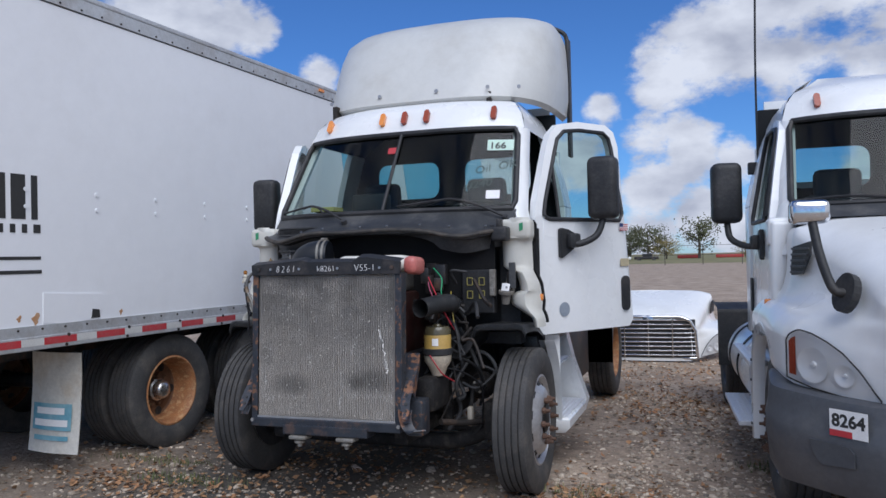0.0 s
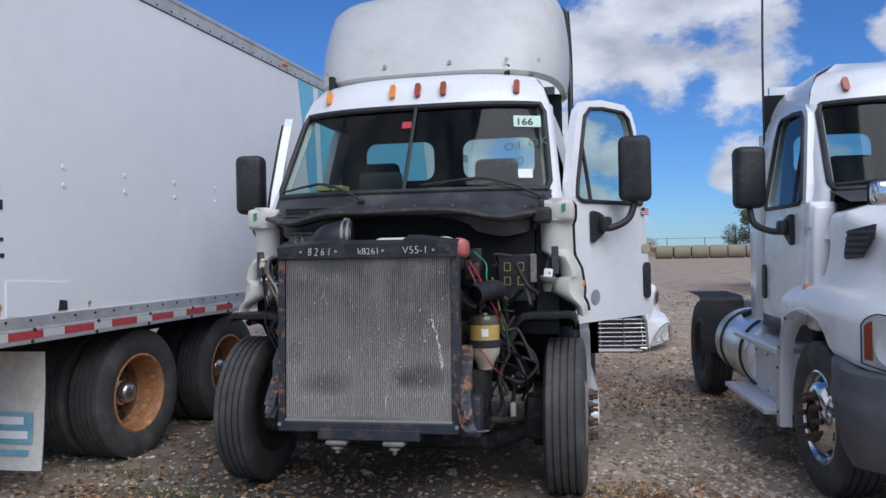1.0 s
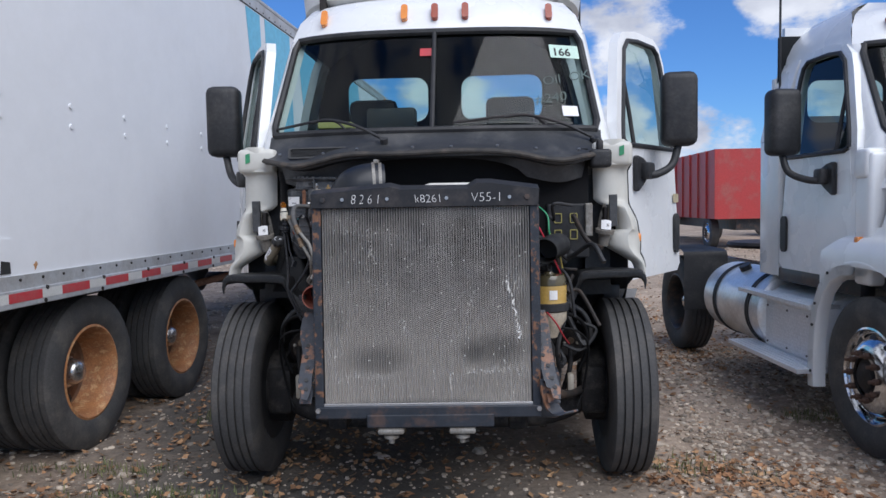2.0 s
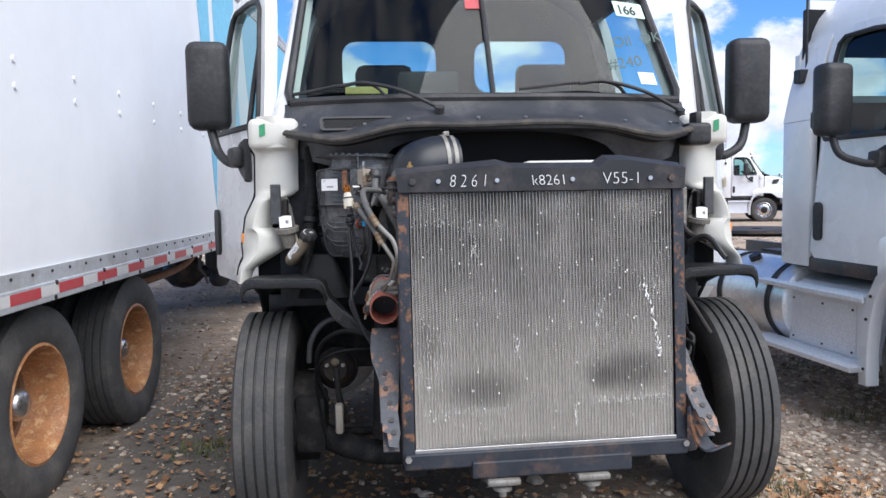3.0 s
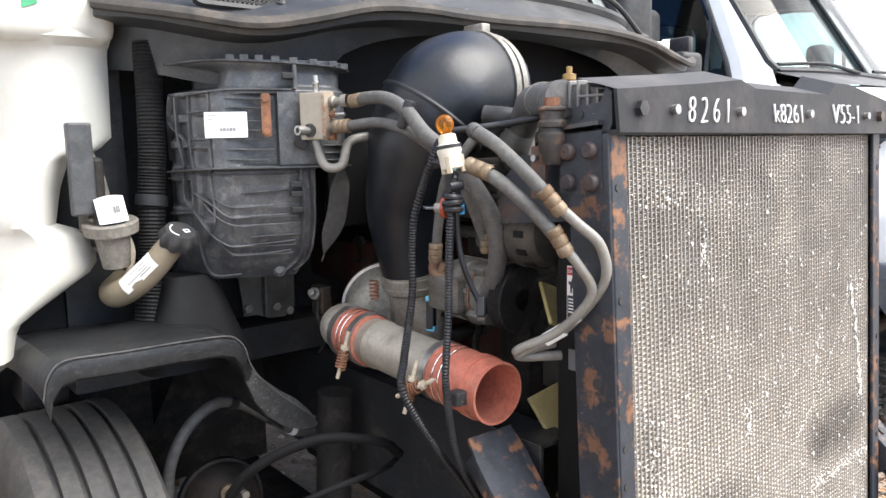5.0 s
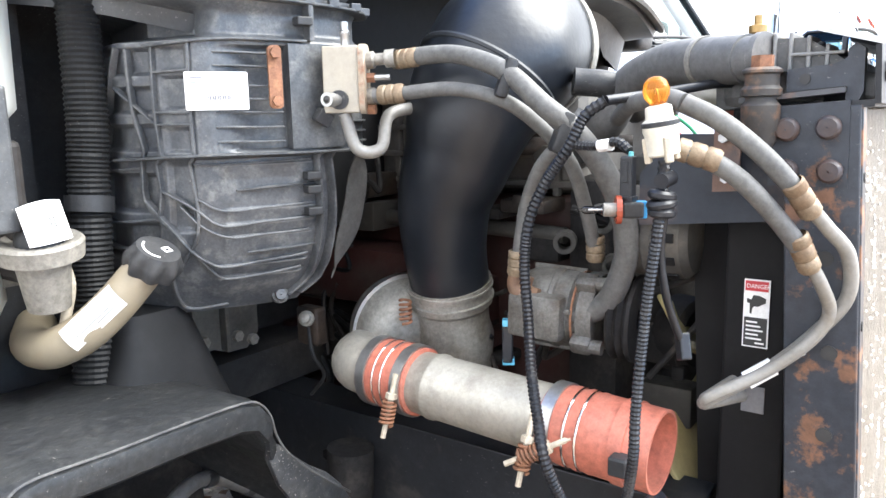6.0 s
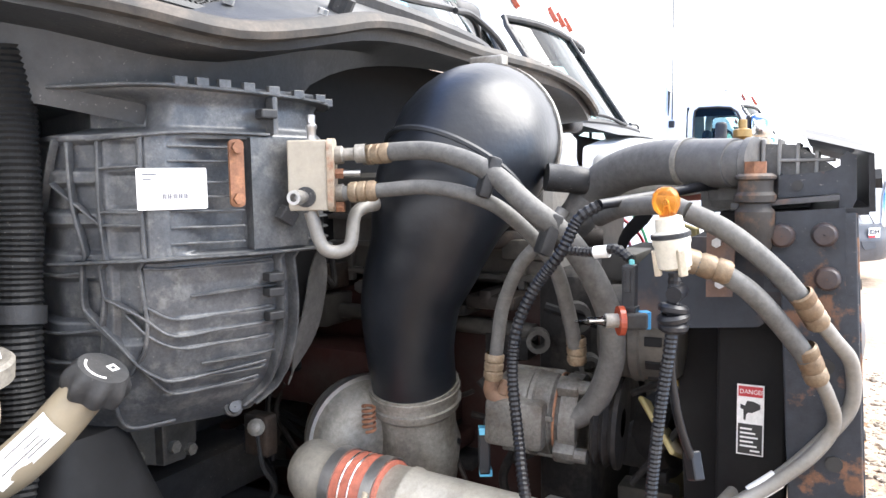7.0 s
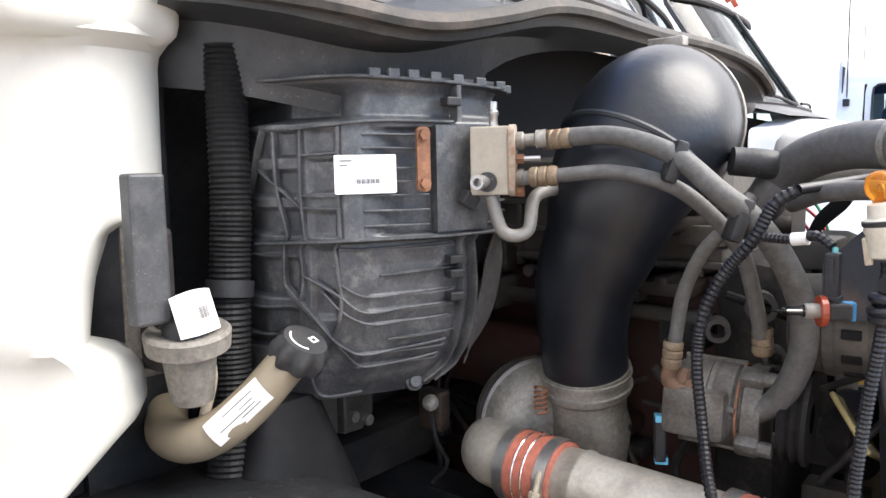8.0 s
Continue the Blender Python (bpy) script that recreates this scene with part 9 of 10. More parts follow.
wheel = make_wheel(AX, Matrix.Translation((0.36, 0.75, 0.5)) @ RIGHT_OUT, "dish")
part("pipe", tube(bmesh.new(), [(-0.5, 3.2, 0.78), (-0.5, 4.4, 0.80), (-0.55, 5.2, 0.9)], 0.035), RUSTY, TR, smooth=True)
# mud flap, bent at its foot
FLAP = new("mud_flap"); FLAP.parent = TR
fl = lambda u, z: Vector((-0.12 - 0.52 * u + (0.05 * (0.55 - z) if z < 0.55 else 0), -0.14 - 0.16 * max(0.0, 0.75 - z) ** 1.6 - 0.03 * math.sin(3 * u), z))
bm = patch(bmesh.new(), fl, steps_of(0, 1, 8), steps_of(0.16, 0.92, 8), 0.008)
part("flap", bm, material("white_flap", (0.62, 0.60, 0.54), 0.6, color2=(0.52, 0.49, 0.42), scale=3, dirt=(0.45, 0.33, 0.2), dirt_scale=3, dirt_amount=0.45), FLAP, "dirty white rubber mud flap", smooth=True)
flb = lambda off: (lambda u, z: fl(u, z) + Vector((0, -off, 0)))
BLUE_PRINT = material("faded_blue_print", (0.10, 0.30, 0.40), 0.6, color2=(0.3, 0.48, 0.52), scale=5, amount=0.9)
part("print_block", patch(bmesh.new(), flb(0.012), steps_of(0.12, 0.90, 6), steps_of(0.33, 0.53, 4)), BLUE_PRINT, FLAP, "faded blue printed block")
for a, b, z0, z1 in ((0.24, 0.80, 0.45, 0.50), (0.18, 0.84, 0.36, 0.41)):
    part("print_bar", patch(bmesh.new(), flb(0.015), steps_of(a, b, 6), steps_of(z0, z1, 2)), PAPER, FLAP)
part("print_bar", patch(bmesh.new(), flb(0.012), steps_of(0.16, 0.84, 6), steps_of(0.255, 0.29, 2)), BLUE_PRINT, FLAP)

# ---- hood, grille, headlamps ----


def hood_plan(k):
    """Outline of the nose in plan, from the wheel (k=0) round to the middle (k=1); side +1."""
    pts = ((1.18, -0.70), (1.155, -0.85), (1.12, -0.96), (1.02, -1.08), (0.90, -1.21), (0.78, -1.33), (0.63, -1.43), (0.3, -1.52), (0.0, -1.54))
    u = k * (len(pts) - 1)
    i = min(int(u), len(pts) - 2)
    a, b = Vector(pts[i]), Vector(pts[i + 1])
    return a.lerp(b, u - i)


def hood_normal(k):
    q = hood_plan(min(1, k + 0.06)) - hood_plan(max(0, k - 0.06))
    n = Vector((-q.y, q.x)).normalized()
    return n if n.dot(hood_plan(k) + Vector((0, 0.6))) > 0 else -n


SILVER = material("silvered_plastic", (0.82, 0.83, 0.85), 0.42, 0.35, color2=(0.7, 0.71, 0.73), scale=10, grain=0.05)


def make_hood(parent):
    """Hood with its fenders, in the truck's place; returns nothing."""
    bm = bmesh.new()

    def section(y):
        f = min(1.0, max(0.0, (y + 1.5) / 1.12))
        top = 1.50 + 0.35 * f ** 0.75
        w = 0.72 + 0.28 * f
        arch_r = 0.62
        d = abs(y + 0.14)
        front = float(np.interp(-y, (0.7, 1.0, 1.3, 1.5), (0.93, 0.88, 0.84, 0.82)))
        zb = max(0.537 + math.sqrt(max(0.0, arch_r ** 2 - d * d)), front if y < -0.6 else 0) if d < arch_r - 0.005 else (front if y < -0.14 else 0.62)
        fw = 1.18 if y > -0.7 else float(np.interp(-y, (0.70, 0.85, 0.96, 1.08, 1.21, 1.33, 1.43, 1.5), (1.18, 1.155, 1.12, 1.02, 0.90, 0.80, 0.72, 0.64)))
        w = min(w, fw - 0.02)
        fz = 1.22 + 0.06 * f
        sag = 1 - 0.42 * f ** 4
        q = [(0, top), (0.45 * w, top - 0.012), (0.75 * w, top - 0.045 * sag), (0.92 * w, top - 0.11 * sag), (w, top - 0.20 * sag), (w + 0.01, max(fz + 0.1, top - 0.34)), (w + (fw - w) * 0.35, fz + 0.05), (w + (fw - w) * 0.72, fz), (fw - 0.01, fz - 0.08), (fw, fz - 0.16), (fw, max(zb, fz - 0.30)), (fw - 0.01, zb)]
        return q

    ys = steps_of(-1.50, -0.93, 18) + steps_of(-0.915, 0.30, 36)
    for side in (-1, 1):
        rows = []
        for y in ys:
            q = spline([(x, 0, z) for x, z in section(y)], 4)
            rows.append([Vector((side * max(0.0, p.x), min(y, -0.16 - 0.26 * (1 - min(1.0, abs(p.x) / 0.98) ** 2)) if p.z > 1.36 else min(y, 0.02 + (0.28 if p.z < 1.2 else 0.28 * (1.36 - p.z) / 0.16)), p.z)) for p in q])
        rings(bm, rows, closed=False)
        # nose below the lip, between the headlamps
        nose = lambda x: float(np.interp(x, (0, 0.3, 0.62), (-1.54, -1.53, -1.49)))
        rings(bm, [[p, Vector((p.x, nose(abs(p.x)), max(0.82, p.z - 0.06))), Vector((p.x, nose(abs(p.x)), 0.80))] for p in rows[0][:-1]], closed=False)
    bmesh.ops.remove_doubles(bm, verts=bm.verts, dist=0.002)
    part("hood_shell", bm, WHITE, parent, "white hood shell with flared fenders", smooth=True)
    # grille
    bm = bmesh.new()
    g = []
    for x, z in ((0.72, 0.84), (0.70, 1.26), (0.62, 1.42), (0.48, 1.48), (-0.48, 1.48), (-0.62, 1.42), (-0.70, 1.26), (-0.72, 0.84)):
        y = float(np.interp(abs(x), (0, 0.3, 0.62, 0.8), (-1.545, -1.535, -1.50, -1.44)))
        g.append((x, y - 0.012, z))
    tube(bm, g + [g[0]], 0.028, smooth=False, sides=10)
    part("grille_surround", bm, CHROME, parent, "chrome grille surround", smooth=True)
    bm = patch(bmesh.new(), lambda x, z: (x, float(np.interp(abs(x), (0, 0.3, 0.62, 0.8), (-1.545, -1.535, -1.50, -1.44))) - 0.004, z), steps_of(-0.70, 0.70, 14), steps_of(0.85, 1.44, 2))
    part("grille_mesh", bm, BLACK, parent)
    for z in steps_of(0.89, 1.43, 8):
        w = 0.69 if z < 1.26 else 0.69 - (z - 1.26) * 0.7
        bm = tube(bmesh.new(), [(w * s, float(np.interp(abs(w * s), (0, 0.3, 0.62, 0.8), (-1.545, -1.535, -1.50, -1.44))) - 0.016, z) for s in steps_of(-1, 1, 10)], 0.011, smooth=False, sides=6)
        part("grille_bar", bm, CHROME, parent, smooth=True)
    for x in (-0.36, 0.0, 0.36):
        part("grille_post", box(bmesh.new(), (x - 0.008, -1.565, 0.86), (x + 0.008, -1.54, 1.46), 0.002), CHROME, parent)
    part("badge", lathe(bmesh.new(), [(0.001, 0.0), (0.05, 0.0), (0.05, 0.008), (0.001, 0.012)], towards((0, -1.548, 1.46), (0, -1, 0.1)) @ Matrix.Diagonal((1.6, 0.7, 1, 1)), 20), CHROME, parent)
    for side in (-1, 1):
        lampo = new("headlamp"); lampo.parent = parent

        def lens(k, v, off=0.012):
            p, n = hood_plan(k), hood_normal(k)
            lo = float(np.interp(k, (0.24, 0.375, 0.5, 0.64), (0.925, 0.885, 0.862, 0.85)))
            hi = float(np.interp(k, (0.24, 0.265, 0.31, 0.375, 0.44, 0.50, 0.57, 0.64), (1.13, 1.17, 1.195, 1.18, 1.14, 1.09, 1.0, 0.87)))
            p = p + n * off
            return Vector((side * p.x, p.y, lo + (hi - lo) * v))

        part("reflector", patch(bmesh.new(), lambda k, v: lens(k, v, 0.012), steps_of(0.245, 0.63, 22), steps_of(0, 1, 8)), SILVER, lampo, smooth=True)
        for k, r in ((0.375, 0.098), (0.505, 0.060)):
            c = lens(k, 0.42 if r > 0.08 else 0.50, 0.014)
            d = lens(k, 0.5, 0.03) - lens(k, 0.5, 0.0)
            part("lamp_bowl", lathe(bmesh.new(), [(r, 0.012), (r * 0.92, 0.012), (r * 0.75, 0.004), (0.2 * r, 0.0), (0.15 * r, 0.01), (0.001, 0.012)], towards(c, d), 28), SILVER, lampo, smooth=True)
        part("turn_lamp", patch(bmesh.new(), lambda k, v: lens(k, v, 0.016), steps_of(0.25, 0.285, 4), steps_of(0.10, 0.9, 5)), RED_LENS, lampo, "amber-red turn lamp")
        part("lens", patch(bmesh.new(), lambda k, v: lens(k, v, 0.036), steps_of(0.238, 0.642, 22), steps_of(-0.02, 1.02, 6)), CLEAR, lampo, smooth=True).visible_shadow = False
        rim = [lens(k, 0, 0.026) for k in steps_of(0.24, 0.64, 12)] + [lens(k, 1, 0.026) for k in steps_of(0.64, 0.24, 20)]
        part("lamp_rim", tube(bmesh.new(), rim + [rim[0]], 0.0042, smooth=False, sides=6), BLACK, lampo, smooth=True)
        ventm = Matrix.Translation((side * 0.985, -0.575, 1.575)) @ pose(0, 0, 0, 0, 0, -side * 14) @ (RIGHT_OUT if side > 0 else LEFT_OUT) @ pose(0, 0, 0, 0, 0, 90)
        part("air_vent", outline(bmesh.new(), [(-0.02, 0.09), (0.13, 0.10), (0.14, 0.06), (0.10, -0.075), (-0.14, -0.105), (-0.13, -0.03)], 0.012, ventm), BLACK, parent, "black slatted side vent")
        for i in range(5):
            part("vent_slat", box(bmesh.new(), (-0.13 + 0.022 * i, -0.070 + 0.036 * i, 0.010), (0.105 + 0.006 * i, -0.056 + 0.036 * i, 0.022), 0.002, ventm), GREY, parent)


def make_bumper(truck):
    bm = bmesh.new()
    ks = steps_of(0, 1, 30)
    for side in (-1, 1):
        rows = []
        for off, z in ((-0.02, 1.0), (0.05, 1.0), (0.085, 0.985), (0.10, 0.93), (0.105, 0.86), (0.125, 0.82), (0.125, 0.62), (0.11, 0.46), (0.06, 0.36), (-0.02, 0.34)):
            row = []
            for k in ks:
                q = (0.20 * ease(0.9 - z, 0.1, 0.5)) + k * (1 - 0.20 * ease(0.9 - z, 0.1, 0.5))
                p, n = hood_plan(q), hood_normal(q)
                low = float(np.interp(q, (0, 0.2, 0.5, 1), (-0.07, -0.115, -0.135, -0.15))) if z > 0.8 else 0.0
                p = p + n * off * min(1.0, 0.30 + 4.0 * q)
                row.append(Vector((side * max(0.0, p.x), p.y, z + low)))
            rows.append(row)
        rings(bm, rows, closed=False)
    bmesh.ops.remove_doubles(bm, verts=bm.verts, dist=0.002)
    part("bumper", bm, material("dark_grey_bumper", (0.075, 0.08, 0.09), 0.45, color2=(0.10, 0.105, 0.115), scale=3, dirt=(0.14, 0.13, 0.12), dirt_scale=3, dirt_amount=0.3, bump=0.0003, bump_scale=200), truck, "dark grey plastic bumper", smooth=True)
    dark = material("bumper_recess", (0.06, 0.064, 0.072), 0.55, color2=(0.08, 0.084, 0.092), scale=3)
    for side in (-1, 1):
        p, n = hood_plan(0.50), hood_normal(0.50)
        c = Vector((side * (p.x + n.x * 0.122), p.y + n.y * 0.122, 0.585))
        z = Vector((side * n.x, n.y, 0))
        x = Vector((0, 0, 1)).cross(z).normalized()
        m = Matrix(((x.x, 0, z.x, c.x), (x.y, 0, z.y, c.y), (x.z, 1, z.z, c.z), (0, 0, 0, 1)))
        shape = [(-0.13, 0.055), (0.09, 0.05), (0.12, 0.02), (0.12, -0.05), (-0.06, -0.065), (-0.105, -0.02)]
        part("fog_lamp_pocket", outline(bmesh.new(), [(side * -u, v) for u, v in shape], 0.008, m), dark, truck)


T2 = thing("semi_truck", pose(1.433, 5.64, -0.045, 0, 0, 4), "white day-cab semi truck, hood on, dark grey bumper", "truck")
make_cab(T2, False)
make_door(T2, 1, 0, 0.25)
make_door(T2, -1, 0, 0.25)
for side, turn in ((-1, LEFT_OUT), (1, RIGHT_OUT)):
    make_wheel(T2, Matrix.Translation((side * 0.975, -0.14, 0.45)) @ turn, "steer", radius=0.49)
    make_wheel(T2, Matrix.Translation((side * 1.02, 3.35, 0.46)) @ turn, "dish", rim=CHASSIS)
    make_side_tank(T2, side, True, 1.25, 0.30, -0.045)
    part("frame_rail", boxes(((side * 0.41 - 0.045, -1.2, 0.62), (side * 0.41 + 0.045, 4.3, 0.90))), CHASSIS, T2)
    part("cab_corner", box(bmesh.new(), (side * 1.02 - 0.075, -0.12, 1.0), (side * 1.02 + 0.075, 0.06, 1.83), 0.03, seg=3), WHITE, T2, smooth=True)
    part("corner_block", box(bmesh.new(), (side * 1.02 - 0.09, -0.10, 1.66), (side * 1.02 + 0.09, 0.05, 1.85), 0.03, seg=3), WHITE, T2, smooth=True)
    part("side_lamp", box(bmesh.new(), (side * 1.115 - 0.022, -0.06, 1.255), (side * 1.115 + 0.022, -0.01, 1.305), 0.012), AMBER, T2, "amber side lamp", smooth=True)
    part("green_sticker", outline(bmesh.new(), [(-0.012, -0.03), (0.014, -0.02), (0.014, 0.03), (-0.012, 0.022)], 0.002, Matrix.Translation((side * 1.035, -0.104, 1.775)) @ pose(0, 0, 0, 90)), GREEN, T2)
    path = [(0.36, 0.265), (0.365, 0.36), (0.365, 0.50), (0.35, 0.66), (0.315, 0.80), (0.25, 0.92), (0.16, 1.0), (0.05, 1.045), (-0.08, 1.06)]
    rows = []
    for k, (y, z) in enumerate(path):
        p, q = path[max(0, k - 1)], path[min(len(path) - 1, k + 1)]
        out = Vector((0, q[1] - p[1], -(q[0] - p[0]))).normalized()
        c = Vector((0, y, z))
        rows.append([c + Vector((side * 1.10, 0, 0)), c + Vector((side * 1.165, 0, 0)), c + Vector((side * 1.18, 0, 0)) + out * 0.012, c + Vector((side * 1.185, 0, 0)) + out * 0.075, c + Vector((side * 1.16, 0, 0)) + out * 0.083])
    bm = rings(bmesh.new(), rows, closed=False)
    bmesh.ops.solidify(bm, geom=bm.faces[:], thickness=0.008)
    part("wheel_arch_strip", bm, WHITE, T2, "white wheel arch strip with bolts", smooth=True)
    for k in (1, 3, 4, 6):
        part("strip_bolt", disc(bmesh.new(), 0.010, 0.008, Matrix.Translation((side * 1.19, path[k][0] + 0.03, path[k][1] + 0.01 * k)) @ pose(0, 0, 0, 0, 90, 0), 8), CHASSIS, T2)
    arm = new("hood_mirror"); arm.parent = T2
    part("arm", tube(bmesh.new(), [(side * 0.90, -1.215, 1.40), (side * 0.955, -1.225, 1.43), (side * 1.0, -1.17, 1.60), (side * 1.02, -1.10, 1.78)], 0.024), BLACK, arm, smooth=True)
    part("foot", disc(bmesh.new(), 0.07, 0.05, towards((side * 0.885, -1.205, 1.40), (side * 0.8, -0.5, 0.3)) @ Matrix.Diagonal((1, 1.5, 1, 1)), 18), BLACK, arm)
    part("shell", box(bmesh.new(), (-0.10, -0.06, -0.065), (0.10, 0.05, 0.065), 0.035, Matrix.Translation((side * 1.03, -1.08, 1.833)), seg=3), CHROME, arm, "chrome mirror shell", smooth=True)
    part("pad", box(bmesh.new(), (-0.095, 0.04, -0.06), (0.095, 0.065, 0.06), 0.02, Matrix.Translation((side * 1.03, -1.08, 1.833))), BLACK, arm, smooth=True)
make_rear(T2)
part("rear_bulkhead", boxes(((-0.98, 1.36, 0.98), (0.98, 1.42, 2.2))), WHITE, T2)
for x, y in ((-0.55, 1.7), (-0.2, 1.62), (0.3, 1.66)):
    part("air_line", tube(bmesh.new(), [(x, 1.44, 1.5), (x - 0.05, y, 1.1), (x + 0.1, y + 0.4, 0.98), (x + 0.3, y + 0.9, 0.97)], 0.014, sides=8), BLACK, T2, smooth=True)
make_hood(T2)
make_bumper(T2)
part("cowl", patch(bmesh.new(), lambda s, k: cab_front(s * 0.965, 1.92).lerp(Vector((0.95 * s, -0.45 + 0.1 * abs(s) ** 4, 1.83)), k), steps_of(-1, 1, 24), steps_of(0, 1, 4)), GREY, T2, smooth=True)
part("firewall", boxes(((-0.93, -0.10, 0.9), (0.93, -0.05, 1.84))), BLACK, T2)
part("front_axle", tube(bmesh.new(), [(-0.95, -0.32, 0.45), (-0.5, -0.32, 0.35), (0.5, -0.32, 0.35), (0.95, -0.32, 0.45)], 0.055), DARK, T2, smooth=True)
part("engine_block", box(bmesh.new(), (-0.3, -1.1, 0.6), (0.3, 0.4, 1.4), 0.05), DARK, T2)
part("antenna", tube(bmesh.new(), [(-0.99, 1.30, 2.35), (-0.99, 1.30, 3.2), (-0.97, 1.30, 4.15)], 0.009, sides=6), BLACK, T2)
part("antenna_mount", box(bmesh.new(), (-1.07, 1.26, 2.28), (-0.99, 1.34, 2.38), 0.01), BLACK, T2)
for x in (-0.27, 0.95):
    part("wiper", tube(bmesh.new(), [cab_front(x * 0.9, 1.93) + Vector((0, -0.04, 0)), cab_front(x * 0.9 - 0.35, 1.97) + Vector((0, -0.03, 0)), cab_front(max(-0.93, x * 0.9 - 0.75), 1.96) + Vector((0, -0.02, 0))], 0.01, sides=6), BLACK, T2)
TAG = new("lot_tag"); TAG.parent = T2
tz = Vector((-hood_normal(0.565).x, hood_normal(0.565).y, 0)).normalized()
tx = Vector((0, 0, 1)).cross(tz).normalized()
tp = hood_plan(0.565) + hood_normal(0.565) * 0.128
tm = Matrix(((tx.x, 0, tz.x, -tp.x), (tx.y, 0, tz.y, tp.y), (tx.z, 1, tz.z, 0.683), (0, 0, 0, 1)))
part("card", outline(bmesh.new(), [(-0.10, 0), (0.10, 0), (0.10, 0.135), (-0.10, 0.135)], 0.003, tm), PAPER, TAG, "white lot number card")
part("red_strip", outline(bmesh.new(), [(-0.10, 0), (0.02, 0), (0.02, 0.032), (-0.10, 0.032)], 0.004, tm), TAPE_RED, TAG)
words("card_number", "8264", 0.088, tm @ pose(-0.088, 0.052, 0.0035), INK, TAG, depth=0.0006, bold=0.003)

# more trucks standing further off
T3 = copy_thing(T2, pose(8.9, 5.2, 0, 0, 0, 2))
tagged(T3, "white day-cab semi truck parked further down the row", "truck")
T4 = copy_thing(T2, pose(12.8, 31.1, 0, 0, 0, 70))
tagged(T4, "white sleeper truck with dark stripes parked far across the yard", "truck")
part("sleeper", box(bmesh.new(), (-1.12, 1.38, 0.95), (1.12, 3.05, 2.95), 0.12, seg=3), WHITE, T4, "white sleeper box", smooth=True)
for z, y0, y1 in ((2.05, 1.5, 2.9), (1.97, 1.7, 2.95)):
    part("stripe", boxes(((-1.128, y0, z), (-1.122, y1, z + 0.045))), GREY, T4, "dark side stripe")
part("sleeper_vent", boxes(((-1.130, 2.05, 1.35), (-1.121, 2.45, 1.75)), bevel=0.003), PAPER, T4)
part("corner_strip", boxes(((-1.129, 2.93, 1.0), (-1.08, 3.06, 2.85)), bevel=0.01), RED_PAINT, T4)
part("exhaust_stack", tube(bmesh.new(), [(-0.95, 3.18, 0.8), (-0.95, 3.18, 2.9), (-0.95, 3.18, 3.45), (-0.95, 3.28, 3.7)], 0.07, sides=14), CHROME, T4, "chrome exhaust stack", smooth=True)
for x in (-0.8, -0.4, 0.0, 0.4, 0.8):
    part("roof_lamp", box(bmesh.new(), (x - 0.06, 0.65, 2.86), (x + 0.06, 0.78, 2.94), 0.02), RED_LENS, T4)
T5 = copy_thing(T2, pose(14.0, 5.9, 0, 0, 0, -3))
tagged(T5, "white semi truck at the end of the row", "truck")

# the hood taken off, standing on the ground
HOOD = thing("truck_hood", pose(-1.10, 13.62, -0.885, 0, 0, 3), "white truck hood with chrome grille, set on the ground", "hood")
make_hood(HOOD)

# ---- old red grain truck ----
RT = thing("grain_truck", pose(6.15, 24.75, -0.05, 0, 0, 0.5), "old red grain truck with a tall red box", "truck")
bm = boxes(((-1.15, -1.0, 0.95), (1.15, 4.45, 3.05)))
part("grain_box", bm, RED_PAINT, RT, "faded red grain box")
for i in range(7):
    y = -0.95 + 0.9 * i
    part("stake", box(bmesh.new(), (-1.2, y - 0.05, 0.95), (-1.15, y + 0.05, 3.05), 0.01), RED_PAINT, RT)
part("chassis", boxes(((-0.5, -0.8, 0.6), (0.5, 7.4, 0.95))), CHASSIS, RT)
part("cab", box(bmesh.new(), (-0.95, 4.5, 0.9), (0.95, 5.6, 2.45), 0.15, seg=3), RED_PAINT, RT, smooth=True)
part("hood", box(bmesh.new(), (-0.75, 5.3, 0.8), (0.75, 6.9, 1.6), 0.15, seg=3), RED_PAINT, RT, smooth=True)
for side in (-1, 1):
    part("fender", box(bmesh.new(), (side * 0.95 - 0.2, 5.2, 0.75), (side * 0.95 + 0.2, 6.6, 1.2), 0.12, seg=3), RED_PAINT, RT, smooth=True)
    part("cab_window", box(bmesh.new(), (side * 0.955 - 0.01, 4.2, 1.75), (side * 0.955 + 0.01, 5.1, 2.3), 0.005), INK, RT)
    part("mirror", box(bmesh.new(), (side * 1.25 - 0.1, 5.1, 1.8), (side * 1.25 + 0.1, 5.16, 2.25), 0.02), BLACK, RT)
    make_wheel(RT, Matrix.Translation((side * 1.0, 0.0, 0.5)) @ (RIGHT_OUT if side > 0 else LEFT_OUT), "steer")
    make_wheel(RT, Matrix.Translation((side * 1.0, 5.9, 0.5)) @ (RIGHT_OUT if side > 0 else LEFT_OUT), "dish")

# ---- far side of the field ----
MEADOW = material("autumn_meadow", (0.17, 0.165, 0.065), 0.95, color2=(0.24, 0.20, 0.10), scale=0.05, amount=0.9, dirt=(0.12, 0.13, 0.05), dirt_scale=0.2, dirt_amount=0.6, grain=0.3)
bm = bmesh.new()
rings(bm, [[Vector((x, y, z + 0.05 * math.sin(x * 0.05))) for x in steps_of(-400, 400, 40)] for y, z in ((118, -0.06), (122, 0.12), (170, 0.30), (260, 0.42), (900, 0.5))], closed=False)
tagged(part("meadow", bm, MEADOW, smooth=True), "strip of yellow-green autumn grass beyond the field", "meadow", kind="structure")
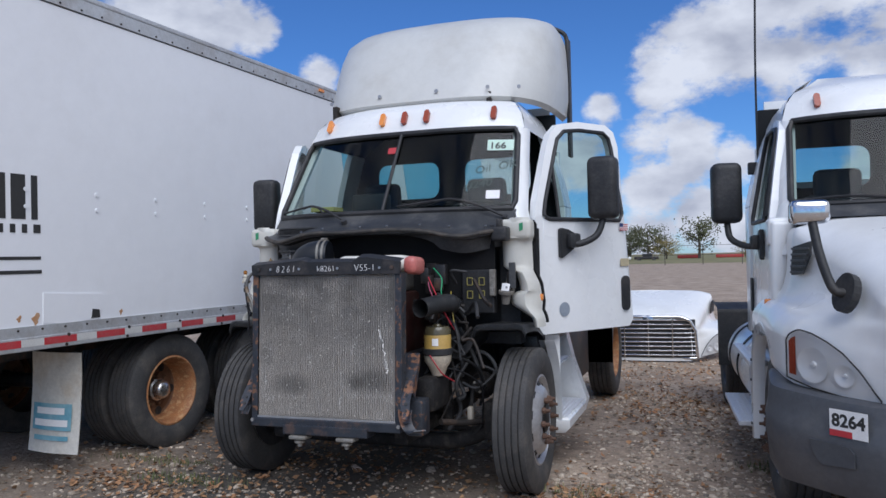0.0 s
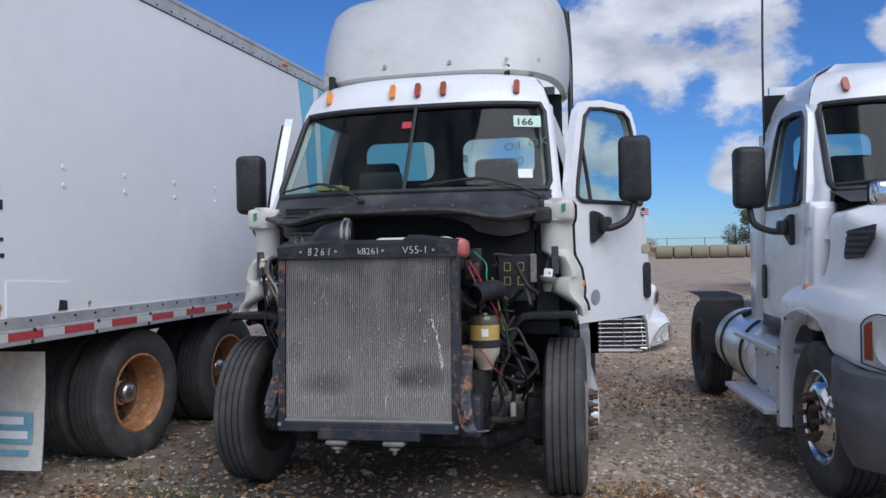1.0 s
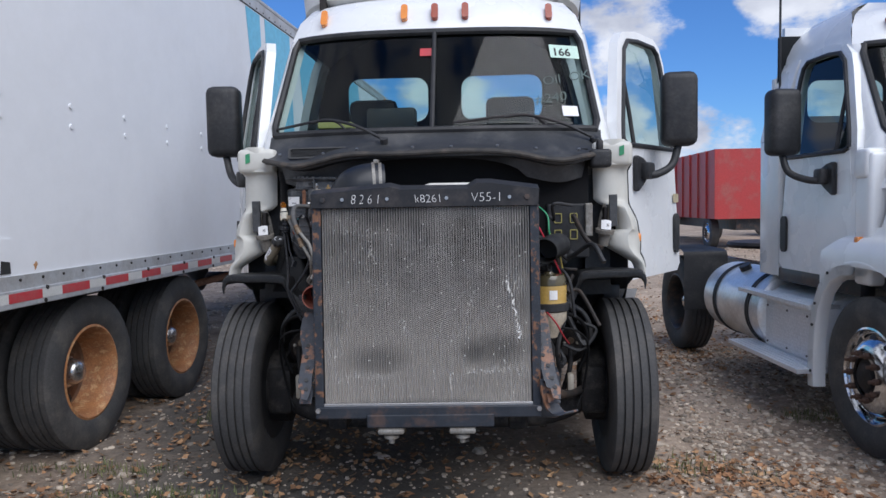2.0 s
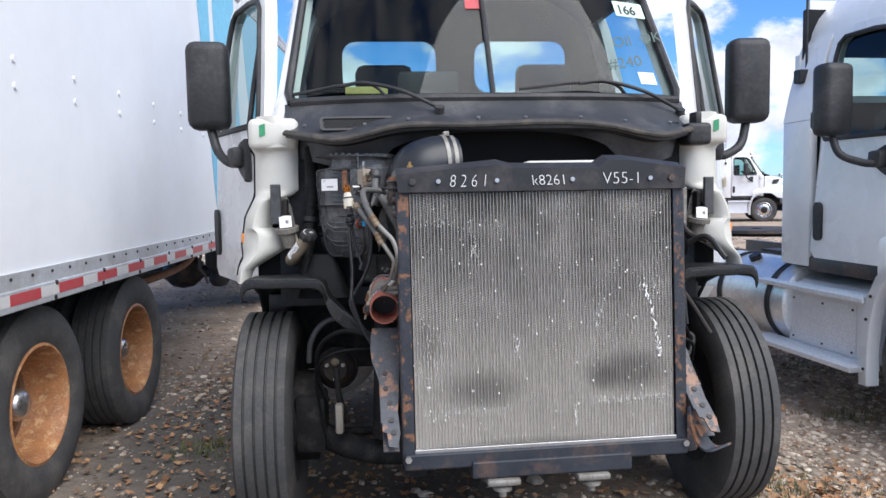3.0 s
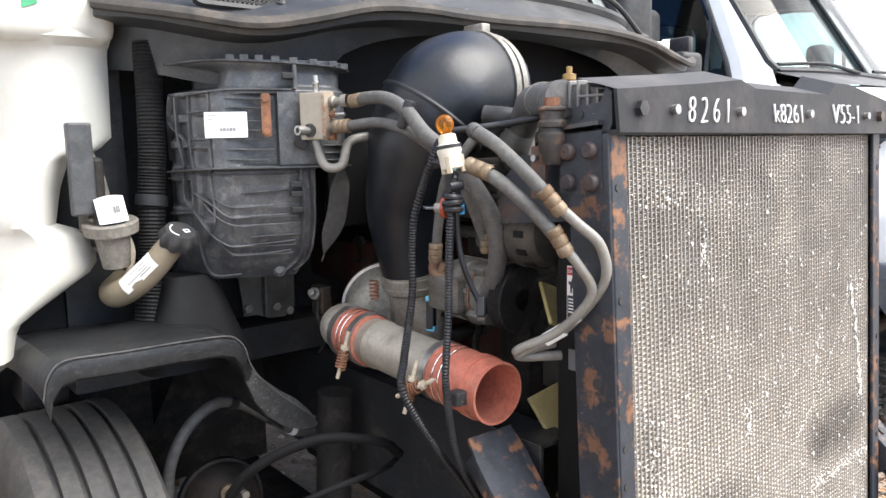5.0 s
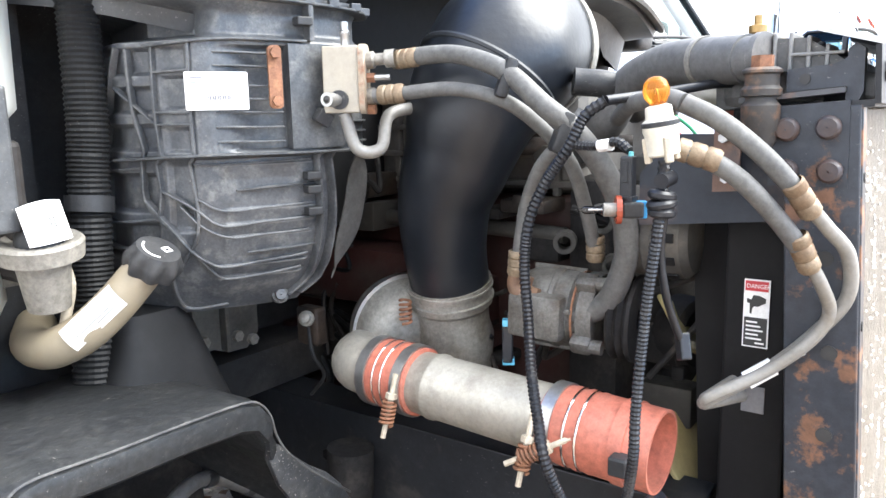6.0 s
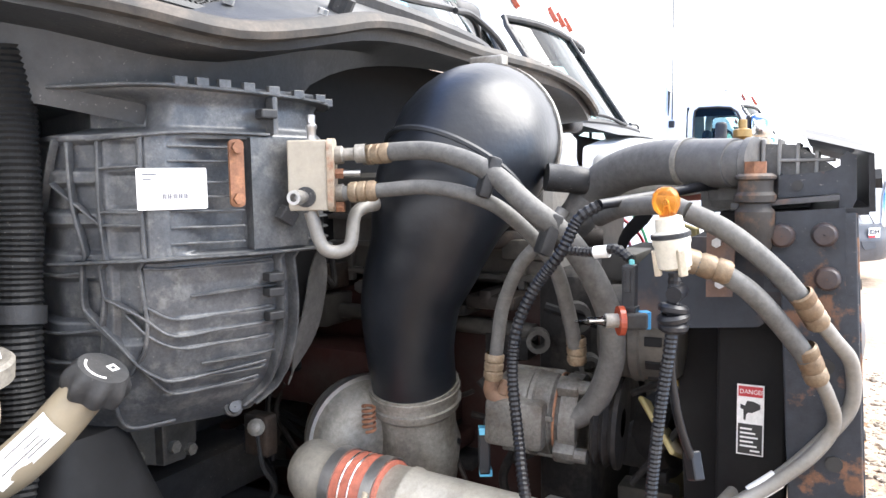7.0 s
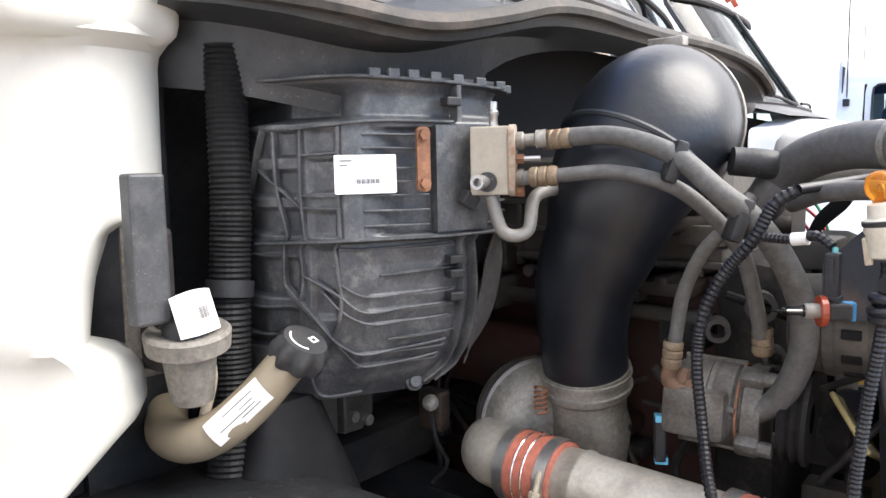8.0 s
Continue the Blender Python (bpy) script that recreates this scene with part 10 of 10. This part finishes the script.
STRAW = material("hay_bale", (0.30, 0.26, 0.18), 0.95, color2=(0.22, 0.19, 0.13), scale=2.5, bump=0.02, bump_scale=14)
bale = tagged(part("hay_bale", lathe(bmesh.new(), [(0.001, -1.0), (0.72, -1.0), (0.80, -0.93), (0.82, 0.0), (0.80, 0.93), (0.72, 1.0), (0.001, 1.0)], pose(0, 0, 0, 0, 90, 0), 24), STRAW, smooth=True), "weathered round hay bale in a row on the field", "hay bale", "row of hay bales")
bale.matrix_world = pose(7.0, 97, 0.78, 0, 0, 1)
rnd = random.Random(7)
for i in range(1, 24):
    o = copy_thing(bale, pose(7.0 + 2.12 * i, 97 + rnd.uniform(-0.25, 0.25), 0.78, rnd.uniform(-40, 40), 0, rnd.uniform(-4, 4)))
FENCE = thing("wire_fence", pose(0, 104, 0), "chain-link fence with thin posts behind the bales", "fence")
fp = part("post", tube(bmesh.new(), [(0, 0, 0), (0, 0, 2.6)], 0.045, smooth=False, sides=6), CHASSIS, FENCE)
fp.matrix_basis = pose(-40, 0, 0)
for i in range(1, 27):
    twin(fp, pose(-40 + 4.8 * i, 0, 0), FENCE)
for z in (2.55, 1.3):
    part("wire", tube(bmesh.new(), [(-40, 0, z), (86, 0, z)], 0.03, smooth=False, sides=4), CHASSIS, FENCE)

BARK = material("bark", (0.12, 0.095, 0.075), 0.9, color2=(0.07, 0.055, 0.045), scale=3, bump=0.02, bump_scale=10)
LEAF_G = material("autumn_green_leaves", (0.085, 0.10, 0.045), 0.8, color2=(0.12, 0.115, 0.06), scale=0.6, amount=0.9, island=0.45)
LEAF_Y = material("autumn_yellow_leaves", (0.26, 0.20, 0.06), 0.8, color2=(0.17, 0.15, 0.05), scale=0.6, amount=0.9, island=0.45)


def make_tree(x, y, h, spread, mat, seed, density=900, label="autumn tree with thinning green leaves"):
    r = random.Random(seed)
    tree = thing("tree", pose(x, y, 0), label, "tree", "trees beyond the field")
    bm = bmesh.new()
    tube(bm, [(0, 0, 0), (0.1, 0, h * 0.25), (0, 0.1, h * 0.5), (0.1, 0, h * 0.92)], 0.3, sides=8, radii=[h * 0.035, h * 0.026, h * 0.018, h * 0.004])
    tips = []
    for i in range(26):
        a, z0 = r.uniform(0, 6.28), h * r.uniform(0.16, 0.72)
        reach = spread * (1.1 - 0.75 * abs(z0 / h - 0.42)) * r.uniform(0.6, 1.0)
        end = Vector((reach * math.cos(a), reach * math.sin(a), min(h, z0 + h * r.uniform(0.12, 0.3))))
        mid = Vector((0.45 * end.x, 0.45 * end.y, z0 + 0.35 * (end.z - z0)))
        tube(bm, [(0, 0, z0), mid, end], 0.05, steps=3, sides=5, radii=[h * 0.011, h * 0.007, h * 0.002])
        tips += [end, mid.lerp(end, 0.5), mid]
    part("trunk", bm, BARK, tree, smooth=True)
    vs, fs = [], []
    for i in range(density):
        c = r.choice(tips) + Vector((r.gauss(0, spread * 0.16), r.gauss(0, spread * 0.16), r.gauss(0, h * 0.05)))
        s = r.uniform(0.12, 0.32) * h / 10
        u = Vector((r.gauss(0, 1), r.gauss(0, 1), r.gauss(0, 1))).normalized()
        v = u.orthogonal().normalized()
        b = len(vs)
        vs += [c - u * s, c + v * s * 0.7, c + u * s, c - v * s * 0.7]
        fs.append((b, b + 1, b + 2, b + 3))
    me = bpy.data.meshes.new("crown")
    me.from_pydata([tuple(v) for v in vs], [], fs)
    me.materials.append(mat)
    ob = new("crown", me)
    ob.parent = tree


make_tree(-3.5, 178, 10.5, 4.2, LEAF_G, 1, 1100, "bare-topped autumn tree with thin leaves")
make_tree(-15.0, 182, 8.5, 4.8, LEAF_G, 2, 2600)
make_tree(-19.5, 186, 7.5, 4.0, LEAF_G, 3, 2400)
make_tree(-10.5, 176, 5.2, 3.0, LEAF_Y, 4, 1700, "yellow autumn tree beyond the field")
make_tree(6.5, 190, 4.2, 3.2, LEAF_Y, 5, 1500, "low yellow bush beyond the field")
make_tree(10.5, 192, 4.0, 3.2, LEAF_Y, 8, 1500, "low yellow bush beyond the field")
make_tree(27.5, 150, 8.8, 2.6, LEAF_G, 6, 1900)
make_tree(24.8, 152, 6.0, 2.4, LEAF_G, 9, 1300)
make_tree(-28.0, 170, 7.0, 3.0, LEAF_G, 10, 1600)
HOUSE = thing("house", pose(-24.5, 165, 0), "low white house far across the field", "house")
part("wall", boxes(((-4, -3, 0), (4, 3, 2.6))), WHITE, HOUSE)
part("roof", outline(bmesh.new(), [(-3.5, 2.6), (3.5, 2.6), (0, 4.0)], 8.8, pose(-4.4, 0, 0, 90, 0, 90)), material("grey_shingles", (0.2, 0.19, 0.18), 0.9, color2=(0.15, 0.14, 0.14), scale=3), HOUSE)
for x in (-2.6, 0.2, 2.6):
    part("window", boxes(((x - 0.5, -3.03, 0.9), (x + 0.5, -2.98, 2.0))), INK, HOUSE)
for x, lab, mat in ((-19.0, "white pickup truck parked by the house", WHITE), (-13.5, "dark car parked by the trees", CHASSIS)):
    car = thing("parked_car", pose(x, 160, 0), lab, "car", "cars by the house")
    part("body", box(bmesh.new(), (-2.4, -0.9, 0.4), (2.4, 0.9, 1.0), 0.15, seg=3), mat, car, smooth=True)
    part("cabin", box(bmesh.new(), (-0.8, -0.8, 1.0), (1.2, 0.8, 1.6), 0.2, seg=3), INK, car, smooth=True)
    for wx in (-1.5, 1.5):
        part("wheel", disc(bmesh.new(), 0.35, 1.86, pose(wx, 0, 0.35, 90), 16), RUBBER, car)
for i, (x, w) in enumerate(((-6, 5), (3, 6), (14, 5))):
    shed = thing("red_implement", pose(x, 185, 0), "row of red farm machines far off", "machine", "farm machines")
    part("frame", box(bmesh.new(), (-w / 2, -1, 0.3), (w / 2, 1, 1.15), 0.2), RED_PAINT, shed)

# ---- stones, leaves and tufts on the yard ----
STONE = material("yard_stones", (0.50, 0.43, 0.345), 0.9, color2=(0.25, 0.185, 0.13), scale=25, amount=0.8, island=0.6)
LEAVES = material("fallen_leaves", (0.27, 0.135, 0.065), 0.85, color2=(0.36, 0.23, 0.12), scale=5, amount=0.9, island=0.5)
GRASS = material("grass_blades", (0.09, 0.12, 0.04), 0.8, color2=(0.2, 0.18, 0.08), scale=3, amount=0.9, island=0.4)


def scatter_stones(seed, count, area, size_lo, size_hi, keep):
    r = np.random.RandomState(seed)
    phi = (1 + 5 ** 0.5) / 2
    ico = np.array([(-1, phi, 0), (1, phi, 0), (-1, -phi, 0), (1, -phi, 0), (0, -1, phi), (0, 1, phi), (0, -1, -phi), (0, 1, -phi), (phi, 0, -1), (phi, 0, 1), (-phi, 0, -1), (-phi, 0, 1)]) / 1.9
    tri = [(0, 11, 5), (0, 5, 1), (0, 1, 7), (0, 7, 10), (0, 10, 11), (1, 5, 9), (5, 11, 4), (11, 10, 2), (10, 7, 6), (7, 1, 8), (3, 9, 4), (3, 4, 2), (3, 2, 6), (3, 6, 8), (3, 8, 9), (4, 9, 5), (2, 4, 11), (6, 2, 10), (8, 6, 7), (9, 8, 1)]
    vs, fs = [], []
    while len(fs) < count * 20:
        x, y = r.uniform(area[0], area[1]), r.uniform(area[2], area[3])
        if r.rand() > keep(x, y):
            continue
        s = size_lo + (size_hi - size_lo) * r.rand() ** 3
        q = ico * (1 + 0.35 * (r.rand(12, 1) - 0.5)) * np.array([s * r.uniform(0.8, 1.5), s * r.uniform(0.7, 1.2), s * r.uniform(0.4, 0.75)])
        a = r.uniform(0, 6.28)
        c, sn = math.cos(a), math.sin(a)
        p = np.stack([c * q[:, 0] - sn * q[:, 1] + x, sn * q[:, 0] + c * q[:, 1] + y, q[:, 2] + ground_height(x, y) + s * 0.15], -1)
        b = len(vs)
        vs += p.tolist()
        fs += [(b + i, b + j, b + k) for i, j, k in tri]
    me = bpy.data.meshes.new("gravel")
    me.from_pydata(vs, [], fs)
    me.materials.append(STONE)
    return tagged(new("gravel", me), "loose brown and grey stones strewn over the yard", "gravel", kind="stuff")


def density(x, y):
    d = 0.30 + 0.7 * max(0.0, noise.noise(Vector((x * 0.8, y * 0.8, 3))) + 0.35)
    if -3.5 < x < -1.1 and 4.5 < y < 9:
        d *= 0.35
    if -0.9 < x < 0.4 and 5.8 < y < 8.0:
        d *= 0.45
    if x < -2.9:
        d *= 0.6
    return min(1.0, d)


scatter_stones(1, 24000, (-5.2, 2.2, 2.2, 9.0), 0.004, 0.022, density)
scatter_stones(7, 5000, (-0.6, 3.2, 2.6, 9.0), 0.005, 0.022, lambda x, y: 0.9)
scatter_stones(6, 4000, (1.2, 3.4, 3.0, 8.5), 0.006, 0.03, lambda x, y: 0.9)
scatter_stones(5, 6000, (-6.5, 5.0, -3.0, 2.4), 0.006, 0.024, density)
scatter_stones(4, 3000, (-0.75, 1.3, 2.6, 8.5), 0.008, 0.030, lambda x, y: 0.9)
scatter_stones(2, 450, (-5.0, 2.0, 3.2, 8.0), 0.020, 0.042, density)
scatter_stones(3, 12000, (-9.0, 9.0, 9.0, 26.0), 0.010, 0.04, lambda x, y: 0.6)


def scatter_leaves(name, seed, spots, mat, label, lo, hi, blade=False):
    r = np.random.RandomState(seed)
    vs, fs = [], []
    for x0, y0, sx, sy, n in spots:
        for i in range(n):
            x, y = r.normal(x0, sx), r.normal(y0, sy)
            z = ground_height(x, y) + 0.008 + (0.012 * abs(r.normal()) if not blade else 0)
            s = r.uniform(lo, hi)
            a = r.uniform(0, 6.28)
            u = np.array([math.cos(a), math.sin(a), r.normal(0, 0.25)])
            v = np.array([-math.sin(a), math.cos(a), r.normal(0, 0.35)])
            c = np.array([x, y, z])
            b = len(vs)
            if blade:
                vs += [(c - v * 0.004).tolist(), (c + v * 0.004).tolist(), (c + u * s * 0.35 + np.array([0, 0, s])).tolist()]
                fs.append((b, b + 1, b + 2))
            else:
                k = np.array([0, 0, s * r.uniform(0.0, 0.5)])
                vs += [(c - u * s + k).tolist(), (c - v * s * 0.6).tolist(), (c + u * s * 0.2).tolist(), (c + v * s * 0.6 + k * 0.6).tolist(), (c + u * s * 1.1 + k).tolist()]
                fs += [(b, b + 1, b + 2), (b, b + 2, b + 3), (b + 1, b + 4, b + 2), (b + 2, b + 4, b + 3)]
    me = bpy.data.meshes.new(name)
    me.from_pydata(vs, [], fs)
    me.materials.append(mat)
    return tagged(new(name, me), label, name.replace("_", " "), kind="stuff")


scatter_leaves("fallen_leaves", 5, [(-1.5, 5.5, 3.0, 3.0, 1800), (0.0, 11.0, 1.6, 2.0, 2600), (-0.65, 4.85, 0.35, 0.18, 420), (-4.1, 4.35, 0.5, 0.15, 300), (-3.7, 6.4, 0.7, 1.6, 1500), (-2.6, 5.0, 0.7, 0.8, 500), (0.3, 9.2, 0.8, 0.7, 700), (-0.4, 7.9, 0.5, 0.5, 400), (0.1, 4.4, 0.6, 0.25, 400)], LEAVES, "brown and orange dead leaves on the gravel", 0.012, 0.032)
scatter_leaves("grass_tufts", 6, [(-3.75, 4.55, 0.25, 0.06, 260), (-3.9, 6.0, 0.1, 0.1, 160), (0.35, 6.3, 0.15, 0.1, 140), (-0.9, 4.95, 0.2, 0.08, 160), (-4.2, 4.9, 0.25, 0.05, 180)], GRASS, "thin green grass tufts among the stones", 0.02, 0.07, True)
